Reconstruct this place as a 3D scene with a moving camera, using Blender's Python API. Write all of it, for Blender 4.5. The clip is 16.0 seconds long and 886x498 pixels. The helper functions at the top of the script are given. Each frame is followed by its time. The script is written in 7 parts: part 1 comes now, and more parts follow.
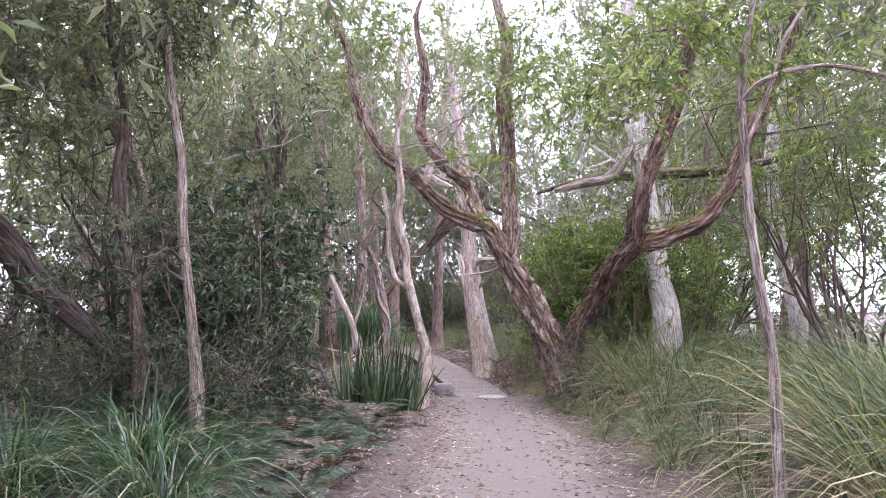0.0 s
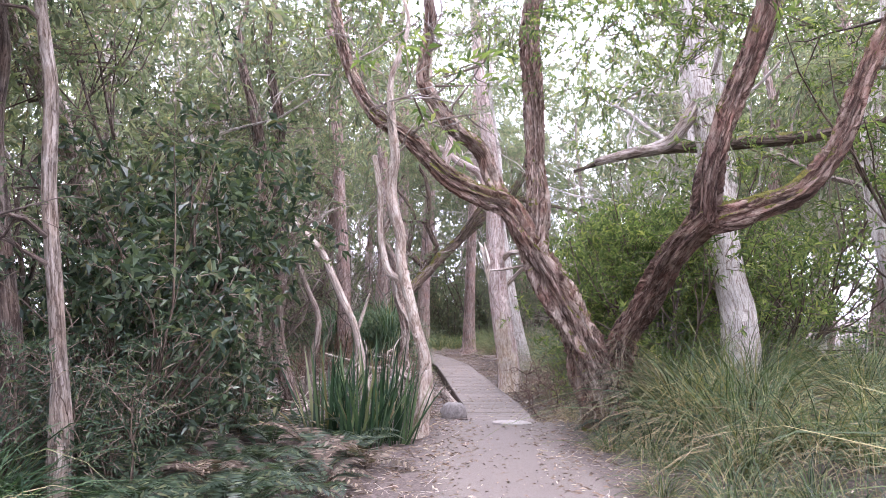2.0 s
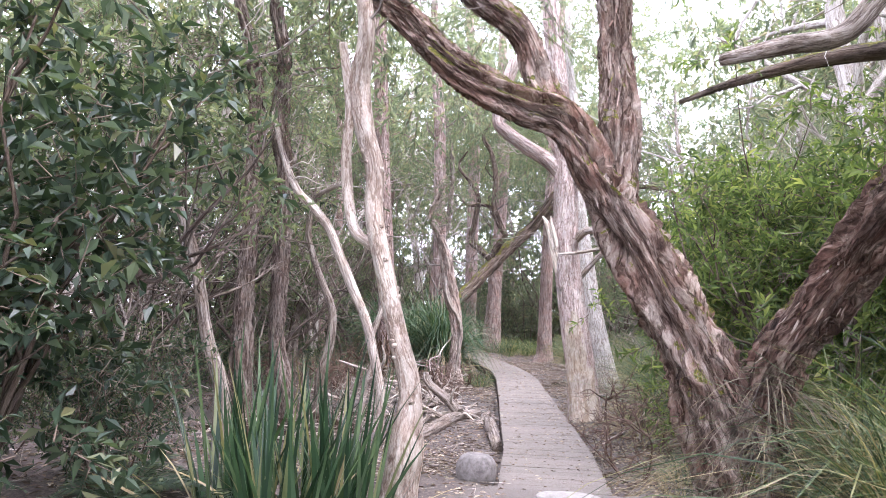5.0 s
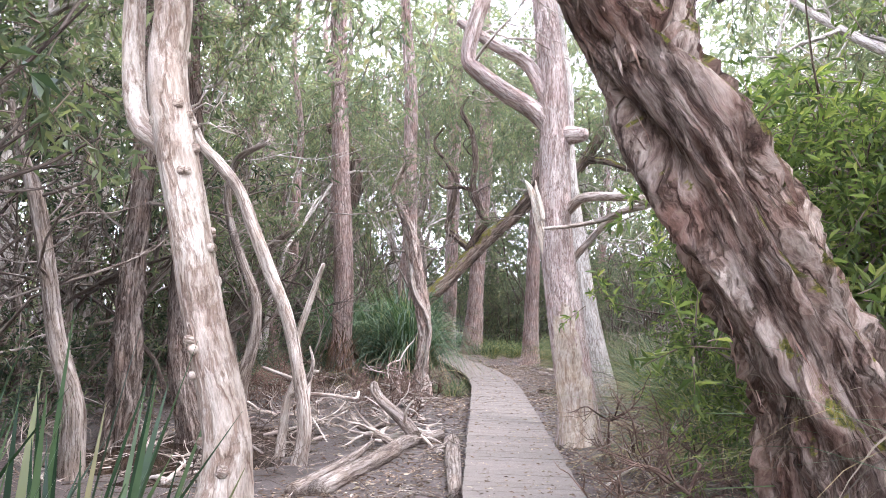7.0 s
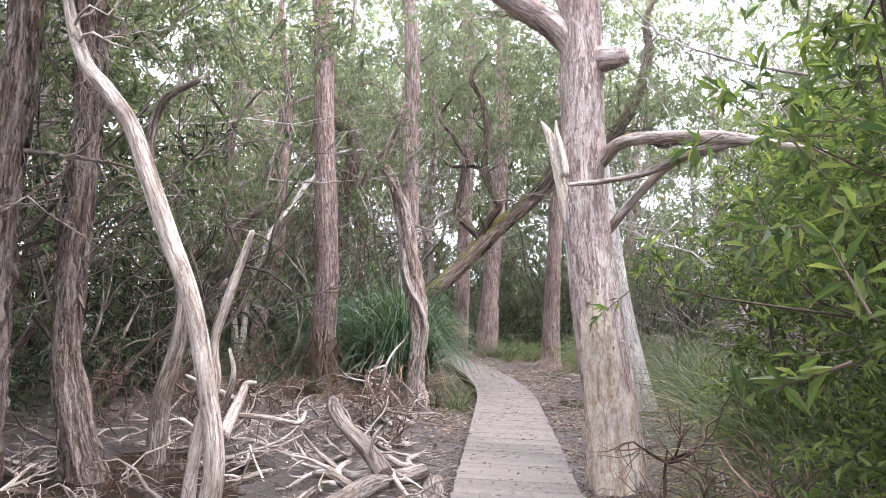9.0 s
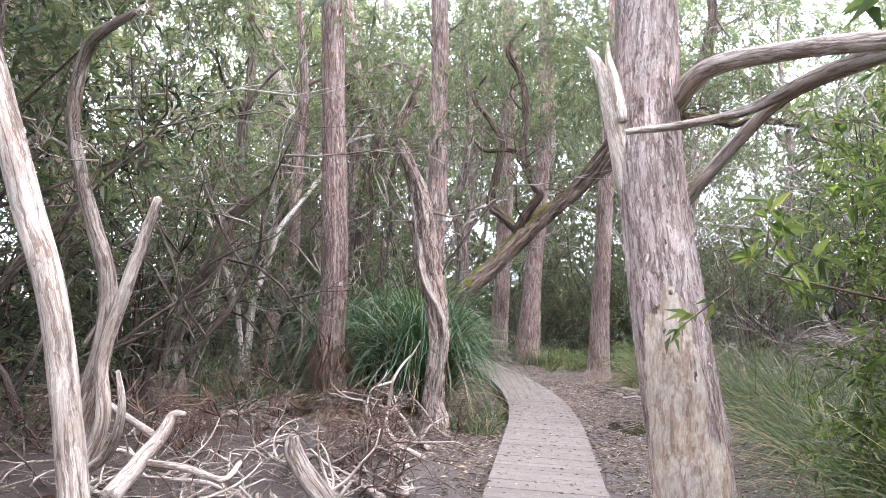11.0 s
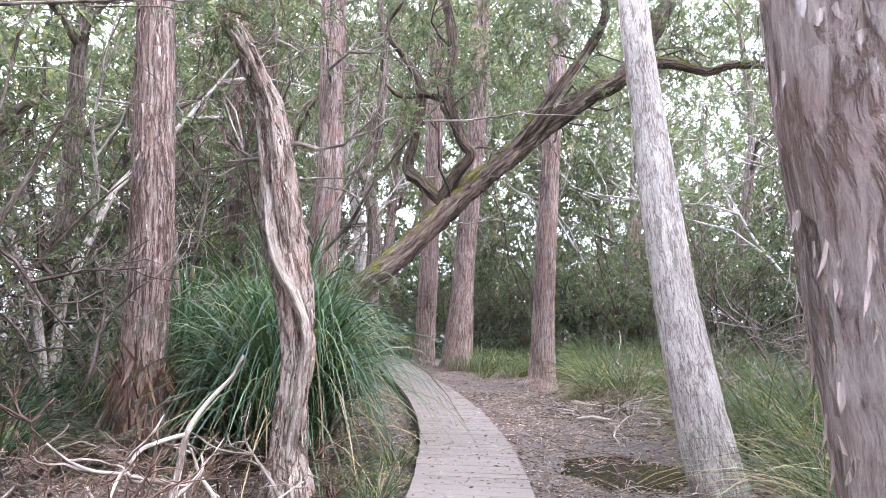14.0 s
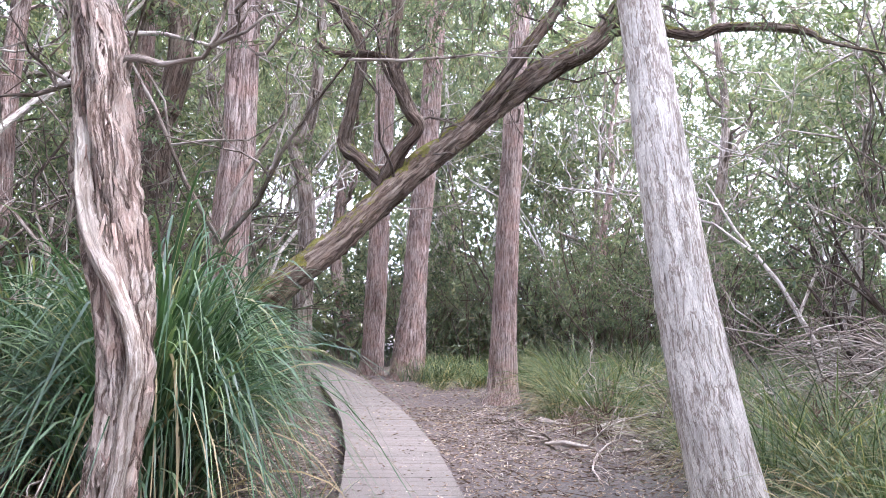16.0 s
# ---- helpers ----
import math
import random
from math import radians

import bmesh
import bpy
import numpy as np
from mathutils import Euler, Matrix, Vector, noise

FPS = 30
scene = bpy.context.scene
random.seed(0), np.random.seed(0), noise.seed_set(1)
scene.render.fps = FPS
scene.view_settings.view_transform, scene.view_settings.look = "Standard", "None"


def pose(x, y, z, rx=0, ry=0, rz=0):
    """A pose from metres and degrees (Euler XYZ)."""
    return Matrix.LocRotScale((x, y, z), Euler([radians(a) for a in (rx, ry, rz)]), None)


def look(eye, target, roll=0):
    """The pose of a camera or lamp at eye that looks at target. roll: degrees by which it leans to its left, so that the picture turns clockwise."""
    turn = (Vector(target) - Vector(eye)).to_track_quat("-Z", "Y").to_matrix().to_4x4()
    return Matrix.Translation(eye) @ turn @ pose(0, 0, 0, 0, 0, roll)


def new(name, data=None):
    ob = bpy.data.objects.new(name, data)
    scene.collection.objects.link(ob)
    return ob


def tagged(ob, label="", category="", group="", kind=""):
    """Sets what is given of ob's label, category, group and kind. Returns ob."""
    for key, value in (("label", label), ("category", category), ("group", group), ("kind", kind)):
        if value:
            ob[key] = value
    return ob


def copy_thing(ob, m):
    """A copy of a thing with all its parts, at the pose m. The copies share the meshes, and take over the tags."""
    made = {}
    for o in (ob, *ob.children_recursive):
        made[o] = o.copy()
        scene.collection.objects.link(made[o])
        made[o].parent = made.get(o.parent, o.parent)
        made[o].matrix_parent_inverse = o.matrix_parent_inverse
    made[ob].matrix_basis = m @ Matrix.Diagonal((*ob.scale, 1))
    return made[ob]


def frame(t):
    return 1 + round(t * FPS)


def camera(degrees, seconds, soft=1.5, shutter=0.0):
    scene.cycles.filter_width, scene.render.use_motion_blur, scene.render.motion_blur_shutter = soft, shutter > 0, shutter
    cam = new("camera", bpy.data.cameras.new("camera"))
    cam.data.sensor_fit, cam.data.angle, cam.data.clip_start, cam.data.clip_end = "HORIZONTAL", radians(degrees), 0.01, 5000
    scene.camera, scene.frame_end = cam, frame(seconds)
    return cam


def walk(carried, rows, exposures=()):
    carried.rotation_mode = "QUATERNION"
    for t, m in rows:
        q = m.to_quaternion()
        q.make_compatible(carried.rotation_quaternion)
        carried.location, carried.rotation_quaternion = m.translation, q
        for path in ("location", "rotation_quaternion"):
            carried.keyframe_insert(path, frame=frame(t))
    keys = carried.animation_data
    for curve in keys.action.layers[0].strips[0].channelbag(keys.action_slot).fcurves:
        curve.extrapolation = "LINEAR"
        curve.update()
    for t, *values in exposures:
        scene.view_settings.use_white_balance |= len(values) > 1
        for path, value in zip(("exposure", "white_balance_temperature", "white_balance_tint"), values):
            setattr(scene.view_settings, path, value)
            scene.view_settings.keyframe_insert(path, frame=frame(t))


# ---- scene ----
cam = camera(68.6, 16.0, soft=0.6)
METRES, EYE, TILT, LEAN, TURN = 19.0, 1.65, 5.5, 0.0, 0.0
ROWS = [
    (0.0, 0.0, 0.0, 0.0, 0.0, 0.0, 0.0),
    (0.5, 0.0077, 0.0337, -0.0044, 0.61, 0.05, -0.01),
    (1.0, 0.0133, 0.0682, -0.0082, 2.03, 0.05, -0.09),
    (1.5, 0.0223, 0.1016, -0.0115, 2.69, 0.16, -0.16),
    (2.0, 0.028, 0.134, -0.0136, 3.9, 0.19, -0.2),
    (2.5, 0.0359, 0.1673, -0.0171, 4.62, 0.24, -0.28),
    (3.0, 0.0414, 0.2007, -0.0199, 5.72, 0.3, -0.3),
    (3.5, 0.045, 0.2341, -0.0236, 7.23, 0.35, -0.39),
    (3.7, 0.0458, 0.2478, -0.0252, 8.45, 0.35, -0.42),
    (5.8, 0.0497, 0.395, -0.0438, 11.9, 0.3, -0.75),
    (6.0, 0.0497, 0.409, -0.0456, 11.79, 0.3, -0.77),
    (6.5, 0.0493, 0.4414, -0.0504, 11.53, 0.38, -0.86),
    (7.0, 0.0463, 0.4764, -0.0551, 10.7, 0.4, -0.81),
    (7.5, 0.0436, 0.5094, -0.061, 10.78, 0.39, -0.95),
    (8.0, 0.0451, 0.5448, -0.066, 10.98, 0.43, -0.88),
    (8.5, 0.0424, 0.5768, -0.0692, 11.86, 0.4, -0.86),
    (8.7, 0.042, 0.588, -0.0703, 12.05, 0.42, -0.87),
    (10.8, 0.0362, 0.6945, -0.0781, 16.85, 0.55, -1.03),
    (11.0, 0.0357, 0.7046, -0.0788, 16.6, 0.56, -1.04),
    (11.5, 0.0327, 0.7334, -0.0802, 12.35, 0.57, -1.11),
    (12.0, 0.0276, 0.7641, -0.0815, 11.67, 0.51, -1.02),
    (12.5, 0.0241, 0.7935, -0.085, 11.5, 0.56, -1.06),
    (13.0, 0.0228, 0.8256, -0.0898, 11.23, 0.56, -1.0),
    (13.5, 0.0193, 0.8558, -0.0945, 11.33, 0.56, -1.0),
    (14.0, 0.0158, 0.8872, -0.0967, 11.06, 0.5, -1.07),
    (14.5, 0.0151, 0.9177, -0.099, 11.16, 0.5, -1.08),
    (15.0, 0.0123, 0.9473, -0.102, 10.87, 0.55, -1.14),
    (15.5, 0.0137, 0.9743, -0.1043, 9.39, 0.57, -1.12),
    (16.0, 0.0102, 0.9864, -0.105, 7.51, 0.82, -1.18),
]
walk(cam, [(t, pose(0, 0, EYE, TILT, LEAN, TURN) @ pose(METRES * x, METRES * y, METRES * z, 90 + pitch, roll, yaw)) for t, x, y, z, yaw, pitch, roll in ROWS], exposures=[(0.0, 1.7, 5800, 28), (3.5, 2.15, 5830, 24), (6.0, 2.25, 5820, 20), (8.5, 2.1, 5900, 17), (12.5, 2.25, 5720, 18), (16.0, 2.4, 5620, 21)])

# ---- sky and light: a bright overcast ----
world = bpy.data.worlds.new("overcast_sky")
scene.world = world
world.use_nodes = True
wn, wl = world.node_tree.nodes, world.node_tree.links
sky = wn.new("ShaderNodeTexSky")
sky.sky_type, sky.sun_disc = "NISHITA", False
sky.sun_elevation, sky.sun_rotation = radians(58), radians(60)
sky.dust_density, sky.air_density = 4.0, 1.0
cloud = wn.new("ShaderNodeMix")
cloud.data_type = "RGBA"
cloud.inputs[0].default_value = 0.8
cloud.inputs[7].default_value = (13.0, 13.3, 14.2, 1)
wl.new(sky.outputs[0], cloud.inputs[6])
wl.new(cloud.outputs[2], wn["Background"].inputs[0])
wn["Background"].inputs[1].default_value = 0.15
sun_data = bpy.data.lights.new("sun", "SUN")
sun_data.energy, sun_data.angle, sun_data.color = 1.5, radians(25), (1.0, 0.96, 0.9)
sun = new("sun", sun_data)
sun.matrix_world = look((14, 8, 26), (0, 14, 0))

# ---- helpers of this place ----
rng = np.random.default_rng(7)


def part(name, mesh, material, parent=None, label=""):
    mesh.materials.append(material)
    ob = new(name, mesh)
    ob.parent = parent
    return tagged(ob, label) if label else ob


def thing(name, x, y, z, label, category, group="", kind=""):
    ob = new(name)
    ob.matrix_basis = pose(x, y, z)
    ob.empty_display_size = 0.2
    return tagged(ob, label, category, group, kind)


def mesh_of(name, verts, faces, attr=None, smooth=True):
    """A mesh from an array of vertices and one or more arrays of faces (triangles or quads)."""
    me = bpy.data.meshes.new(name)
    faces = [f for f in (faces if isinstance(faces, list) else [faces]) if len(f)]
    loops = np.concatenate([f.ravel() for f in faces]).astype(np.int32)
    sizes = np.concatenate([np.full(len(f), f.shape[1], np.int32) for f in faces])
    starts = np.concatenate([[0], np.cumsum(sizes)[:-1]]).astype(np.int32)
    me.vertices.add(len(verts))
    me.vertices.foreach_set("co", np.asarray(verts, np.float32).ravel())
    me.loops.add(len(loops))
    me.loops.foreach_set("vertex_index", loops)
    me.polygons.add(len(sizes))
    me.polygons.foreach_set("loop_start", starts)
    me.polygons.foreach_set("loop_total", sizes)
    me.polygons.foreach_set("use_smooth", np.full(len(sizes), smooth))
    if attr is not None:
        for key, val in attr.items():
            if val.ndim == 2:
                me.attributes.new(key, "FLOAT_VECTOR", "POINT").data.foreach_set("vector", np.asarray(val, np.float32).ravel())
            else:
                me.attributes.new(key, "FLOAT", "POINT").data.foreach_set("value", np.asarray(val, np.float32))
    me.update(calc_edges=True)
    me.validate()
    return me


def hash3(i, j, k):
    h = (i * 374761393 + j * 668265263 + k * 2147483647 + 1013904223) & 0xFFFFFFFF
    h = ((h ^ (h >> 13)) * 1274126177) & 0xFFFFFFFF
    return ((h ^ (h >> 16)) & 0xFFFF) / 65535.0


def noise3(p):
    """Smooth value noise, 0 to 1, at an array of points."""
    p = np.asarray(p, float)
    b = np.floor(p).astype(np.int64)
    f = p - b
    f = f * f * (3 - 2 * f)
    r = 0
    for dx in (0, 1):
        for dy in (0, 1):
            for dz in (0, 1):
                w = (f[..., 0] if dx else 1 - f[..., 0]) * (f[..., 1] if dy else 1 - f[..., 1]) * (f[..., 2] if dz else 1 - f[..., 2])
                r = r + w * hash3(b[..., 0] + dx, b[..., 1] + dy, b[..., 2] + dz)
    return r


def fbm(p, octaves=4):
    p, total, amp = np.asarray(p, float), 0, 0.5
    for o in range(octaves):
        total = total + amp * noise3(p * 2 ** o + 17.3 * o)
        amp *= 0.5
    return total / (1 - 0.5 ** octaves)


def smooth(a, b, v):
    t = np.clip((np.asarray(v, float) - a) / (b - a), 0, 1)
    return t * t * (3 - 2 * t)


def walk_x(y):
    """The middle of the boardwalk at y."""
    return np.interp(y, [12.4, 14.4, 17, 19, 21, 22.7, 24.4, 26.1, 28, 29.6, 31.2, 33.6, 36.2, 40, 46],
                     [0.76, 0.6, 0.25, 0.0, -0.27, -0.5, -0.83, -1.27, -1.88, -2.45, -3.1, -4.0, -5.2, -7.4, -11.2])


def path_x(y):
    """The middle of the trodden path before the boardwalk."""
    return np.interp(y, [-6, 0, 6, 8.2, 12, 13], [0.1, 0.3, 0.75, 0.74, 0.74, 0.74])


def ground_z(x, y):
    x, y = np.asarray(x, float), np.asarray(y, float)
    p = np.stack([x * 0.55, y * 0.55, np.zeros_like(x)], -1)
    z = (fbm(p, 4) - 0.5) * 0.22
    on_path = 1 - smooth(0.5, 1.4, np.abs(x - path_x(y)))
    on_path = on_path * (1 - smooth(12, 14, y))
    z = z * (1 - 0.8 * on_path) + 0.06 * on_path
    swamp = smooth(12.6, 14.5, y) * (1 - smooth(30, 36, y))
    z = z - 0.14 * swamp
    z = z - 0.16 * np.exp(-(((x + 3.2) / 2.2) ** 2 + ((y - 16.8) / 2.6) ** 2))
    z = z - 0.17 * np.exp(-(((x - 1.25) / 1.35) ** 2 + ((y - 24.8) / 1.3) ** 2))
    bank = smooth(1.9, 4.2, x) * (1 - smooth(13, 16, y))
    z = z + 0.45 * bank + 0.1 * smooth(0.9, 3.5, -x) * (1 - smooth(11, 13, y))
    under = (1 - smooth(0.45, 0.9, np.abs(x - walk_x(y)))) * smooth(12.4, 12.9, y)
    return z * (1 - under) + under * np.minimum(z, -0.12)


def gz(x, y):
    return float(ground_z(np.array([x]), np.array([y]))[0])


def resample(path, step):
    """Catmull-Rom through (x, y, z, radius) points, at even steps."""
    p = np.asarray(path, float)
    ext = np.vstack([2 * p[0] - p[1], p, 2 * p[-1] - p[-2]])
    out = []
    for i in range(len(p) - 1):
        a, b, c, d = ext[i:i + 4]
        n = max(1, int(np.linalg.norm(c[:3] - b[:3]) / step))
        t = (np.arange(n) / n)[:, None]
        out.append(0.5 * (2 * b + (c - a) * t + (2 * a - 5 * b + 4 * c - d) * t ** 2 + (3 * b - a - 3 * c + d) * t ** 3))
    out.append(p[-1:])
    q = np.vstack(out)
    q[:, 3] = np.maximum(q[:, 3], 0.002)
    return q


def tube(path, sides=12, step=0.06, rough=0.1, furrow=0.05, seed=0.0, cap=True, gnarl=0.0):
    """A limb along (x, y, z, radius) points, its skin uneven and furrowed lengthwise. Gives vertices, faces and the bark's own coordinates."""
    q = resample(path, step)
    c, r = q[:, :3], q[:, 3]
    tan = np.gradient(c, axis=0)
    tan /= np.linalg.norm(tan, axis=1)[:, None] + 1e-9
    ref = np.array([1.0, 0.0, 0.0]) if abs(tan[0][0]) < 0.8 else np.array([0.0, 1.0, 0.0])
    us = np.zeros_like(c)
    u = np.cross(tan[0], ref)
    for i in range(len(c)):
        u = u - tan[i] * u.dot(tan[i])
        u = u / (np.linalg.norm(u) + 1e-9)
        us[i] = u
    vs = np.cross(tan, us)
    s = np.concatenate([[0], np.cumsum(np.linalg.norm(np.diff(c, axis=0), axis=1))])
    th = np.linspace(0, 2 * math.pi, sides, endpoint=False)
    cs, sn = np.cos(th)[None, :], np.sin(th)[None, :]
    rm = r[:, None]
    skin = np.stack([cs * np.ones_like(rm) + seed, sn * np.ones_like(rm) + seed * 1.7, s[:, None] * np.ones_like(cs)], -1)
    k = rm * 0 + 1
    if rough or furrow:
        lump = fbm(skin * np.array([1.1, 1.1, 1.3]) + 5, 3) - 0.5
        ridge = fbm(skin * np.array([3.6, 3.6, 1.3]) + 31, 4) - 0.5
        groove = np.clip(1 - np.abs(ridge) / 0.06, 0, 1)
        k = 1 + rough * 2 * lump + furrow * 1.6 * ridge - furrow * 1.1 * groove
    if gnarl:
        turn = th[None, :] + 0.9 * s[:, None] + 1.6 * (fbm(skin * 0.7 + 9, 2) - 0.5)
        cord = np.stack([np.cos(turn) * 1.5 + seed, np.sin(turn) * 1.5, s[:, None] * 0.55 + turn * 0], -1)
        strand = 1 - np.abs(2 * fbm(cord, 2) - 1) * 2.4
        flake = fbm(np.stack([np.cos(turn) * 5.5, np.sin(turn) * 5.5, s[:, None] * 2.2 + seed + turn * 0], -1), 3)
        k = k + gnarl * (strand.clip(-0.9, 1) - 0.35) + gnarl * 0.55 * (smooth(0.42, 0.56, flake) - 0.5)
    rad = rm * k
    v = c[:, None, :] + us[:, None, :] * (cs * rad)[..., None] + vs[:, None, :] * (sn * rad)[..., None]
    n, m = len(c), sides
    i, j = np.meshgrid(np.arange(n - 1), np.arange(m), indexing="ij")
    jn = (j + 1) % m
    f = np.stack([i * m + j, i * m + jn, (i + 1) * m + jn, (i + 1) * m + j], -1).reshape(-1, 4)
    v = v.reshape(-1, 3)
    bark = np.stack([cs * rm, sn * rm, s[:, None] * np.ones_like(cs)], -1).reshape(-1, 3) + seed * 3.1
    if cap:
        v = np.vstack([v, c[-1] + tan[-1] * r[-1] * 0.5])
        bark = np.vstack([bark, bark[-1]])
        last = (n - 1) * m
        jj = np.arange(m)
        tri = np.stack([last + jj, last + (jj + 1) % m, np.full(m, n * m)], -1)
        v = np.vstack([v, c[:1]])
        bark = np.vstack([bark, bark[:1]])
        tri = np.vstack([tri, np.stack([(jj + 1) % m, jj, np.full(m, n * m + 1)], -1)])
        return v, [f, tri], bark
    return v, [f], bark


def merge(pieces):
    """Joins (vertices, [faces], bark) pieces into one."""
    vs, fq, ft, bs, o = [], [], [], [], 0
    for v, fs, b in pieces:
        vs.append(v)
        bs.append(b)
        for f in fs:
            (fq if f.shape[1] == 4 else ft).append(f + o)
        o += len(v)
    faces = ([np.vstack(fq)] if fq else []) + ([np.vstack(ft)] if ft else [])
    return np.vstack(vs), faces, np.vstack(bs)


def limb_mesh(name, path, **kw):
    v, f, b = tube(path, **kw)
    return mesh_of(name, v, f, {"bark": b})


def norm(a):
    return a / (np.linalg.norm(a, axis=-1, keepdims=True) + 1e-9)


def leaf_arrays(base, way, length, width, g, fold=0.35, curl=0.15):
    """Folded lance-shaped leaves: four corners and two faces each."""
    n = len(base)
    side = norm(np.cross(way, norm(g.normal(size=(n, 3)) * 0.6 + np.array([0, 0, 1.0]))))
    up = np.cross(side, way)
    L, W = np.broadcast_to(length, (n,))[:, None], np.broadcast_to(width, (n,))[:, None]
    mid = base + way * L * 0.45
    v = np.stack([base, mid + side * W * 0.5 + up * W * fold, base + way * L - up * L * curl, mid - side * W * 0.5 + up * W * fold], 1).reshape(-1, 3)
    o = np.arange(n)[:, None] * 4
    f = np.vstack([o + np.array([[0, 1, 2]]), o + np.array([[0, 2, 3]])])
    return v, f


def sprays(origin, way, length, per, leaf, g, droop=0.3, spread=0.9, tip=0.0):
    """Twigs with leaves along them. Gives leaf vertices and faces, and twig vertices and faces."""
    n = len(origin)
    L = np.broadcast_to(length, (n,))
    u = np.sort(g.uniform(0.12, 1.0, (n, per)), 1)
    o, w = np.repeat(origin, per, 0), np.repeat(way, per, 0)
    uu = u.reshape(-1, 1)
    ll = np.repeat(L, per)[:, None]
    pos = o + w * ll * uu + np.array([0, 0, -1.0]) * ll * droop * uu ** 2
    d = norm(w * (1 - spread * 0.4) + norm(g.normal(size=(n * per, 3))) * spread + np.array([0, 0, -1.0]) * droop * 1.2 + np.array([0, 0, tip]))
    size = g.uniform(0.65, 1.25, n * per)
    lv, lf = leaf_arrays(pos, d, leaf[0] * size, leaf[1] * size, g)
    tip_at = origin + way * L[:, None] + np.array([0, 0, -1.0]) * (L * droop)[:, None]
    side = norm(np.cross(way, np.array([0.31, 0.2, 1.0])))
    up = np.cross(side, way)
    t = 0.004 + 0.006 * L[:, None]
    tv = np.stack([origin + side * t, origin - side * t + up * t, origin - side * t - up * t, tip_at], 1).reshape(-1, 3)
    q = np.arange(n)[:, None] * 4
    tf = np.vstack([q + np.array([[i, j, 3]]) for i, j in ((0, 1), (1, 2), (2, 0))])
    return lv, lf, tv, tf


def clump_sprays(centres, radius, count, per, leaf, g, length=0.45, flat=0.7, droop=0.3, rise=0.25, spread=0.9, tip=0.0):
    """Leaf clumps: sprays that leave each centre outward."""
    n = len(centres)
    w = norm(g.normal(size=(n * count, 3)) * np.array([1, 1, flat]) + np.array([0, 0, rise]))
    r = np.repeat(np.broadcast_to(radius, (n,)), count)
    o = np.repeat(np.asarray(centres, float), count, 0) + w * (r * g.uniform(0.15, 0.85, n * count))[:, None] * np.array([1, 1, flat])
    return sprays(o, w, length * g.uniform(0.6, 1.3, n * count), per, leaf, g, droop, spread, tip)


def crown(parent, centres, radius, count, per, leaf, g, leaf_mat, twig_mat, **kw):
    lv, lf, tv, tf = clump_sprays(centres, radius, count, per, leaf, g, **kw)
    tagged(part("crown", mesh_of("crown", lv, lf, smooth=False), leaf_mat, parent), kind="stuff")
    tagged(part("fine_twig", mesh_of("fine_twig", tv, tf), twig_mat, parent), kind="stuff")


def blades(roots, way, length, width, g, segs=5, arch=1.0, reach=0.45):
    """Grass blades: tapered strips that rise, lean over and hang."""
    n = len(roots)
    t = np.linspace(0, 1, segs + 1)[None, :, None]
    L = np.broadcast_to(length, (n,))[:, None, None]
    A = np.broadcast_to(arch, (n,))[:, None, None]
    h = norm(way * np.array([1, 1, 0]) + 1e-6)[:, None, :]
    lean = way[:, None, :]
    pos = roots[:, None, :] + lean * L * t + h * L * A * reach * t ** 2 - np.array([0, 0, 1.0]) * L * A * 0.75 * t ** 2.6
    side = norm(np.cross(h, np.array([0, 0, 1.0])) + g.normal(size=(n, 1, 3)) * 0.35)
    W = np.broadcast_to(width, (n,))[:, None, None] * (0.75 + 0.5 * t - 1.2 * t ** 2.2).clip(0.05)
    a, b = pos - side * W * 0.5, pos + side * W * 0.5
    v = np.stack([a, b], 2).reshape(-1, 3)
    m = 2 * (segs + 1)
    o = np.arange(n)[:, None] * m
    f = np.vstack([o + np.array([[2 * k, 2 * k + 1, 2 * k + 3, 2 * k + 2]]) for k in range(segs)])
    return v, f


# ---- materials ----
def material(name):
    m = bpy.data.materials.new(name)
    m.use_nodes = True
    n, l = m.node_tree.nodes, m.node_tree.links
    return m, n, l, n["Principled BSDF"]


def ramp(n, stops):
    r = n.new("ShaderNodeValToRGB")
    while len(r.color_ramp.elements) < len(stops):
        r.color_ramp.elements.new(0.5)
    for e, (p, c) in zip(r.color_ramp.elements, stops):
        e.position, e.color = p, (*c, 1)
    return r


def tex_noise(n, l, vec, scale, detail=4.0, rough=0.6):
    t = n.new("ShaderNodeTexNoise")
    t.inputs["Scale"].default_value, t.inputs["Detail"].default_value, t.inputs["Roughness"].default_value = scale, detail, rough
    if vec is not None:
        l.new(vec, t.inputs["Vector"])
    return t


def mix_rgb(n, l, fac, a, b, mode="MIX"):
    m = n.new("ShaderNodeMix")
    m.data_type, m.blend_type = "RGBA", mode
    for sock, val in ((m.inputs[0], fac), (m.inputs[6], a), (m.inputs[7], b)):
        if isinstance(val, (int, float)):
            sock.default_value = val
        elif isinstance(val, tuple):
            sock.default_value = (*val, 1)
        else:
            l.new(val, sock)
    return m.outputs[2]


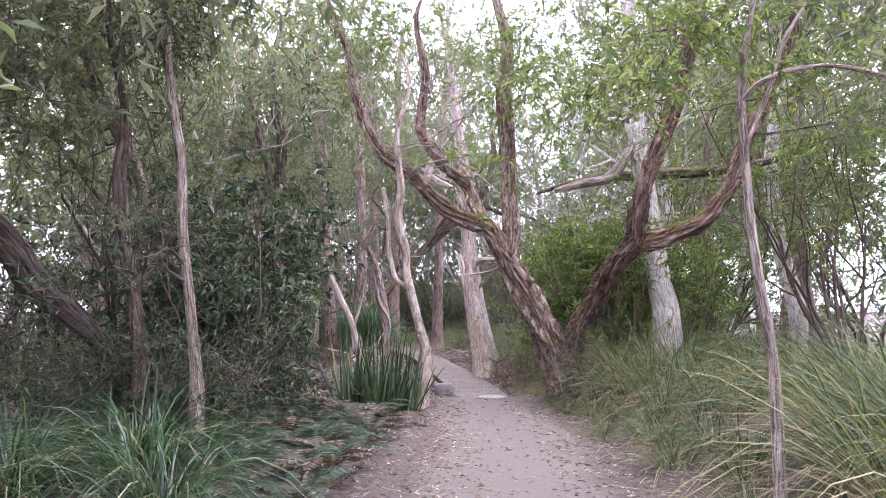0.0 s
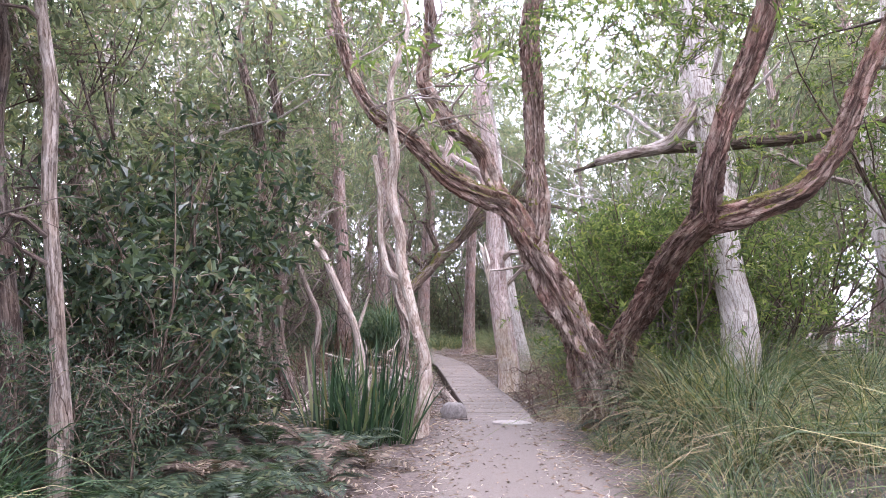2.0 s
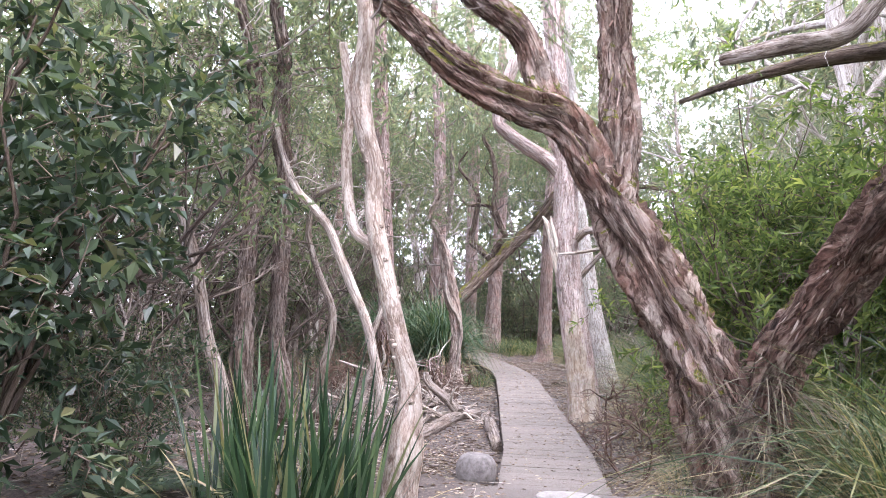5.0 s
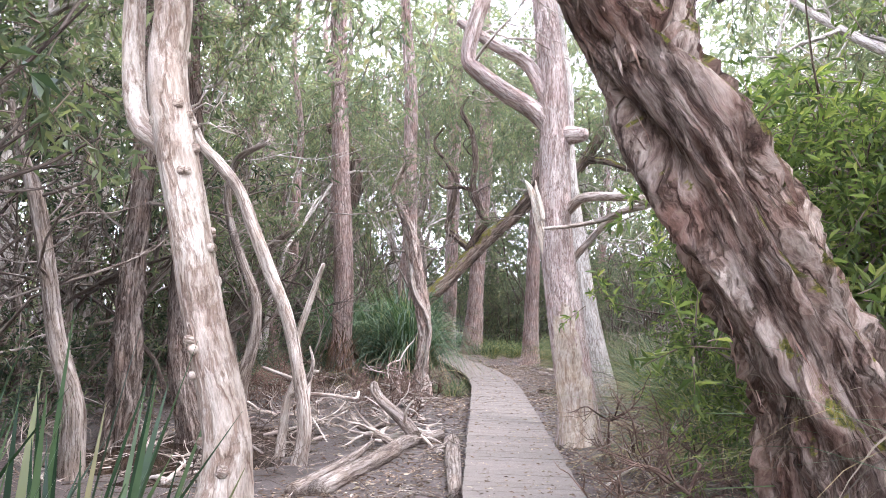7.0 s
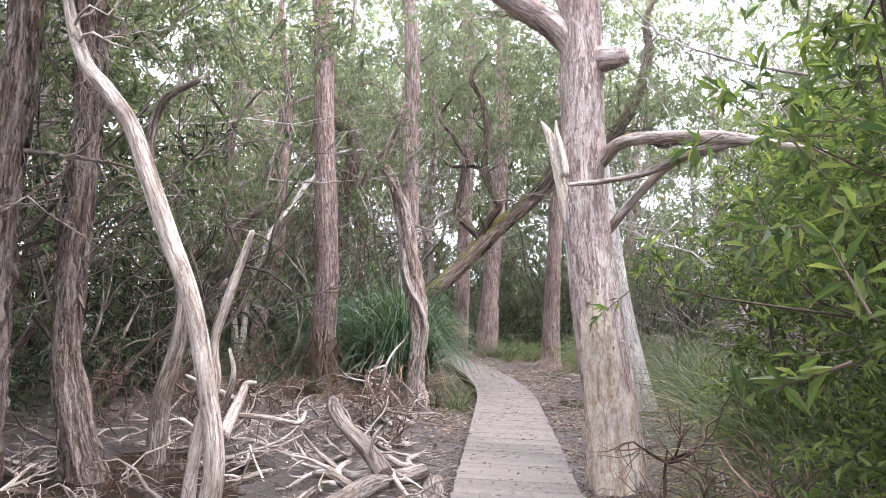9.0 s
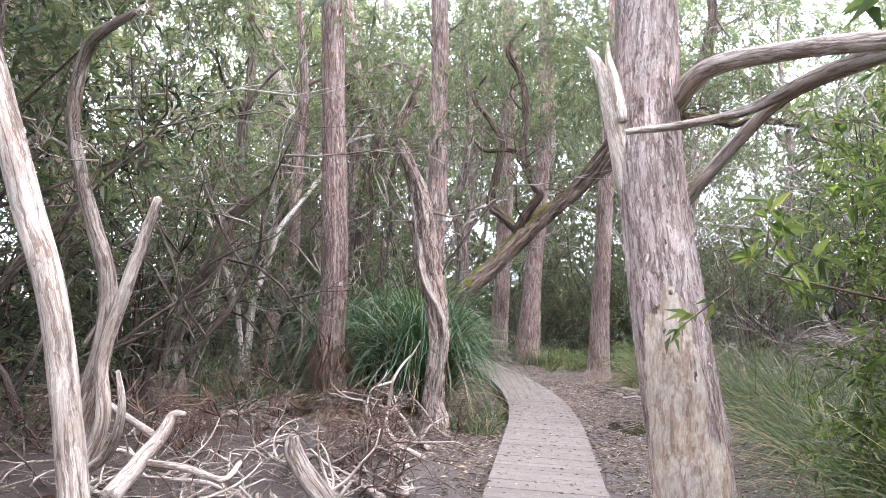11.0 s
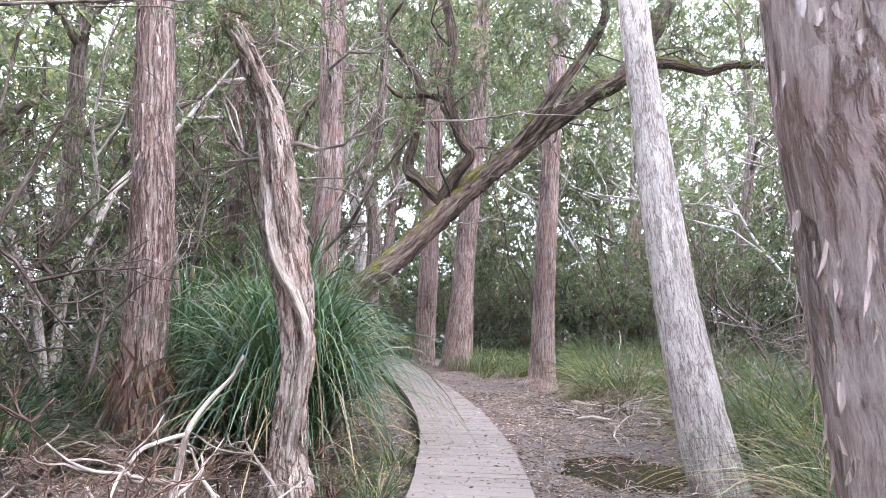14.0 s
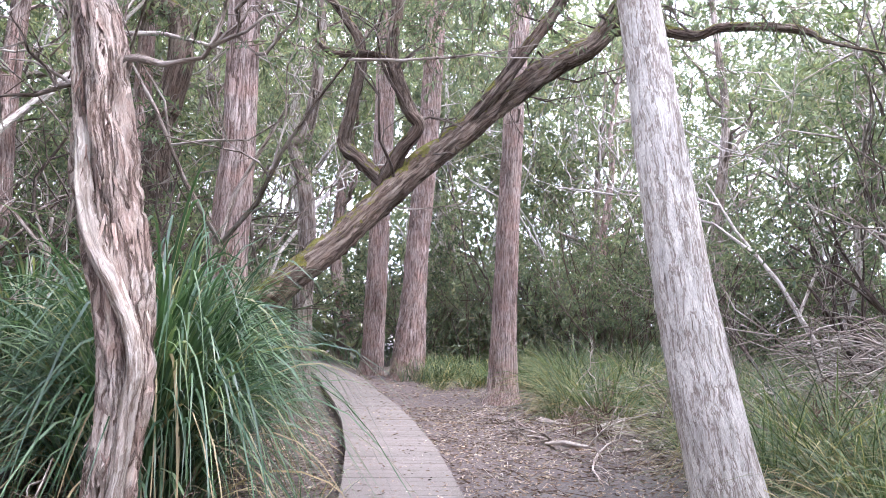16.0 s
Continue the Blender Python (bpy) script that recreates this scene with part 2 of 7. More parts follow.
def bark_material(name, dark, mid, light, tint, grain=26.0, bump=0.6, rough=0.9, moss=0.0, long=0.14, fissure=0.52, plate=0.25):
    """Bark whose strands wander along the limb: fissures, flaking plates, large blotches, and moss where it has some."""
    m, n, l, p = material(name)
    at = n.new("ShaderNodeAttribute")
    at.attribute_name = "bark"
    drift = tex_noise(n, l, at.outputs["Vector"], 4.5, 3, 0.55)
    bend = n.new("ShaderNodeVectorMath")
    bend.operation = "MULTIPLY_ADD"
    bend.inputs[1].default_value = (0.055, 0.055, 0.3)
    l.new(drift.outputs["Color"], bend.inputs[0])
    l.new(at.outputs["Vector"], bend.inputs[2])
    mp = n.new("ShaderNodeMapping")
    mp.inputs["Scale"].default_value = (1, 1, long * 0.55)
    l.new(bend.outputs[0], mp.inputs["Vector"])
    streak = tex_noise(n, l, mp.outputs[0], grain, 8, 0.68)
    fine = tex_noise(n, l, mp.outputs[0], grain * 4.5, 5, 0.7)
    patch = tex_noise(n, l, at.outputs["Vector"], 3.2, 5, 0.62)
    broad = tex_noise(n, l, at.outputs["Vector"], 1.1, 3, 0.5)
    col = ramp(n, [(0.34, dark), (0.45, mid), (0.58, light), (0.8, light)])
    l.new(streak.outputs["Fac"], col.inputs["Fac"])
    sel = ramp(n, [(0.4, (0, 0, 0)), (0.64, (1, 1, 1))])
    l.new(patch.outputs["Fac"], sel.inputs["Fac"])
    c = mix_rgb(n, l, sel.outputs["Color"], col.outputs["Color"], mix_rgb(n, l, 0.62, col.outputs["Color"], tint))
    scale_map = n.new("ShaderNodeMapping")
    scale_map.inputs["Scale"].default_value = (1, 1, 0.22)
    l.new(bend.outputs[0], scale_map.inputs["Vector"])
    flake = n.new("ShaderNodeTexVoronoi")
    flake.inputs["Scale"].default_value = grain * 0.55
    l.new(scale_map.outputs[0], flake.inputs["Vector"])
    grey = n.new("ShaderNodeSeparateColor")
    l.new(flake.outputs["Color"], grey.inputs[0])
    tone = ramp(n, [(0.0, (1 - plate,) * 3), (1.0, (1 + plate * 0.7,) * 3)])
    l.new(grey.outputs[0], tone.inputs["Fac"])
    c = mix_rgb(n, l, 1.0, c, tone.outputs["Color"], "MULTIPLY")
    wide = ramp(n, [(0.32, (0.78, 0.76, 0.75)), (0.66, (1.18, 1.17, 1.15))])
    l.new(broad.outputs["Fac"], wide.inputs["Fac"])
    c = mix_rgb(n, l, 1.0, c, wide.outputs["Color"], "MULTIPLY")
    deep = n.new("ShaderNodeMapping")
    deep.inputs["Scale"].default_value = (1, 1, long * 0.4)
    l.new(bend.outputs[0], deep.inputs["Vector"])
    crack = tex_noise(n, l, deep.outputs[0], grain * 0.5, 6, 0.62)
    low = (fissure * 0.85, fissure * 0.75, fissure * 0.7)
    split = ramp(n, [(0.45, (1, 1, 1)), (0.488, low), (0.502, low), (0.54, (1, 1, 1))])
    l.new(crack.outputs["Fac"], split.inputs["Fac"])
    c = mix_rgb(n, l, 1.0, c, split.outputs["Color"], "MULTIPLY")
    shade = ramp(n, [(0.34, (0.66, 0.64, 0.62)), (0.58, (1.1, 1.09, 1.08))])
    l.new(fine.outputs["Fac"], shade.inputs["Fac"])
    c = mix_rgb(n, l, 1.0, c, shade.outputs["Color"], "MULTIPLY")
    if moss:
        geo = n.new("ShaderNodeNewGeometry")
        sep = n.new("ShaderNodeSeparateXYZ")
        l.new(geo.outputs["Normal"], sep.inputs[0])
        mn = tex_noise(n, l, at.outputs["Vector"], 5.0, 5, 0.7)
        add = n.new("ShaderNodeMath")
        add.operation = "MULTIPLY_ADD"
        add.inputs[1].default_value = 0.32
        l.new(sep.outputs["Z"], add.inputs[0])
        l.new(mn.outputs["Fac"], add.inputs[2])
        mr = ramp(n, [(0.85 - 0.2 * moss, (0, 0, 0)), (0.9 - 0.2 * moss, (1, 1, 1))])
        l.new(add.outputs[0], mr.inputs["Fac"])
        tuft = tex_noise(n, l, at.outputs["Vector"], 70, 4, 0.7)
        green = ramp(n, [(0.35, (0.04, 0.045, 0.012)), (0.55, (0.15, 0.135, 0.025)), (0.72, (0.26, 0.2, 0.04))])
        l.new(tuft.outputs["Fac"], green.inputs["Fac"])
        c = mix_rgb(n, l, mr.outputs["Color"], c, green.outputs["Color"])
    l.new(c, p.inputs["Base Color"])
    p.inputs["Roughness"].default_value = rough
    p.inputs["Specular IOR Level"].default_value = 0.25
    total = None
    for source, weight in ((streak.outputs["Fac"], 1.0), (fine.outputs["Fac"], 0.35), (split.outputs["Color"], 0.8), (grey.outputs[0], 0.5)):
        h = n.new("ShaderNodeMath")
        h.operation = "MULTIPLY_ADD"
        h.inputs[1].default_value, h.inputs[2].default_value = weight, 0.0
        l.new(source, h.inputs[0])
        if total is not None:
            l.new(total, h.inputs[2])
        total = h.outputs[0]
    b = n.new("ShaderNodeBump")
    b.inputs["Strength"].default_value, b.inputs["Distance"].default_value = bump, 0.03
    l.new(total, b.inputs["Height"])
    l.new(b.outputs[0], p.inputs["Normal"])
    return m


def leaf_material(name, stops, gloss=0.45, through_light=0.35):
    m, n, l, p = material(name)
    geo = n.new("ShaderNodeNewGeometry")
    r = ramp(n, stops)
    l.new(geo.outputs["Random Per Island"], r.inputs["Fac"])
    tc = n.new("ShaderNodeTexCoord")
    big = tex_noise(n, l, tc.outputs["Object"], 1.3, 3)
    v = ramp(n, [(0.35, (0.75, 0.78, 0.75)), (0.68, (1.2, 1.18, 1.05))])
    l.new(big.outputs["Fac"], v.inputs["Fac"])
    c = mix_rgb(n, l, 1.0, r.outputs["Color"], v.outputs["Color"], "MULTIPLY")
    l.new(c, p.inputs["Base Color"])
    p.inputs["Roughness"].default_value = gloss
    p.inputs["Specular IOR Level"].default_value = 0.4
    tr = n.new("ShaderNodeBsdfTranslucent")
    l.new(mix_rgb(n, l, 1.0, c, (1.15, 1.25, 0.6), "MULTIPLY"), tr.inputs["Color"])
    mx = n.new("ShaderNodeMixShader")
    mx.inputs[0].default_value = through_light
    l.new(p.outputs[0], mx.inputs[1])
    l.new(tr.outputs[0], mx.inputs[2])
    l.new(mx.outputs[0], n["Material Output"].inputs["Surface"])
    return m


paperbark = bark_material("paperbark", (0.075, 0.045, 0.035), (0.26, 0.19, 0.155), (0.47, 0.39, 0.335), (0.25, 0.125, 0.09), 34, 1.0, moss=0.95, long=0.26, plate=0.35)
swampbark = bark_material("swampbark", (0.05, 0.04, 0.035), (0.17, 0.135, 0.115), (0.34, 0.29, 0.26), (0.2, 0.13, 0.1), 36, 1.0, long=0.18)
stringybark = bark_material("stringybark", (0.13, 0.09, 0.08), (0.34, 0.265, 0.24), (0.5, 0.42, 0.39), (0.36, 0.22, 0.18), 46, 0.9, long=0.13, fissure=0.5)
snagbark = bark_material("snagbark", (0.3, 0.215, 0.195), (0.55, 0.46, 0.43), (0.68, 0.61, 0.575), (0.5, 0.36, 0.325), 30, 0.9, long=0.36, fissure=0.68, plate=0.22)
whitebark = bark_material("whitebark", (0.32, 0.285, 0.26), (0.52, 0.485, 0.45), (0.64, 0.605, 0.565), (0.46, 0.42, 0.385), 30, 0.5, long=0.4, fissure=0.6, plate=0.12)
knobbark = bark_material("knobbark", (0.25, 0.19, 0.15), (0.45, 0.38, 0.32), (0.56, 0.5, 0.44), (0.36, 0.27, 0.22), 24, 0.6, long=0.45, fissure=0.7, plate=0.15)
twistbark = bark_material("twistbark", (0.15, 0.105, 0.085), (0.42, 0.34, 0.295), (0.6, 0.53, 0.475), (0.4, 0.26, 0.21), 40, 1.0, long=0.16, fissure=0.45, plate=0.28)
bleached = bark_material("bleached_wood", (0.22, 0.18, 0.155), (0.44, 0.39, 0.345), (0.6, 0.55, 0.5), (0.4, 0.33, 0.28), 30, 0.4, fissure=0.6, plate=0.15)
# paperbark again, darkened: the shade on the right fork is in its colour
papershaded = bark_material("paperbark_shaded", (0.05, 0.03, 0.024), (0.16, 0.1, 0.08), (0.33, 0.255, 0.21), (0.2, 0.1, 0.075), 34, 1.0, moss=0.8, long=0.26, plate=0.35)
darkbark = bark_material("darkbark", (0.035, 0.028, 0.024), (0.1, 0.08, 0.07), (0.2, 0.17, 0.15), (0.12, 0.08, 0.06), 36, 0.7)
greybark = bark_material("greybark", (0.1, 0.08, 0.07), (0.26, 0.22, 0.19), (0.4, 0.36, 0.33), (0.24, 0.18, 0.14), 34, 0.7)
archbark = bark_material("archbark", (0.045, 0.034, 0.027), (0.13, 0.1, 0.08), (0.23, 0.19, 0.16), (0.15, 0.1, 0.075), 30, 0.9, moss=0.9)
deadwood = bark_material("deadwood", (0.16, 0.13, 0.11), (0.4, 0.35, 0.31), (0.6, 0.55, 0.5), (0.35, 0.28, 0.23), 30, 0.4, fissure=0.6)
splinter = bark_material("splintered_wood", (0.45, 0.38, 0.3), (0.68, 0.62, 0.54), (0.8, 0.76, 0.7), (0.6, 0.5, 0.4), 40, 0.5, fissure=0.7)
twigbark = bark_material("twig", (0.05, 0.04, 0.03), (0.12, 0.09, 0.07), (0.2, 0.16, 0.13), (0.1, 0.07, 0.05), 40, 0.2)

leaf_dark = leaf_material("leaf_dark", [(0, (0.022, 0.038, 0.026)), (0.5, (0.046, 0.07, 0.045)), (0.9, (0.1, 0.13, 0.08)), (1, (0.16, 0.155, 0.085))], 0.35)
leaf_grey = leaf_material("leaf_grey", [(0, (0.13, 0.15, 0.125)), (0.5, (0.205, 0.228, 0.185)), (0.85, (0.29, 0.305, 0.245)), (1, (0.33, 0.28, 0.22))], through_light=0.5)
leaf_bright = leaf_material("leaf_bright", [(0, (0.055, 0.085, 0.038)), (0.5, (0.14, 0.185, 0.075)), (0.85, (0.24, 0.29, 0.12)), (1, (0.36, 0.36, 0.15))], through_light=0.55)
leaf_fine = leaf_material("leaf_fine", [(0, (0.075, 0.1, 0.075)), (0.5, (0.14, 0.168, 0.12)), (1, (0.24, 0.255, 0.175))], through_light=0.45)
sedge = leaf_material("sedge", [(0, (0.024, 0.042, 0.022)), (0.4, (0.066, 0.098, 0.045)), (0.8, (0.16, 0.195, 0.095)), (0.93, (0.3, 0.26, 0.13)), (1, (0.38, 0.32, 0.18))], 0.4)
sedge_dark = leaf_material("sedge_dark", [(0, (0.016, 0.034, 0.02)), (0.6, (0.042, 0.08, 0.044)), (0.9, (0.13, 0.18, 0.1)), (1, (0.26, 0.22, 0.12))], 0.3)
sedge_weeping = leaf_material("sedge_weeping", [(0, (0.03, 0.062, 0.036)), (0.6, (0.075, 0.13, 0.075)), (0.9, (0.17, 0.23, 0.14)), (1, (0.28, 0.24, 0.14))], 0.32)
straw = leaf_material("straw", [(0, (0.17, 0.12, 0.07)), (0.5, (0.3, 0.23, 0.14)), (1, (0.45, 0.37, 0.25))], 0.7, 0.2)
bracken_dead = leaf_material("bracken_dead", [(0, (0.05, 0.035, 0.028)), (0.6, (0.12, 0.085, 0.068)), (1, (0.24, 0.19, 0.155))], 0.8, 0.2)
rust_bracken = leaf_material("rust_bracken", [(0, (0.09, 0.045, 0.032)), (0.6, (0.2, 0.11, 0.08)), (1, (0.32, 0.2, 0.15))], 0.8, 0.2)
litter_leaf = leaf_material("litter_leaf", [(0, (0.07, 0.048, 0.038)), (0.35, (0.17, 0.115, 0.09)), (0.7, (0.29, 0.21, 0.17)), (1, (0.52, 0.44, 0.38))], 0.75, 0.1)


def ground_material():
    m, n, l, p = material("forest_floor")
    tc = n.new("ShaderNodeTexCoord")
    a1, a2 = n.new("ShaderNodeAttribute"), n.new("ShaderNodeAttribute")
    a1.attribute_name, a2.attribute_name = "trodden", "wet"
    big, fine, grit = tex_noise(n, l, tc.outputs["Object"], 1.7, 5), tex_noise(n, l, tc.outputs["Object"], 28, 6, 0.7), tex_noise(n, l, tc.outputs["Object"], 160, 3, 0.7)
    litter = ramp(n, [(0.32, (0.035, 0.026, 0.022)), (0.5, (0.095, 0.07, 0.059)), (0.7, (0.19, 0.145, 0.125))])
    l.new(fine.outputs["Fac"], litter.inputs["Fac"])
    dirt = ramp(n, [(0.34, (0.09, 0.072, 0.06)), (0.5, (0.16, 0.13, 0.11)), (0.68, (0.265, 0.225, 0.195))])
    l.new(grit.outputs["Fac"], dirt.inputs["Fac"])
    mud = ramp(n, [(0.35, (0.028, 0.022, 0.02)), (0.6, (0.075, 0.058, 0.05)), (0.75, (0.13, 0.1, 0.085))])
    l.new(fine.outputs["Fac"], mud.inputs["Fac"])
    tread = n.new("ShaderNodeMath")
    tread.operation = "MULTIPLY_ADD"
    tread.inputs[1].default_value, tread.use_clamp = 0.7, True
    sub = n.new("ShaderNodeMath")
    sub.operation = "MULTIPLY_ADD"
    sub.inputs[1].default_value, sub.inputs[2].default_value = 1.5, -0.8
    l.new(a1.outputs["Fac"], sub.inputs[0])
    l.new(big.outputs["Fac"], tread.inputs[0])
    l.new(sub.outputs[0], tread.inputs[2])
    c = mix_rgb(n, l, tread.outputs[0], litter.outputs["Color"], dirt.outputs["Color"])
    c = mix_rgb(n, l, a2.outputs["Fac"], c, mud.outputs["Color"])
    l.new(c, p.inputs["Base Color"])
    rr = n.new("ShaderNodeMapRange")
    rr.inputs[3].default_value, rr.inputs[4].default_value = 0.95, 0.4
    l.new(a2.outputs["Fac"], rr.inputs[0])
    l.new(rr.outputs[0], p.inputs["Roughness"])
    b = n.new("ShaderNodeBump")
    b.inputs["Strength"].default_value, b.inputs["Distance"].default_value = 0.6, 0.02
    l.new(fine.outputs["Fac"], b.inputs["Height"])
    l.new(b.outputs[0], p.inputs["Normal"])
    return m


def plank_material():
    m, n, l, p = material("weathered_plank")
    tc, oi = n.new("ShaderNodeTexCoord"), n.new("ShaderNodeObjectInfo")
    mp = n.new("ShaderNodeMapping")
    mp.inputs["Scale"].default_value = (0.15, 1, 1)
    off = n.new("ShaderNodeVectorMath")
    off.operation = "MULTIPLY_ADD"
    off.inputs[1].default_value = (7, 13, 5)
    cx = n.new("ShaderNodeCombineXYZ")
    for k in range(3):
        l.new(oi.outputs["Random"], cx.inputs[k])
    l.new(cx.outputs[0], off.inputs[0])
    l.new(tc.outputs["Object"], off.inputs[2])
    l.new(off.outputs[0], mp.inputs[0])
    grain, grit, blotch = tex_noise(n, l, mp.outputs[0], 60, 5), tex_noise(n, l, off.outputs[0], 140, 4, 0.75), tex_noise(n, l, off.outputs[0], 5, 4)
    wood = ramp(n, [(0.3, (0.12, 0.1, 0.084)), (0.55, (0.18, 0.152, 0.13)), (0.75, (0.245, 0.21, 0.18))])
    l.new(grain.outputs["Fac"], wood.inputs["Fac"])
    dust = ramp(n, [(0.38, (0.085, 0.068, 0.056)), (0.52, (0.17, 0.14, 0.118)), (0.66, (0.33, 0.285, 0.245))])
    l.new(grit.outputs["Fac"], dust.inputs["Fac"])
    sel = ramp(n, [(0.35, (0.3, 0.3, 0.3)), (0.6, (1, 1, 1))])
    l.new(blotch.outputs["Fac"], sel.inputs["Fac"])
    c = mix_rgb(n, l, sel.outputs["Color"], wood.outputs["Color"], dust.outputs["Color"])
    hv = n.new("ShaderNodeHueSaturation")
    mr = n.new("ShaderNodeMapRange")
    mr.inputs[3].default_value, mr.inputs[4].default_value = 0.88, 1.1
    l.new(oi.outputs["Random"], mr.inputs[0])
    l.new(mr.outputs[0], hv.inputs["Value"])
    l.new(c, hv.inputs["Color"])
    l.new(hv.outputs[0], p.inputs["Base Color"])
    p.inputs["Roughness"].default_value = 0.9
    b = n.new("ShaderNodeBump")
    b.inputs["Strength"].default_value, b.inputs["Distance"].default_value = 0.5, 0.006
    l.new(grit.outputs["Fac"], b.inputs["Height"])
    l.new(b.outputs[0], p.inputs["Normal"])
    return m


def stone_material(name, a, b2, scale=18):
    m, n, l, p = material(name)
    tc = n.new("ShaderNodeTexCoord")
    t, u = tex_noise(n, l, tc.outputs["Object"], scale, 6, 0.7), tex_noise(n, l, tc.outputs["Object"], scale * 7, 3)
    r = ramp(n, [(0.35, a), (0.65, b2)])
    l.new(t.outputs["Fac"], r.inputs["Fac"])
    g = ramp(n, [(0.3, (0.8, 0.8, 0.8)), (0.7, (1.1, 1.1, 1.1))])
    l.new(u.outputs["Fac"], g.inputs["Fac"])
    l.new(mix_rgb(n, l, 1.0, r.outputs["Color"], g.outputs["Color"], "MULTIPLY"), p.inputs["Base Color"])
    p.inputs["Roughness"].default_value = 0.88
    b = n.new("ShaderNodeBump")
    b.inputs["Strength"].default_value, b.inputs["Distance"].default_value = 0.5, 0.01
    l.new(t.outputs["Fac"], b.inputs["Height"])
    l.new(b.outputs[0], p.inputs["Normal"])
    return m


def water_material():
    m, n, l, p = material("bog_water")
    tc = n.new("ShaderNodeTexCoord")
    t = tex_noise(n, l, tc.outputs["Object"], 3.0, 4)
    r = ramp(n, [(0.4, (0.014, 0.01, 0.008)), (0.68, (0.04, 0.022, 0.012))])
    l.new(t.outputs["Fac"], r.inputs["Fac"])
    l.new(r.outputs["Color"], p.inputs["Base Color"])
    p.inputs["Roughness"].default_value = 0.08
    b = n.new("ShaderNodeBump")
    b.inputs["Strength"].default_value, b.inputs["Distance"].default_value = 0.08, 0.01
    l.new(tex_noise(n, l, tc.outputs["Object"], 14, 3).outputs["Fac"], b.inputs["Height"])
    l.new(b.outputs[0], p.inputs["Normal"])
    return m


floor_mat, plank_mat, water_mat = ground_material(), plank_material(), water_material()
beam_mat = bark_material("dark_timber", (0.04, 0.03, 0.025), (0.1, 0.075, 0.06), (0.17, 0.13, 0.11), (0.08, 0.06, 0.05), 40, 0.4)
pale_stone = stone_material("pale_stone", (0.27, 0.24, 0.21), (0.42, 0.38, 0.34))
grey_stone = stone_material("grey_stone", (0.13, 0.11, 0.1), (0.27, 0.24, 0.22))


# ---- ground ----
def build_ground():
    xs = np.concatenate([[-2000, -400, -120, -60, -40, -30, -24, -19, -15, -12.5, -10.5], np.arange(-9, 9.01, 0.15), [10.5, 12.5, 15, 19, 24, 30, 40, 60, 120, 400, 2000]])
    ys = np.concatenate([[-2000, -400, -120, -60, -30, -15, -8, -5], np.arange(-3, 38.01, 0.15), [39.5, 41, 43, 46, 50, 56, 66, 80, 120, 400, 2500]])
    X, Y = np.meshgrid(xs, ys, indexing="ij")
    Z = ground_z(X, Y) * np.exp(-(np.hypot(X, Y - 16) / 90) ** 2)
    fine = (fbm(np.stack([X * 4, Y * 4, X * 0], -1), 3) - 0.5) * 0.07
    on = (1 - smooth(0.35, 1.0, np.abs(X - path_x(Y) + 0.15 * np.sin(Y * 1.3)))) * (1 - smooth(12.6, 13.0, Y))
    wide = (1 - smooth(0.6, 2.6, np.abs(X - path_x(Y)))) * (1 - smooth(12.6, 13.4, Y))
    Z = Z + fine * (1 - 0.7 * on)
    wet = np.clip(1.25 * np.exp(-(((X + 3.3) / 3.2) ** 2 + ((Y - 17.8) / 4.4) ** 2) * 1.1) + 0.75 * np.exp(-(((X - 1.5) / 1.1) ** 2 + ((Y - 20.5) / 2.6) ** 2)) + np.exp(-(((X - 1.3) / 1.7) ** 2 + ((Y - 24.8) / 1.7) ** 2)) * 1.2, 0, 1)
    ny = len(ys)
    i, j = np.meshgrid(np.arange(len(xs) - 1), np.arange(ny - 1), indexing="ij")
    f = np.stack([i * ny + j, (i + 1) * ny + j, (i + 1) * ny + j + 1, i * ny + j + 1], -1).reshape(-1, 4)
    v = np.stack([X, Y, Z], -1).reshape(-1, 3)
    me = mesh_of("ground", v, f, {"trodden": (on + 0.45 * wide).clip(0, 1).ravel(), "wet": wet.ravel()})
    tagged(part("ground", me, floor_mat), "leaf-littered forest floor of pale dirt and dark mud", "ground", kind="structure")


build_ground()


def pool(name, cx, cy, rx, ry, z, seed):
    th = np.linspace(0, 2 * math.pi, 48, endpoint=False)
    k = 0.8 + 0.4 * noise3(np.stack([np.cos(th) * 1.5 + seed, np.sin(th) * 1.5, th * 0], -1))
    v = np.vstack([[[cx, cy, z]], np.stack([cx + np.cos(th) * rx * k, cy + np.sin(th) * ry * k, th * 0 + z], -1)])
    f = np.stack([np.zeros(48, int), 1 + np.arange(48), 1 + (np.arange(48) + 1) % 48], -1)
    tagged(part(name, mesh_of(name, v, f), water_mat), "shallow still puddle of dark tannin-brown bog water", "water", kind="structure")


pool("water_1", 1.2, 24.8, 1.6, 1.5, -0.245, 3)
pool("water_2", -3.2, 16.8, 2.2, 2.4, -0.262, 9)


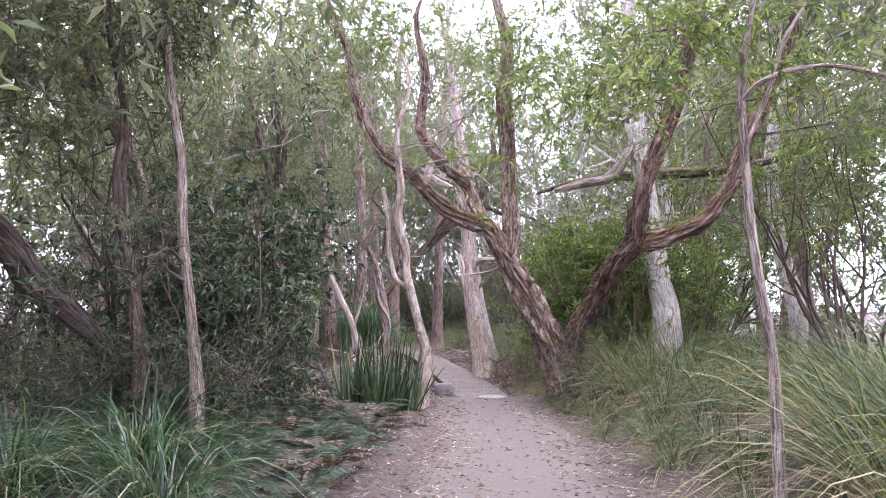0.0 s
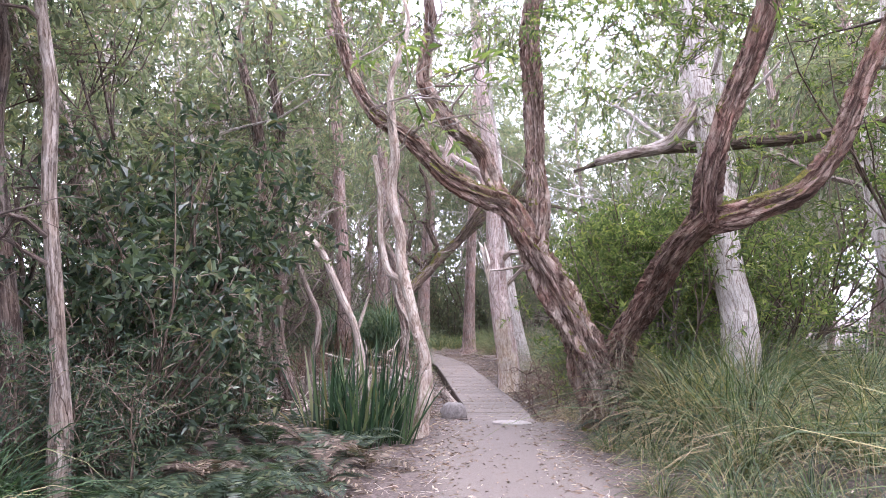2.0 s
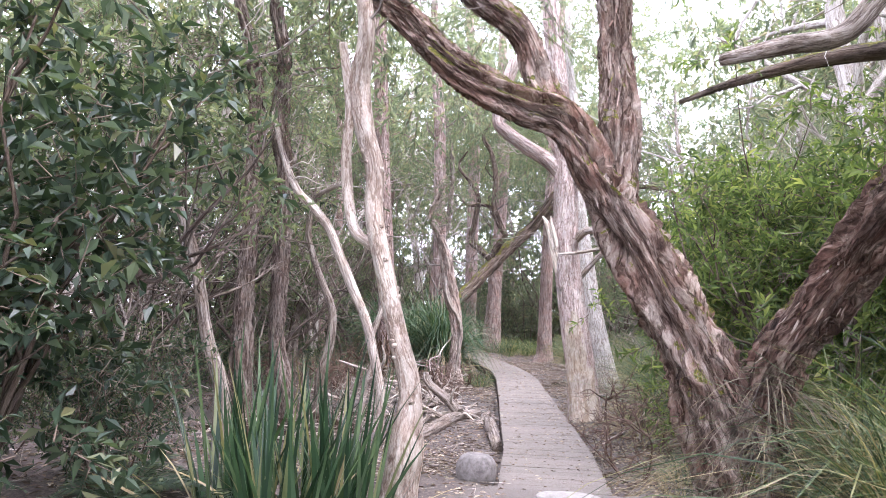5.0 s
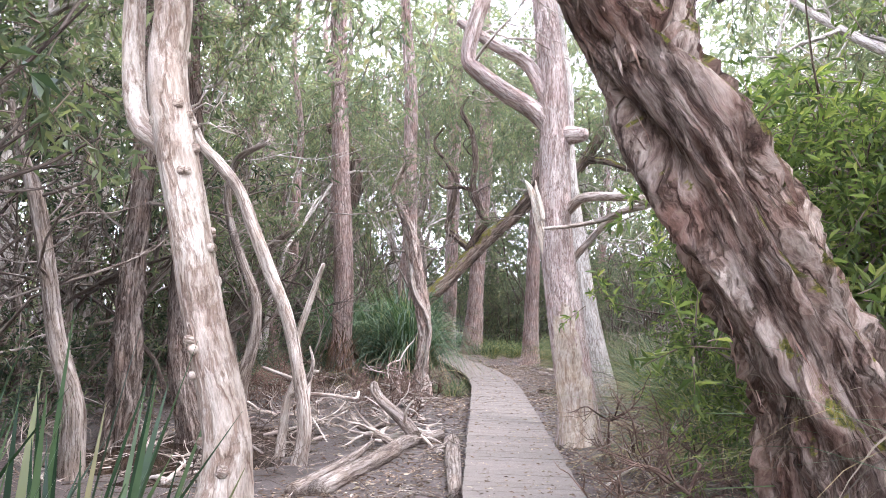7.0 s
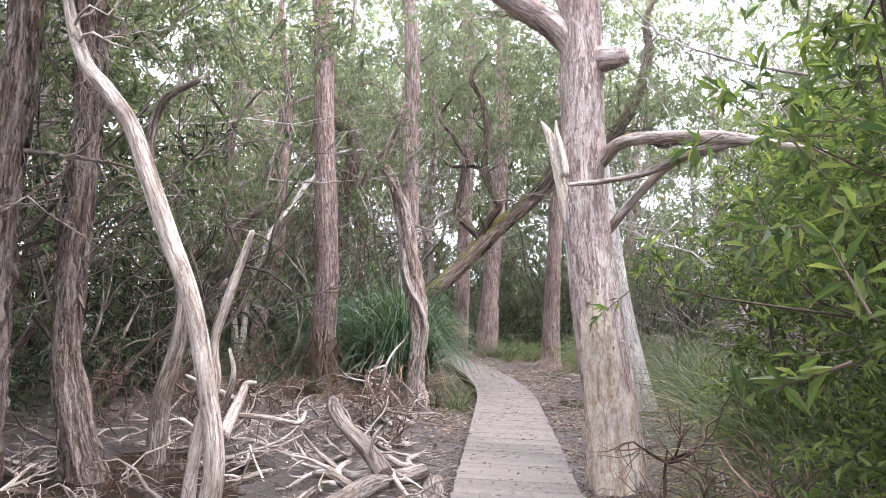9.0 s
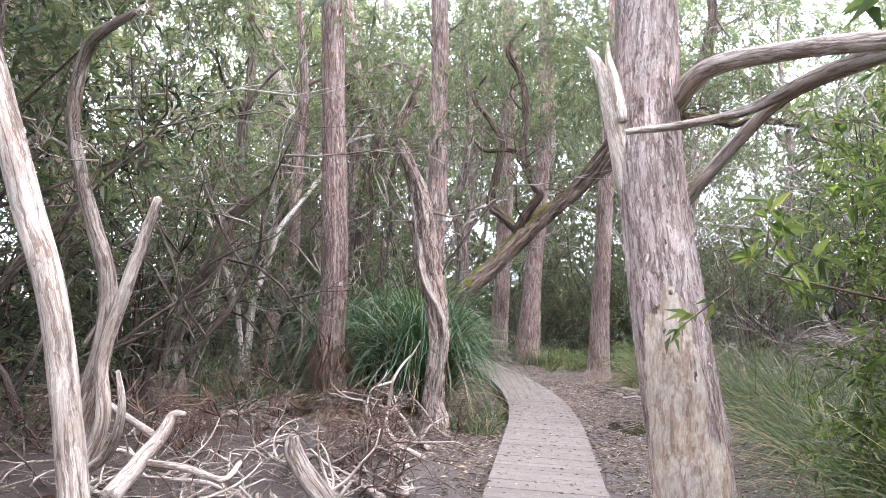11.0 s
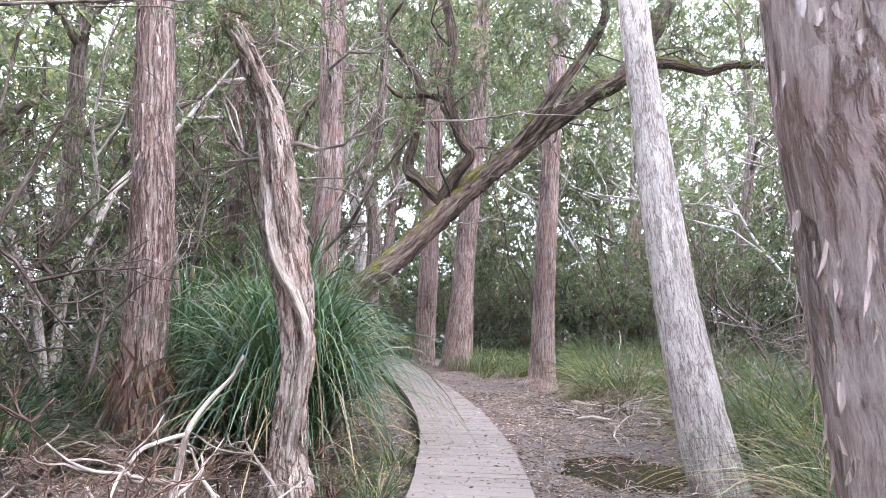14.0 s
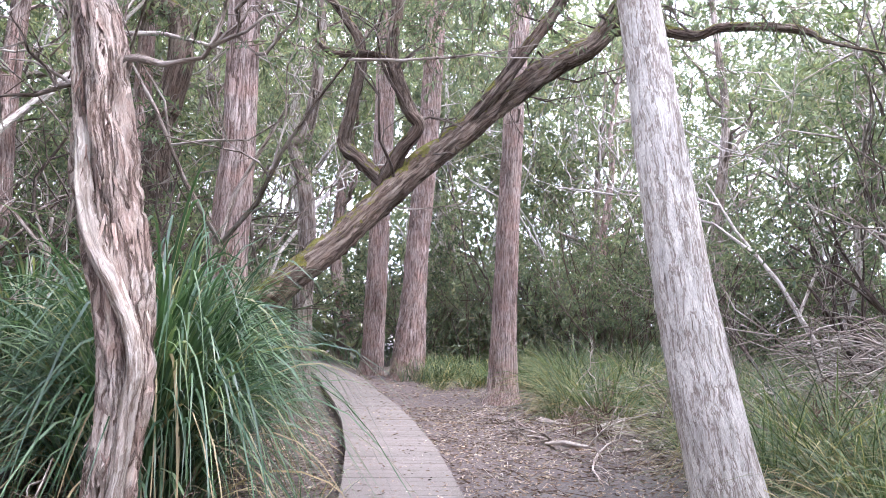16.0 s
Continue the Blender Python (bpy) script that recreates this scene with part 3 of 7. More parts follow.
# ---- trees that stand by the walk ----
def tree(name, label, limbs, bark, group="", sides=16, step=0.07, rough=0.1, furrow=0.05, category="tree", grow=0.0, grow_limbs=0.0, gnarl=0.0):
    """A tree from limbs (part name, points). The first limb is the trunk and is carried down into the ground."""
    first = [tuple(q) for q in limbs[0][1]]
    x, y, z, r = first[0]
    g = gz(x, y)
    base = thing(name, x, y, g, label, category, group)
    for k, (pname, pts, *own) in enumerate(limbs):
        pts = [tuple(q) for q in pts]
        if k == 0:
            dx = pts[0][0] - pts[1][0], pts[0][1] - pts[1][1]
            if z > g + 0.25:
                pts = [(x + dx[0] * 0.3, y + dx[1] * 0.3, g - 0.12, r * 1.35), (x + dx[0] * 0.12, y + dx[1] * 0.12, g + 0.12, r * 1.15)] + pts
            elif z > g - 0.1:
                pts = [(x, y, g - 0.15, r * 1.15)] + pts
        more = grow if k == 0 else grow_limbs * (pname == "limb")
        if more:
            a, b = np.array(pts[-2]), np.array(pts[-1])
            w = norm((b - a)[:3]) * np.array([0.6, 0.6, 1])
            for t in (0.5, 1.0):
                pts.append((*(b[:3] + w * more * t + np.array([0.25 * math.sin(x + 5 * t), 0.2 * math.cos(x), 0])), b[3] * (1 - 0.7 * t)))
        loc = [(a - x, b - y, c - g, d) for a, b, c, d in pts]
        me = limb_mesh(pname, loc, sides=sides if k == 0 else max(8, int(sides * 0.7)), step=step, rough=rough, furrow=furrow, gnarl=gnarl, seed=(abs(x) * 3.7 + k * 1.9) % 11)
        part(pname, me, own[0] if own else bark, base)
    return base


def peel(ob, path, n, size, mat, seed, lift=0.25, k_rad=1.02, bare=None):
    """Loose shreds of bark along a limb: narrow, lifted at one end."""
    g = np.random.default_rng(seed)
    o = np.array(ob.matrix_basis.translation)
    q = resample(path, 0.05)
    i = g.integers(1, len(q) - 2, n)
    c, r, tan = q[i, :3] - o, q[i, 3], norm(q[i + 1, :3] - q[i - 1, :3])
    out = g.normal(size=(n, 3))
    out = norm(out - tan * (out * tan).sum(1)[:, None])
    way = norm(tan * np.where(g.uniform(size=n) < 0.75, -1, 1)[:, None] + np.cross(tan, out) * g.normal(0, 0.22, (n, 1)) + out * g.uniform(0.0, lift, (n, 1)))
    side = norm(np.cross(way, out))
    L, W = (size[0] * g.uniform(0.4, 1.5, n))[:, None], (size[1] * g.uniform(0.4, 1.4, n))[:, None]
    if bare:
        away = np.abs((np.arctan2(out[:, 1], out[:, 0]) - bare[2] + math.pi) % (2 * math.pi) - math.pi) > bare[3]
        keep = away | (q[i, 2] < bare[0]) | (q[i, 2] > bare[1])
        c, r, out, way, side, L, W, n = c[keep], r[keep], out[keep], way[keep], side[keep], L[keep], W[keep], int(keep.sum())
    b = c + out * (r * k_rad)[:, None]
    v = np.stack([b - side * W * 0.5, b + side * W * 0.5, b + way * L * 0.6 + side * W * 0.42 + out * W * 0.15, b + way * L * 0.6 - side * W * 0.42, b + way * L + out * L * 0.12], 1).reshape(-1, 3)
    k = np.arange(n)[:, None] * 5
    f4, f3 = k + np.array([[0, 1, 2, 3]]), k + np.array([[3, 2, 4]])
    u = np.repeat(g.uniform(0, 9, (n, 3)), 5, 0) + v * 0.3
    tagged(part("loose_bark", mesh_of("loose_bark", v, [f4, f3], {"bark": u}), mat, ob), kind="stuff")


# the fork and its two limbs take the bark with shade in its colour
paper = tree("paperbark_tree", "forked old paperbark with peeling pinkish bark and mossy leaning limbs",
             [("trunk", [(2.24, 12.10, 0.16, 0.27), (1.96, 12.00, 1.03, 0.25), (1.67, 11.90, 1.65, 0.224), (1.36, 11.80, 2.21, 0.192), (1.07, 11.80, 2.71, 0.161), (0.82, 11.70, 3.12, 0.148), (0.47, 11.60, 3.27, 0.134), (0.04, 11.50, 3.50, 0.111), (-0.35, 11.50, 3.89, 0.101), (-0.66, 11.40, 4.16, 0.095), (-1.03, 11.40, 4.40, 0.077), (-1.34, 11.40, 4.88, 0.066), (-1.56, 11.40, 5.50, 0.065), (-1.74, 11.40, 6.35, 0.050)]), ("fork", [(2.31, 12.40, 0.35, 0.205), (2.44, 11.90, 1.25, 0.168), (2.66, 11.20, 1.91, 0.149), (2.76, 10.50, 2.37, 0.139), (2.90, 10.10, 2.62, 0.138), (3.01, 9.90, 2.77, 0.132)], papershaded), ("limb", [(1.20, 11.80, 2.46, 0.157), (1.24, 11.90, 3.12, 0.139), (1.23, 12.00, 3.88, 0.120), (1.21, 12.00, 4.71, 0.113), (1.16, 12.00, 5.55, 0.115), (1.21, 12.00, 6.85, 0.092)]), ("limb", [(0.76, 11.70, 3.16, 0.109), (0.59, 11.80, 3.57, 0.099), (0.44, 11.80, 3.97, 0.094), (-0.01, 11.80, 4.39, 0.086), (-0.39, 11.80, 4.96, 0.078), (-0.40, 11.80, 5.38, 0.072), (-0.32, 11.80, 6.09, 0.060)]), ("limb", [(2.96, 9.95, 2.70, 0.133), (2.99, 9.80, 3.17, 0.117), (3.18, 9.70, 3.90, 0.104), (3.41, 9.60, 4.49, 0.102), (3.62, 9.60, 5.12, 0.094), (3.74, 9.50, 5.78, 0.088), (3.84, 9.50, 6.64, 0.067)], papershaded), ("limb", [(2.99, 9.95, 2.70, 0.125), (3.41, 9.80, 2.79, 0.114), (3.91, 9.70, 3.01, 0.101), (4.33, 9.70, 3.55, 0.093), (4.62, 9.70, 4.24, 0.088), (4.92, 9.70, 4.83, 0.083), (5.15, 9.70, 5.25, 0.068), (5.44, 9.70, 5.93, 0.053)], papershaded)],
             paperbark, sides=76, step=0.03, rough=0.2, furrow=0.12, gnarl=0.5, grow=2.5, grow_limbs=2.2)
white = tree("gum_tree", "smooth white-barked gum tree behind tall sedge", [("trunk", [(4.51, 13.20, 1.60, 0.276), (4.39, 13.20, 2.27, 0.239), (4.27, 13.30, 3.65, 0.212), (4.11, 13.40, 5.20, 0.186), (4.03, 13.50, 6.82, 0.172), (4.01, 13.50, 8.01, 0.161), (4.16, 13.50, 9.55, 0.133)]), ("branch", [(4.06, 13.40, 5.20, 0.120), (3.49, 13.20, 4.44, 0.104), (2.86, 13.00, 4.24, 0.091), (2.25, 12.80, 4.05, 0.059)], greybark), ("branch", [(2.20, 15.10, 4.40, 0.030), (2.74, 15.00, 4.57, 0.055), (3.48, 14.80, 4.72, 0.087), (3.98, 14.50, 4.71, 0.105), (4.44, 14.20, 4.65, 0.113), (5.03, 13.80, 4.63, 0.121), (5.76, 13.40, 4.60, 0.110), (6.80, 13.00, 4.75, 0.075), (7.80, 12.60, 5.10, 0.035)], archbark)], whitebark, sides=20, rough=0.06, furrow=0.02, grow=4)
thin_r = tree("sapling", "slender grey sapling rising out of tall grass", [("trunk", [(2.36, 4.70, 1.25, 0.041), (2.29, 4.70, 1.86, 0.036), (2.25, 4.70, 2.27, 0.032), (2.23, 4.70, 2.69, 0.033), (2.22, 4.70, 3.20, 0.030), (2.32, 4.80, 3.68, 0.023), (2.50, 4.90, 4.28, 0.019)]), ("branch", [(2.22, 4.70, 3.20, 0.024), (2.29, 4.60, 3.30, 0.020), (2.49, 4.50, 3.37, 0.019), (2.75, 4.40, 3.36, 0.016), (3.03, 4.30, 3.25, 0.015)]), ("branch", [(2.23, 4.70, 2.86, 0.012), (2.48, 4.80, 3.33, 0.021), (2.65, 4.90, 3.72, 0.020), (2.93, 5.00, 4.14, 0.015)])], greybark, sides=12, step=0.05)
knob = tree("knobbly_tree", "thin knobbly pale paperbark beside the boardwalk start", [("trunk", [(-0.39, 11.40, 0.24, 0.149), (-0.33, 11.30, 0.55, 0.138), (-0.30, 11.30, 0.88, 0.093), (-0.32, 11.30, 1.09, 0.083), (-0.44, 11.30, 1.50, 0.076), (-0.52, 11.30, 1.85, 0.074), (-0.64, 11.30, 2.34, 0.072), (-0.65, 11.30, 2.68, 0.069), (-0.75, 11.30, 3.03, 0.078), (-0.80, 11.30, 3.39, 0.084), (-0.73, 11.20, 3.76, 0.068), (-0.78, 11.20, 4.27, 0.060), (-0.80, 11.20, 4.86, 0.042)]), ("branch", [(-0.64, 11.30, 2.08, 0.038), (-0.85, 11.40, 2.27, 0.044), (-0.97, 11.50, 2.83, 0.044), (-0.99, 11.60, 3.32, 0.041), (-1.08, 11.60, 3.88, 0.036)])], knobbark, sides=36, step=0.025, rough=0.26, furrow=0.04, grow=2)
snag = tree("stringybark_tree", "thick pinkish stringybark with a broken white stub and dead branches",
            [("trunk", [(1.15, 18.10, -0.51, 0.414), (1.09, 18.00, -0.10, 0.304), (1.05, 18.00, 0.40, 0.257), (0.93, 18.00, 1.20, 0.243), (0.83, 18.00, 1.90, 0.231), (0.74, 18.00, 2.74, 0.216), (0.72, 18.00, 3.61, 0.210), (0.70, 18.00, 4.18, 0.202), (0.68, 18.00, 4.63, 0.194), (0.61, 18.00, 5.29, 0.181), (0.50, 18.00, 6.24, 0.163)]), ("limb", [(0.62, 18.00, 4.12, 0.130), (0.38, 17.90, 4.35, 0.130), (0.05, 17.80, 4.55, 0.124), (-0.28, 17.70, 4.78, 0.112), (-0.48, 17.70, 5.02, 0.107), (-0.40, 17.70, 5.53, 0.111), (-0.20, 17.70, 6.11, 0.107)]), ("limb", [(0.62, 18.00, 4.51, 0.113), (0.31, 17.90, 5.00, 0.095), (-0.12, 17.80, 5.24, 0.082), (-0.64, 17.80, 5.62, 0.063)]), ("dead_branch", [(0.88, 18.00, 2.93, 0.074), (1.10, 17.70, 3.06, 0.063), (1.50, 17.40, 3.02, 0.055), (1.86, 17.10, 2.92, 0.052), (2.10, 16.90, 2.82, 0.038), (2.46, 16.60, 2.65, 0.021)], deadwood), ("dead_branch", [(0.60, 17.60, 2.64, 0.020), (0.93, 17.60, 2.67, 0.026), (1.31, 17.60, 2.75, 0.032), (1.65, 17.30, 2.85, 0.040), (2.03, 17.00, 2.87, 0.038)], deadwood), ("dead_branch", [(0.98, 18.20, 2.29, 0.050), (1.28, 17.90, 2.63, 0.043), (1.53, 17.60, 2.83, 0.038), (1.88, 17.20, 2.87, 0.031)], deadwood), ("knob", [(0.81, 18.00, 3.99, 0.142), (0.98, 17.90, 3.96, 0.121), (1.12, 17.80, 3.94, 0.082)]), ("broken_stub", [(0.73, 18.00, 2.14, 0.061), (0.65, 17.97, 2.37, 0.104), (0.57, 17.93, 2.70, 0.098), (0.49, 17.90, 2.97, 0.074), (0.44, 17.90, 3.12, 0.049), (0.40, 17.90, 3.27, 0.012)], splinter), ("splinter", [(0.55, 17.95, 2.80, 0.061), (0.45, 17.92, 3.07, 0.049), (0.38, 17.90, 3.25, 0.034), (0.32, 17.90, 3.34, 0.009)], splinter), ("splinter", [(0.57, 17.85, 2.78, 0.048), (0.52, 17.82, 3.04, 0.040), (0.48, 17.80, 3.20, 0.024), (0.47, 17.80, 3.32, 0.006)], splinter)],
            snagbark, sides=64, step=0.034, rough=0.045, furrow=0.04, grow=5)
t1 = tree("swamp_paperbark", "rough grey-brown swamp paperbark on wet mud", [("trunk", [(-4.60, 16.50, -0.60, 0.235), (-4.55, 16.50, 0.04, 0.179), (-4.52, 16.50, 0.90, 0.160), (-4.54, 16.50, 1.85, 0.147), (-4.50, 16.50, 3.00, 0.142), (-4.51, 16.50, 4.01, 0.137), (-4.52, 16.50, 4.99, 0.125), (-4.71, 16.50, 6.09, 0.103)])], swampbark, "swamp paperbarks", sides=36, step=0.04, rough=0.15, furrow=0.1, gnarl=0.35, grow=3)
t2 = tree("swamp_paperbark", "rough grey-brown swamp paperbark on wet mud", [("trunk", [(-3.71, 17.00, -0.82, 0.319), (-3.87, 17.00, -0.12, 0.188), (-4.13, 17.00, 0.78, 0.132), (-4.17, 17.00, 1.61, 0.122), (-4.15, 17.00, 2.33, 0.122), (-4.15, 17.00, 3.25, 0.135), (-4.18, 17.00, 4.08, 0.140), (-4.33, 17.00, 4.87, 0.139), (-4.34, 17.00, 6.07, 0.124)])], swampbark, "swamp paperbarks", sides=36, step=0.04, rough=0.15, furrow=0.1, gnarl=0.35, grow=4)
t3 = tree("leaning_sapling", "bare pale slender sapling leaning over mud", [("trunk", [(-2.04, 16.20, -0.28, 0.099), (-1.99, 16.20, 0.18, 0.083), (-2.09, 16.20, 0.74, 0.075), (-2.28, 16.20, 1.41, 0.073), (-2.54, 16.20, 1.95, 0.075), (-2.78, 16.20, 2.46, 0.075), (-2.99, 16.20, 2.89, 0.074), (-3.26, 16.20, 3.21, 0.071), (-3.61, 16.30, 3.54, 0.063), (-3.94, 16.40, 4.17, 0.050), (-4.15, 16.40, 4.90, 0.035)])], deadwood, sides=14, step=0.05)
t4 = tree("leaning_sapling", "thin pale crooked dead stem standing in mud", [("trunk", [(-2.45, 16.60, -0.25, 0.062), (-2.40, 16.60, 0.35, 0.052), (-2.27, 16.60, 0.75, 0.045), (-2.31, 16.60, 1.10, 0.043), (-2.18, 16.60, 1.55, 0.040), (-2.02, 16.60, 2.05, 0.026)]), ("branch", [(-2.40, 16.60, 0.42, 0.035), (-2.15, 16.55, 0.60, 0.030), (-2.05, 16.50, 0.85, 0.022), (-2.10, 16.50, 1.05, 0.012)])], deadwood, sides=12, step=0.04, rough=0.2)
t0 = tree("crooked_sapling", "thin dark crooked stem in undergrowth", [("trunk", [(-3.98, 15.00, 0.44, 0.114), (-4.25, 15.00, 1.11, 0.088), (-4.42, 15.00, 1.80, 0.083), (-4.65, 15.00, 2.58, 0.078), (-4.88, 15.00, 3.07, 0.058), (-5.08, 15.00, 3.64, 0.038)])], greybark, sides=10)
s_left2 = tree("leaning_sapling", "crooked grey sapling with a kinked trunk", [("trunk", [(-3.62, 17.80, 0.40, 0.097), (-3.47, 17.80, 1.04, 0.084), (-3.48, 17.80, 1.59, 0.073), (-3.68, 17.80, 2.06, 0.064), (-3.89, 17.80, 2.54, 0.061), (-4.02, 17.80, 3.04, 0.057), (-3.91, 17.80, 3.65, 0.052), (-3.46, 17.80, 3.91, 0.034)])], greybark, sides=12, step=0.05)
crook = tree("crooked_tree", "short crooked tree with a bare elbowed limb", [("trunk", [(-6.24, 22.00, 0.03, 0.337), (-6.21, 22.00, 0.72, 0.210), (-5.98, 22.00, 1.51, 0.151), (-5.62, 22.00, 2.04, 0.148), (-5.42, 22.00, 2.57, 0.138), (-5.29, 22.00, 2.83, 0.101), (-4.64, 22.00, 3.31, 0.044)])], greybark, sides=14, step=0.05, rough=0.16)
bole = tree("straight_gum", "tall straight brown stringybark with dead bracken at its foot", [("trunk", [(-3.91, 23.00, -0.03, 0.325), (-3.95, 23.00, 0.46, 0.259), (-3.98, 23.00, 0.99, 0.226), (-3.99, 23.00, 2.07, 0.213), (-4.07, 23.00, 3.28, 0.207), (-4.19, 23.00, 4.71, 0.195), (-4.27, 23.00, 5.89, 0.187), (-4.37, 23.00, 7.30, 0.187), (-4.52, 23.00, 9.83, 0.179)])], stringybark, sides=36, step=0.05, rough=0.05, furrow=0.06, grow=7)
twist = tree("twisted_paperbark", "twisted paperbark with pale dead strip spiralling up its trunk", [("trunk", [(-1.95, 22.10, 0.00, 0.177), (-1.96, 22.10, 0.28, 0.132), (-1.93, 22.10, 0.73, 0.109), (-1.91, 22.10, 1.15, 0.115), (-1.97, 22.10, 1.57, 0.131), (-2.08, 22.10, 2.00, 0.142), (-2.17, 22.10, 2.44, 0.140), (-2.24, 22.10, 2.84, 0.136), (-2.33, 22.10, 3.21, 0.118), (-2.41, 22.00, 3.45, 0.087), (-2.48, 21.90, 3.68, 0.076), (-2.61, 21.90, 3.97, 0.068), (-2.41, 21.90, 4.47, 0.057), (-2.26, 21.90, 4.97, 0.043)]), ("dead_strip", [(-1.89, 22.00, 0.23, 0.036), (-1.83, 22.00, 0.83, 0.035), (-1.79, 21.97, 1.24, 0.036), (-1.89, 21.95, 1.52, 0.041), (-2.06, 21.95, 1.81, 0.044), (-2.15, 21.97, 2.06, 0.044), (-2.21, 22.00, 2.37, 0.043), (-2.31, 22.05, 2.78, 0.040), (-2.39, 22.10, 3.17, 0.034)], deadwood)], twistbark, sides=48, step=0.03, rough=0.14, furrow=0.1, gnarl=0.35)
bole3 = tree("straight_gum", "tall straight brown stringybark behind weeping sedge", [("trunk", [(-3.29, 26.00, 1.38, 0.272), (-3.29, 26.00, 2.40, 0.225), (-3.25, 26.00, 3.44, 0.196), (-3.28, 26.00, 4.67, 0.191), (-3.32, 26.00, 5.94, 0.187), (-3.38, 26.00, 7.70, 0.179)])], stringybark, sides=28, rough=0.05, furrow=0.05, grow=7)
white2 = tree("leaning_gum", "pale grey-white leaning gum beside a puddle", [("trunk", [(1.89, 24.00, -0.46, 0.301), (1.72, 24.00, 0.07, 0.271), (1.53, 24.00, 0.92, 0.247), (1.35, 24.00, 1.85, 0.217), (1.19, 24.00, 2.94, 0.192), (1.05, 24.00, 3.97, 0.164), (0.96, 24.00, 4.67, 0.158), (0.89, 24.00, 5.58, 0.147), (0.87, 24.00, 6.83, 0.125)])], whitebark, sides=36, step=0.04, rough=0.05, furrow=0.035, grow=5)
arch = tree("arching_tree", "dark mossy tree leaning in an arch over the boardwalk",
            [("trunk", [(-3.50, 26.60, 0.87, 0.266), (-3.34, 26.80, 1.43, 0.227), (-2.99, 27.00, 1.89, 0.198), (-2.41, 27.50, 2.52, 0.178), (-1.75, 28.00, 3.38, 0.183), (-1.00, 28.50, 4.20, 0.171), (-0.17, 29.00, 5.08, 0.174), (0.59, 29.40, 5.78, 0.169), (1.21, 29.60, 6.17, 0.154), (1.65, 29.80, 6.86, 0.155), (2.11, 30.00, 7.78, 0.141), (2.41, 30.00, 9.04, 0.119)]), ("limb", [(-1.96, 28.00, 3.38, 0.121), (-1.71, 27.90, 3.82, 0.108), (-1.40, 27.80, 4.21, 0.091), (-1.56, 27.70, 4.47, 0.087), (-1.79, 27.60, 5.19, 0.089), (-1.74, 27.60, 6.04, 0.083), (-1.90, 27.60, 6.91, 0.073)]), ("limb", [(-1.83, 28.00, 3.34, 0.092), (-2.31, 28.10, 3.79, 0.103), (-2.61, 28.20, 4.08, 0.097), (-2.51, 28.20, 4.74, 0.089), (-2.42, 28.20, 5.55, 0.083), (-2.71, 28.20, 6.10, 0.066)]), ("limb", [(-1.01, 28.50, 4.24, 0.088), (-0.42, 28.60, 4.95, 0.099), (0.09, 28.70, 5.71, 0.093), (0.60, 28.80, 6.49, 0.078), (0.86, 28.80, 7.14, 0.070)]), ("limb", [(1.50, 29.70, 6.51, 0.115), (2.10, 29.40, 6.35, 0.092), (2.71, 29.00, 6.01, 0.079), (3.05, 28.70, 6.00, 0.068), (3.78, 28.30, 5.79, 0.057), (4.04, 28.00, 5.56, 0.037)]), ("branch", [(-1.74, 27.60, 5.11, 0.059), (-2.14, 27.50, 5.20, 0.051), (-2.60, 27.40, 5.17, 0.038), (-2.86, 27.40, 5.38, 0.030)])], archbark, sides=36, step=0.05, rough=0.12, furrow=0.08, gnarl=0.3, grow=2.0, grow_limbs=1.2)
twin_a = tree("straight_gum", "thick reddish stringybark at the boardwalk bend", [("trunk", [(-2.80, 35.00, -0.24, 0.589), (-2.75, 35.00, 0.24, 0.448), (-2.65, 35.00, 2.07, 0.324), (-2.59, 35.00, 3.62, 0.295), (-2.47, 35.00, 5.52, 0.268), (-2.37, 35.00, 7.94, 0.262), (-2.40, 35.00, 11.28, 0.273)])], stringybark, sides=26, rough=0.07, furrow=0.07, grow=6)
twin_b = tree("straight_gum", "grey stringybark beside a thicker reddish one", [("trunk", [(-3.94, 36.00, -0.04, 0.380), (-3.88, 36.00, 0.77, 0.297), (-3.86, 36.00, 3.23, 0.281), (-3.85, 36.00, 6.62, 0.273), (-3.88, 36.00, 10.13, 0.272), (-3.95, 36.00, 12.86, 0.269)])], stringybark, sides=20, rough=0.06, furrow=0.06, grow=6)
pink = tree("straight_gum", "tall straight pinkish gum above tangled roots", [("trunk", [(-0.30, 32.00, -0.06, 0.412), (-0.28, 32.00, 0.31, 0.310), (-0.26, 32.00, 2.02, 0.246), (-0.20, 32.00, 4.55, 0.219), (-0.11, 32.00, 7.17, 0.210), (-0.02, 32.00, 9.32, 0.208), (0.00, 32.00, 11.55, 0.192)])], stringybark, sides=24, rough=0.06, furrow=0.05, grow=6)
fold = tree("crooked_tree", "pale bent gum trunk behind the arching tree", [("trunk", [(-3.77, 30.00, 0.76, 0.206), (-3.77, 30.00, 1.65, 0.180), (-3.74, 30.00, 2.87, 0.150), (-3.85, 30.00, 3.79, 0.142), (-4.11, 30.00, 4.53, 0.102), (-3.90, 30.00, 4.74, 0.129), (-3.74, 30.00, 5.70, 0.104), (-3.73, 30.00, 7.34, 0.092)])], greybark, sides=18, grow=4)
hook = tree("hooked_tree", "dark hooked trunk among distant leaves", [("trunk", [(-6.14, 29.00, 4.26, 0.225), (-6.00, 29.00, 5.06, 0.232), (-5.86, 29.00, 5.87, 0.220), (-5.97, 29.00, 6.59, 0.197), (-6.48, 29.00, 6.92, 0.139), (-6.86, 29.00, 7.57, 0.114)])], archbark, sides=18)
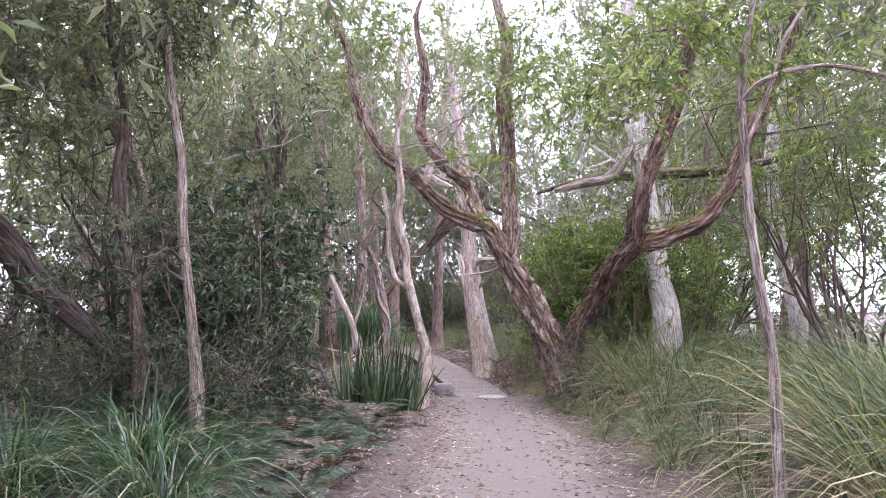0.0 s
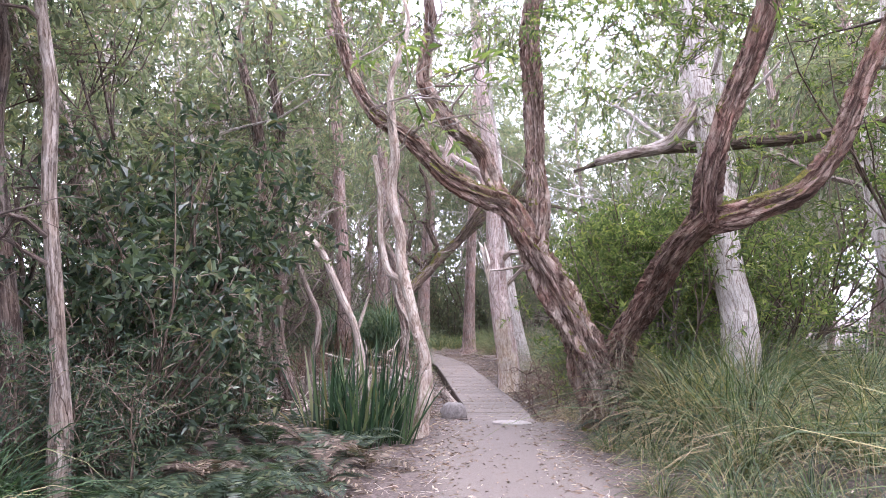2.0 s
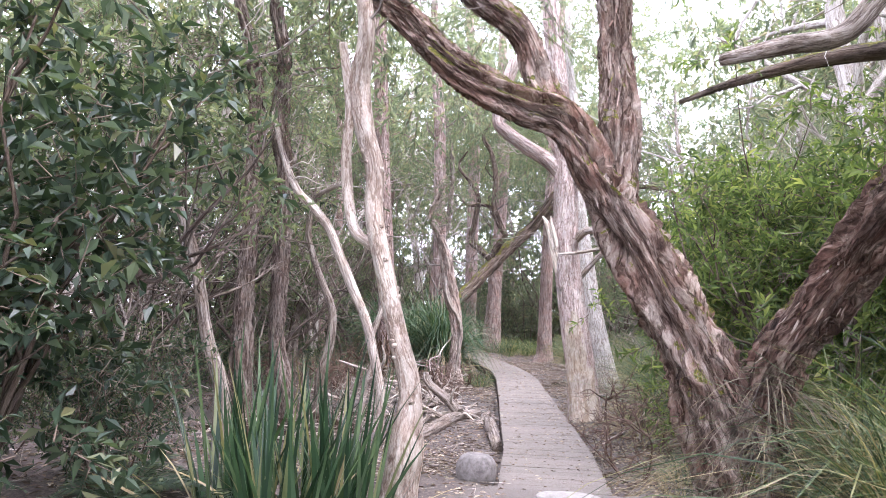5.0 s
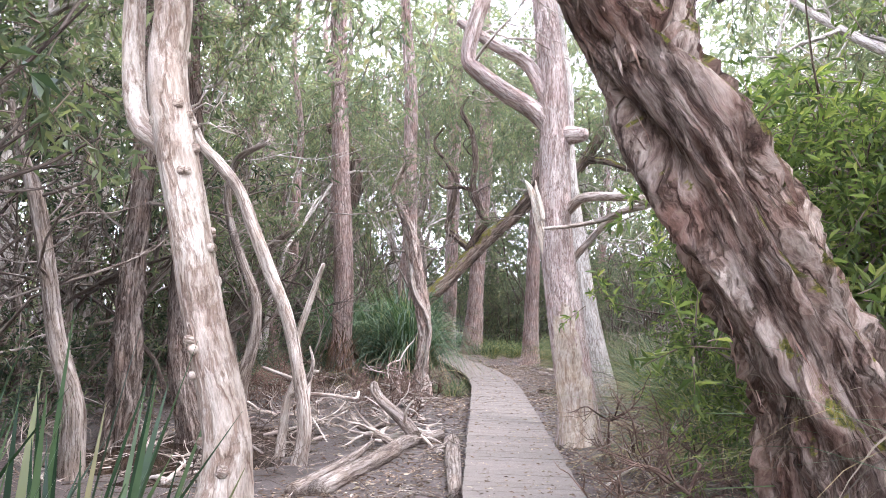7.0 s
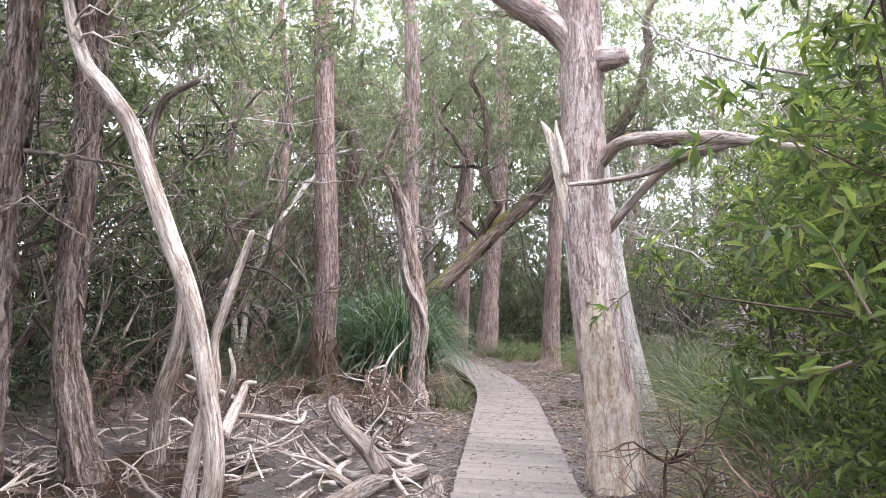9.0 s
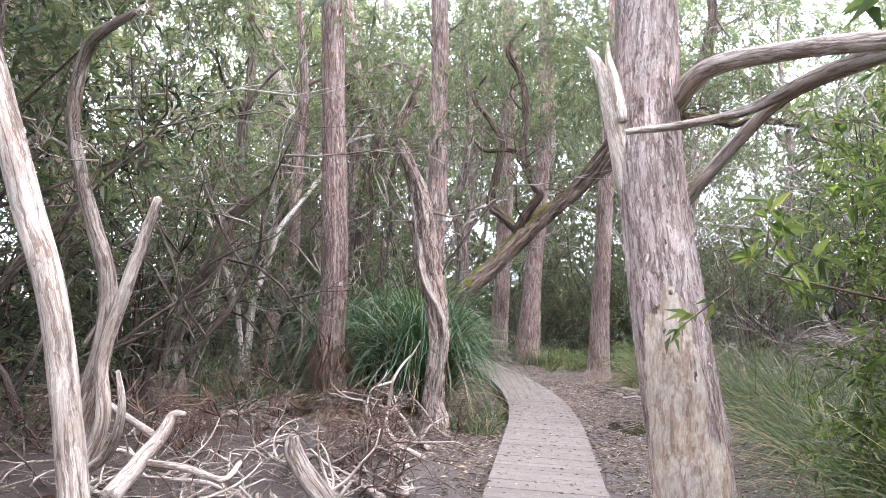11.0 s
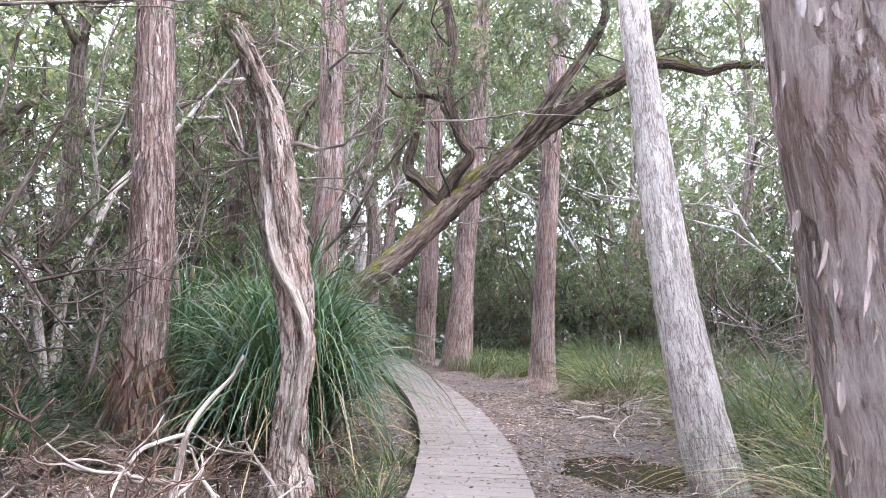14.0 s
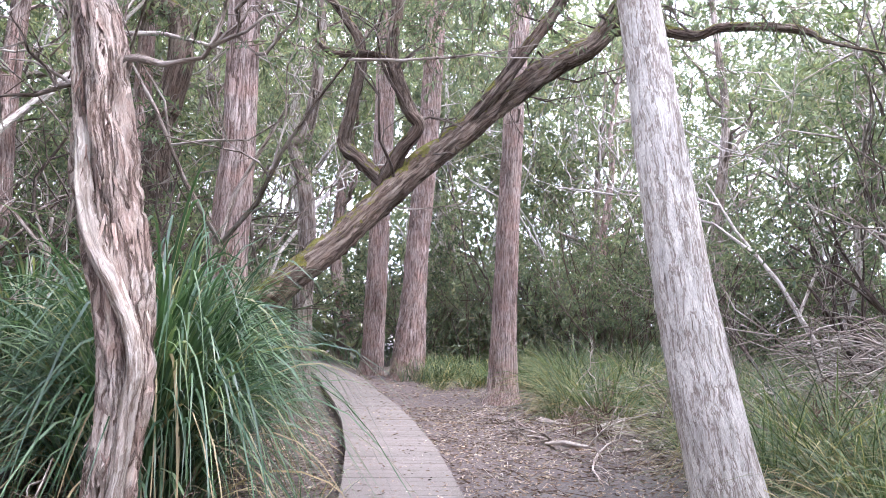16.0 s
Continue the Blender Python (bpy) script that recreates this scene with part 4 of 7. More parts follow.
mid_lean = tree("leaning_gum", "far leaning grey gum", [("trunk", [(-9.55, 33.00, 2.72, 0.346), (-10.18, 33.00, 5.60, 0.336), (-10.90, 33.00, 7.81, 0.328), (-11.59, 33.00, 9.47, 0.319), (-12.18, 33.00, 11.19, 0.309), (-13.11, 33.00, 13.85, 0.281)])], greybark, sides=14, step=0.15, grow=4)
left_dark = tree("straight_gum", "far dark straight gum trunk", [("trunk", [(-14.60, 28.00, 1.57, 0.550), (-15.17, 28.00, 4.31, 0.510), (-15.40, 28.00, 6.83, 0.486), (-15.78, 28.00, 9.27, 0.466), (-16.21, 28.00, 12.17, 0.430)])], stringybark, sides=16, step=0.15, grow=6)
leftlog = tree("leaning_gum", "pale leaning trunk in dense shrubs", [("trunk", [(-4.89, 12.00, 2.25, 0.188), (-5.01, 11.60, 2.66, 0.174), (-5.18, 11.20, 3.46, 0.148), (-5.33, 10.80, 4.29, 0.133), (-5.51, 10.50, 4.93, 0.114), (-5.66, 10.20, 5.45, 0.086), (-5.70, 10.00, 5.76, 0.071), (-5.98, 10.00, 6.40, 0.064)])], greybark, sides=18, grow=2)
leftthin = tree("sapling", "thin grey upright sapling in dark shrubs", [("trunk", [(-2.83, 7.60, 0.68, 0.090), (-2.88, 7.60, 1.17, 0.066), (-2.97, 7.60, 1.87, 0.063), (-3.07, 7.60, 2.64, 0.060), (-3.11, 7.60, 3.43, 0.057), (-3.19, 7.60, 3.86, 0.054), (-3.29, 7.60, 4.40, 0.048), (-3.37, 7.60, 5.19, 0.037)])], greybark, sides=12, step=0.05, grow=2)
leftthin2 = tree("sapling", "thin dark sapling in dark shrubs", [("trunk", [(-3.87, 8.40, 1.10, 0.101), (-4.03, 8.40, 2.02, 0.089), (-4.17, 8.40, 2.78, 0.091), (-4.25, 8.40, 3.50, 0.086), (-4.22, 8.40, 4.30, 0.058)])], darkbark, sides=12, step=0.05, grow=3)
darkfall = tree("fallen_tree", "dark fallen trunk propped in undergrowth", [("trunk", [(-4.60, 9.00, 1.05, 0.115), (-4.87, 8.60, 1.59, 0.155), (-5.16, 8.20, 2.02, 0.186), (-5.21, 7.80, 2.41, 0.188), (-5.36, 7.40, 2.76, 0.184)])], darkbark, sides=14)


peel(paper, [(2.24, 12.10, 0.16, 0.385), (1.96, 12.00, 1.03, 0.276), (1.67, 11.90, 1.65, 0.224), (1.36, 11.80, 2.21, 0.192), (1.07, 11.80, 2.71, 0.161), (0.82, 11.70, 3.12, 0.148), (0.47, 11.60, 3.27, 0.134), (0.04, 11.50, 3.50, 0.111), (-0.35, 11.50, 3.89, 0.101), (-0.66, 11.40, 4.16, 0.095), (-1.03, 11.40, 4.40, 0.077), (-1.34, 11.40, 4.88, 0.066), (-1.56, 11.40, 5.50, 0.065), (-1.74, 11.40, 6.35, 0.050)], 700, (0.12, 0.014), paperbark, 1, 0.3)
peel(paper, [(2.31, 12.40, 0.35, 0.205), (2.44, 11.90, 1.25, 0.168), (2.66, 11.20, 1.91, 0.149), (2.76, 10.50, 2.37, 0.139), (2.90, 10.10, 2.62, 0.138), (3.01, 9.90, 2.77, 0.132)], 250, (0.1, 0.014), paperbark, 2, 0.25)
peel(paper, [(1.20, 11.80, 2.46, 0.157), (1.24, 11.90, 3.12, 0.139), (1.23, 12.00, 3.88, 0.120), (1.21, 12.00, 4.71, 0.113), (1.16, 12.00, 5.55, 0.115), (1.21, 12.00, 6.85, 0.092)], 400, (0.16, 0.016), paperbark, 3, 0.3)
peel(snag, [(1.15, 18.10, -0.51, 0.414), (1.09, 18.00, -0.10, 0.304), (1.05, 18.00, 0.40, 0.257), (0.93, 18.00, 1.20, 0.243), (0.83, 18.00, 1.90, 0.231), (0.74, 18.00, 2.74, 0.216), (0.72, 18.00, 3.61, 0.210), (0.70, 18.00, 4.18, 0.202), (0.68, 18.00, 4.63, 0.194), (0.61, 18.00, 5.29, 0.181), (0.50, 18.00, 6.24, 0.163)], 3600, (0.05, 0.013), snagbark, 4, 0.22, bare=(-0.2, 1.6, math.radians(-99), 0.75))
peel(knob, [(-0.39, 11.40, 0.24, 0.149), (-0.33, 11.30, 0.55, 0.108), (-0.30, 11.30, 0.88, 0.073), (-0.32, 11.30, 1.09, 0.065), (-0.44, 11.30, 1.50, 0.059), (-0.52, 11.30, 1.85, 0.058), (-0.64, 11.30, 2.34, 0.056), (-0.65, 11.30, 2.68, 0.054), (-0.75, 11.30, 3.03, 0.061), (-0.80, 11.30, 3.39, 0.066), (-0.73, 11.20, 3.76, 0.053), (-0.78, 11.20, 4.27, 0.047), (-0.80, 11.20, 4.86, 0.033)], 160, (0.035, 0.014), knobbark, 5, 0.4)
peel(twist, [(-1.95, 22.10, 0.00, 0.177), (-1.96, 22.10, 0.28, 0.132), (-1.93, 22.10, 0.73, 0.109), (-1.91, 22.10, 1.15, 0.115), (-1.97, 22.10, 1.57, 0.131), (-2.08, 22.10, 2.00, 0.142), (-2.17, 22.10, 2.44, 0.140), (-2.24, 22.10, 2.84, 0.136), (-2.33, 22.10, 3.21, 0.118), (-2.41, 22.00, 3.45, 0.087), (-2.48, 21.90, 3.68, 0.076), (-2.61, 21.90, 3.97, 0.068), (-2.41, 21.90, 4.47, 0.057), (-2.26, 21.90, 4.97, 0.043)], 900, (0.12, 0.018), twistbark, 6, 0.3)
peel(bole, [(-3.91, 23.00, -0.03, 0.325), (-3.95, 23.00, 0.46, 0.259), (-3.98, 23.00, 0.99, 0.226), (-3.99, 23.00, 2.07, 0.213), (-4.07, 23.00, 3.28, 0.207), (-4.19, 23.00, 4.71, 0.195), (-4.27, 23.00, 5.89, 0.187), (-4.37, 23.00, 7.30, 0.187), (-4.52, 23.00, 9.83, 0.179)], 1500, (0.14, 0.022), stringybark, 7, 0.2)
peel(white2, [(1.89, 24.00, -0.46, 0.301), (1.72, 24.00, 0.07, 0.271), (1.53, 24.00, 0.92, 0.247), (1.35, 24.00, 1.85, 0.217), (1.19, 24.00, 2.94, 0.192), (1.05, 24.00, 3.97, 0.164), (0.96, 24.00, 4.67, 0.158), (0.89, 24.00, 5.58, 0.147), (0.87, 24.00, 6.83, 0.125)], 900, (0.12, 0.014), whitebark, 8, 0.1, 1.0)
peel(t2, [(-3.71, 17.00, -0.82, 0.319), (-3.87, 17.00, -0.12, 0.188), (-4.13, 17.00, 0.78, 0.132), (-4.17, 17.00, 1.61, 0.122), (-4.15, 17.00, 2.33, 0.122), (-4.15, 17.00, 3.25, 0.135), (-4.18, 17.00, 4.08, 0.140), (-4.33, 17.00, 4.87, 0.139), (-4.34, 17.00, 6.07, 0.124)], 500, (0.12, 0.025), swampbark, 9, 0.35)
peel(t1, [(-4.60, 16.50, -0.60, 0.235), (-4.55, 16.50, 0.04, 0.179), (-4.52, 16.50, 0.90, 0.160), (-4.54, 16.50, 1.85, 0.147), (-4.50, 16.50, 3.00, 0.142), (-4.51, 16.50, 4.01, 0.137), (-4.52, 16.50, 4.99, 0.125), (-4.71, 16.50, 6.09, 0.103)], 500, (0.12, 0.025), swampbark, 10, 0.35)
peel(twin_a, [(-2.80, 35.00, -0.24, 0.589), (-2.75, 35.00, 0.24, 0.448), (-2.65, 35.00, 2.07, 0.324), (-2.59, 35.00, 3.62, 0.295), (-2.47, 35.00, 5.52, 0.268), (-2.37, 35.00, 7.94, 0.262), (-2.40, 35.00, 11.28, 0.273)], 500, (0.2, 0.03), stringybark, 11, 0.2)


def scar(ob, path, z0, z1, facing, half, mat, name, seed, k=1.035):
    """A bare patch on a trunk, where the bark has come away: a ragged skin just proud of it."""
    o = np.array(ob.matrix_basis.translation)
    q = resample(path, 0.012)
    q = q[(q[:, 2] > z0) & (q[:, 2] < z1)]
    th = np.linspace(facing - half, facing + half, 50)
    rows = len(q)
    P, ok = np.zeros((rows, 50, 3)), np.zeros((rows, 50), bool)
    for i in range(rows):
        u = 2 * (q[i, 2] - z0) / (z1 - z0) - 1
        P[i] = q[i, :3] - o + np.stack([np.cos(th), np.sin(th), th * 0], -1) * q[i, 3] * k
        w = np.linspace(-1, 1, 50)
        ok[i] = np.abs(w + 0.12 * math.sin(u * 5)) < (1 - np.abs(u) ** 8) * (0.8 - 0.3 * smooth(0.1, 0.5, u) + 1.1 * (fbm(np.stack([w * 7 + seed, w * 0 + q[i, 2] * 5, w * 0], -1), 3) - 0.5))
    i, j = np.nonzero(ok[:-1, :-1])
    f = np.stack([i * 50 + j, i * 50 + j + 1, (i + 1) * 50 + j + 1, (i + 1) * 50 + j], -1)
    v = P.reshape(-1, 3)
    used, inv = np.unique(f, return_inverse=True)
    v, f = v[used], inv.reshape(f.shape)
    part(name, mesh_of(name, v, f, {"bark": v * np.array([1, 1, 1])}), mat, ob)


def stub(ob, path, z, facing, r, mat, out=0.055):
    """A short ringed branch stub on a trunk."""
    o = np.array(ob.matrix_basis.translation)
    q = resample(path, 0.03)
    c = q[np.argmin(np.abs(q[:, 2] - z))]
    d = np.array([math.cos(facing), math.sin(facing), 0.12])
    a = c[:3] - o + d * c[3] * 0.9
    v, f, b = tube([(*a, r * 1.5), (*(a + d * out * 0.55), r * 1.15), (*(a + d * out), r), (*(a + d * out * 0.92), r * 0.5), (*(a + d * out * 0.6), r * 0.3)], sides=12, step=0.008, rough=0.1, furrow=0.05, seed=z)
    part("branch_stub", mesh_of("branch_stub", v, f, {"bark": b}), mat, ob)


barewood = bark_material("bare_wood", (0.4, 0.31, 0.22), (0.55, 0.46, 0.36), (0.66, 0.58, 0.49), (0.42, 0.37, 0.33), 14, 0.3, 0.7, long=0.6, fissure=0.82, plate=0.1)
peel(bole, [q for q in [(-3.91, 23.00, -0.03, 0.325), (-3.95, 23.00, 0.46, 0.259), (-3.98, 23.00, 0.99, 0.226), (-3.99, 23.00, 2.07, 0.213), (-4.07, 23.00, 3.28, 0.207), (-4.19, 23.00, 4.71, 0.195), (-4.27, 23.00, 5.89, 0.187), (-4.37, 23.00, 7.30, 0.187), (-4.52, 23.00, 9.83, 0.179)] if q[2] < 1.1], 520, (0.28, 0.022), rust_bracken, 12, 0.7, 1.14)
scar(snag, [(1.15, 18.10, -0.51, 0.414), (1.09, 18.00, -0.10, 0.304), (1.05, 18.00, 0.40, 0.257), (0.93, 18.00, 1.20, 0.243), (0.83, 18.00, 1.90, 0.231), (0.74, 18.00, 2.74, 0.216), (0.72, 18.00, 3.61, 0.210), (0.70, 18.00, 4.18, 0.202), (0.68, 18.00, 4.63, 0.194), (0.61, 18.00, 5.29, 0.181), (0.50, 18.00, 6.24, 0.163)], -0.3, 1.7, math.radians(-99), 1.15, barewood, "bare_patch", 3, 1.06)
for zz, aa in ((1.53, -108), (1.38, -103), (1.62, -86)):
    stub(snag, [(1.15, 18.10, -0.51, 0.414), (1.09, 18.00, -0.10, 0.304), (1.05, 18.00, 0.40, 0.257), (0.93, 18.00, 1.20, 0.243), (0.83, 18.00, 1.90, 0.231), (0.74, 18.00, 2.74, 0.216), (0.72, 18.00, 3.61, 0.210), (0.70, 18.00, 4.18, 0.202), (0.68, 18.00, 4.63, 0.194), (0.61, 18.00, 5.29, 0.181), (0.50, 18.00, 6.24, 0.163)], zz, math.radians(aa), 0.015, knobbark)
knob_path = [(-0.30, 11.30, 0.88, 0.091), (-0.32, 11.30, 1.09, 0.081), (-0.44, 11.30, 1.50, 0.073), (-0.52, 11.30, 1.85, 0.072), (-0.64, 11.30, 2.34, 0.069), (-0.65, 11.30, 2.68, 0.067), (-0.75, 11.30, 3.03, 0.076)]
for k in range(26):
    stub(knob, knob_path, rng.uniform(0.9, 3.0), rng.uniform(0, 2 * math.pi), rng.uniform(0.012, 0.02), knobbark, 0.022)

# ---- boardwalk ----
def build_boardwalk():
    deck = thing("boardwalk", 0.76, 12.5, 0, "weathered grey plank boardwalk scattered with fallen leaves", "boardwalk", kind="structure")
    ys = np.arange(12.45, 46, 0.02)
    c = np.stack([walk_x(ys), ys], -1)
    for _ in range(60):
        c[1:-1] = 0.25 * c[:-2] + 0.5 * c[1:-1] + 0.25 * c[2:]
    s = np.concatenate([[0], np.cumsum(np.linalg.norm(np.diff(c, axis=0), axis=1))])
    at = lambda d: np.array([np.interp(d, s, c[:, 0]), np.interp(d, s, c[:, 1])])
    for side in (-1, 1):
        pts = []
        for d in np.arange(0, s[-1], 0.25):
            p, q = at(d), at(min(d + 0.05, s[-1]))
            w = q - p
            w = w / (np.linalg.norm(w) + 1e-9)
            nrm = np.array([w[1], -w[0]])
            pts.append((p + nrm * side * 0.475, nrm * side))
        v = []
        for p, nr in pts:
            for a, b in ((-0.03, 0.013), (0.03, 0.013), (0.03, -0.16), (-0.03, -0.16)):
                v.append((p[0] + nr[0] * a, p[1] + nr[1] * a, b))
        n = len(pts)
        f = [(4 * i + k, 4 * i + (k + 1) % 4, 4 * i + 4 + (k + 1) % 4, 4 * i + 4 + k) for i in range(n - 1) for k in range(4)] + [(0, 1, 2, 3), (4 * n - 4, 4 * n - 3, 4 * n - 2, 4 * n - 1)]
        v = np.array(v) - np.array([0.76, 12.5, 0])
        part("edge_beam", mesh_of("edge_beam", v, np.array(f), {"bark": v}, smooth=False), beam_mat, deck, "dark timber edge beam")
    return deck, at, s[-1]


deck, deck_at, deck_len = build_boardwalk()


# ---- growing things: builders ----
UP = np.array([0, 0, 1.0])


def branching(start, way, length, r, depth, g, pieces, ends, kids=3, wobble=0.35, rise=0.15, sides=5, side=(0.45, 0.75)):
    """A crooked branch and, in turn, its side branches. Collects the tubes and the places of the ends."""
    pts, p, w = [(*start, r)], np.array(start, float), norm(np.array(way, float))
    n = 4
    for i in range(n):
        w = norm(w + g.normal(size=3) * wobble + UP * rise * 0.3)
        p = p + w * length / n
        pts.append((*p, r * (1 - 0.75 * (i + 1) / n)))
    pieces.append(tube(pts, sides=sides, step=max(length / 7, 0.03) if depth > 1 else length, rough=0, furrow=0, cap=False))
    ends.append(p)
    if depth:
        for _ in range(kids):
            i = g.integers(1, n)
            q = np.array(pts[i][:3]) * 0.5 + np.array(pts[i + 1][:3]) * 0.5
            d = norm(w + norm(g.normal(size=3)) * 1.1 + UP * rise)
            branching(q, d, length * g.uniform(*side), r * 0.5, depth - 1, g, pieces, ends, kids, wobble, rise, max(4, sides - 1), side)
    return pts


def put(ob, x, y, turn, size, dz=0.0):
    ob.matrix_basis = pose(x, y, gz(x, y) + dz, 0, 0, turn) @ Matrix.Scale(size, 4)
    return ob


def gum_proto(seed, h, bark, leaf_mat, leaf=(0.2, 0.05), clumps=15, spread=2.6, label="tall slender gum tree with grey-green hanging leaves", low=0.45):
    g = np.random.default_rng(seed)
    ob = thing("gum_tree", 0, 0, 0, label, "tree", "forest gums")
    x = np.cumsum(g.normal(0, 0.16, (9, 2)), 0)
    path = [(x[i][0] - x[0][0], x[i][1] - x[0][1], -0.2 + h * i / 8, 0.17 * (1 - 0.09 * i) * h / 10) for i in range(9)]
    part("trunk", limb_mesh("trunk", path, sides=12, step=0.25, rough=0.08, furrow=0.05, seed=seed % 9), bark, ob)
    centres = []
    for k in range(clumps // 3):
        pieces = []
        i = int(g.uniform(low * 8, 7.9))
        a = np.array(path[i][:3])
        th = g.uniform(0, 2 * math.pi)
        d = np.array([math.cos(th), math.sin(th), g.uniform(0.3, 1.1)])
        ends = []
        branching(a, d, spread * g.uniform(0.6, 1.1), path[i][3] * 0.55, 1, g, pieces, ends, 2, 0.3, 0.3, 6)
        centres += ends
        v, f, b = merge(pieces)
        part("limb", mesh_of("limb", v, f, {"bark": b}), bark, ob)
    centres.append(np.array(path[-1][:3]))
    c = np.array(centres)
    crown(ob, c, 0.75, 14, 10, leaf, g, leaf_mat, twigbark, length=0.6, droop=0.45, rise=0.2, flat=0.75)
    return ob


def teatree_proto(seed, h, leaf_mat, leaf=(0.13, 0.035), label="dense dark tea-tree thicket shrub with fine leaves", per=8):
    g = np.random.default_rng(seed)
    ob = thing("tea_tree", 0, 0, 0, label, "shrub", "tea-tree thicket")
    ends = []
    for k in range(4):
        th = g.uniform(0, 2 * math.pi)
        e, pieces = [], []
        branching((0.15 * math.cos(th), 0.15 * math.sin(th), -0.1), (0.35 * math.cos(th), 0.35 * math.sin(th), 1), h * g.uniform(0.65, 0.95), 0.05 * h / 4, 2, g, pieces, e, 3, 0.22, 0.35, 7)
        ends += e
        v, f, b = merge(pieces)
        part("stem", mesh_of("stem", v, f, {"bark": b}), darkbark if seed % 2 else greybark, ob)
    c = np.array(ends)
    c = c[c[:, 2] > h * 0.22]
    crown(ob, c, 0.5, 7, per, (leaf[0] * 1.1, leaf[1] * 1.2), g, leaf_mat, twigbark, length=0.42, droop=0.12, rise=0.3, flat=0.6, spread=1.0)
    return ob


def shrub_proto(seed, h, leaf_mat, leaf, name="shrub", label="", group="", stems=6, per=13, count=7, radius=0.4, droop=0.15, spread=0.9, stem_mat=None, skirt=0, girth=0.3, side=(0.45, 0.75), lean=0.4):
    g = np.random.default_rng(seed)
    ob = thing(name, 0, 0, 0, label, "shrub", group)
    ends = []
    for k in range(stems):
        th = g.uniform(0, 2 * math.pi)
        e, pieces = [], []
        branching((0.1 * math.cos(th), 0.1 * math.sin(th), -0.05), (lean * math.cos(th), lean * math.sin(th), 1), h * g.uniform(0.55, 0.95), 0.012 + 0.006 * h, 1, g, pieces, e, 4, 0.16, 0.4, 5, side)
        ends += e
        v, f, b = merge(pieces)
        part("stem", mesh_of("stem", v, f, {"bark": b}), stem_mat or twigbark, ob)
    for k in range(skirt):
        th = g.uniform(0, 2 * math.pi)
        z = h * g.uniform(0.08, 0.75)
        ends.append(np.array([math.cos(th) * h * girth * g.uniform(0.3, 1), math.sin(th) * h * girth * g.uniform(0.3, 1), z]))
    crown(ob, np.array(ends), radius, count, per, leaf, g, leaf_mat, twigbark, length=0.38, droop=droop, rise=0.35, flat=0.7, spread=spread)
    return ob


def bare_proto(seed, h, bark, name="dead_shrub", label="leafless grey tangle of dead twigs", group="dead shrubs", kids=3, depth=3):
    g = np.random.default_rng(seed)
    ob = thing(name, 0, 0, 0, label, "shrub", group)
    for k in range(2):
        pieces = []
        th = g.uniform(0, 2 * math.pi)
        branching((0, 0, -0.1), (0.4 * math.cos(th), 0.4 * math.sin(th), 1), h * 0.7, 0.02 + 0.006 * h, depth, g, pieces, [], kids, 0.3, 0.2, 6)
        v, f, b = merge(pieces)
        tagged(part("stem", mesh_of("stem", v, f, {"bark": b}), bark, ob), kind="stuff" if name == "twig_heap" else "")
    return ob


def tussock_mesh(seed, n, length, width, radius, arch, segs=5, up=1.0, mound=0.0, reach=0.45):
    g = np.random.default_rng(seed)
    th, rr = g.uniform(0, 2 * math.pi, n), radius * np.sqrt(g.uniform(0, 1, n))
    roots = np.stack([np.cos(th) * rr, np.sin(th) * rr, -0.06 + mound * g.uniform(0.2, 1, n) * (1 - rr / radius * 0.5)], -1)
    ph = th + g.normal(0, 0.5, n)
    tilt = g.uniform(0.05, 0.75, n) ** 0.8 / up + (g.uniform(size=n) < 0.15) * 0.7 / up
    way = norm(np.stack([np.cos(ph) * tilt, np.sin(ph) * tilt, np.ones(n)], -1))
    return blades(roots, way, length * g.uniform(0.55, 1.15, n), width * g.uniform(0.7, 1.3, n), g, segs, arch * g.uniform(0.4, 1.3, n), reach)


def tussock_proto(seed, n, length, width, radius, arch, mat, label, group, name="sedge_tussock", dead=0.12, segs=5, up=1.0, mound=0.0, reach=0.45):
    ob = thing(name, 0, 0, 0, label, "grass", group)
    v, f = tussock_mesh(seed, n, length, width, radius, arch, segs, up, mound, reach)
    tagged(part("grass_blade", mesh_of("grass_blade", v, f), mat, ob), kind="stuff")
    if dead:
        v, f = tussock_mesh(seed + 50, int(n * dead), length * 0.8, width, radius * 1.1, arch * 1.5, segs, 0.7, mound * 0.7, reach)
        tagged(part("dead_blade", mesh_of("dead_blade", v, f), straw, ob, "dry straw-coloured blades"), kind="stuff")
    return ob


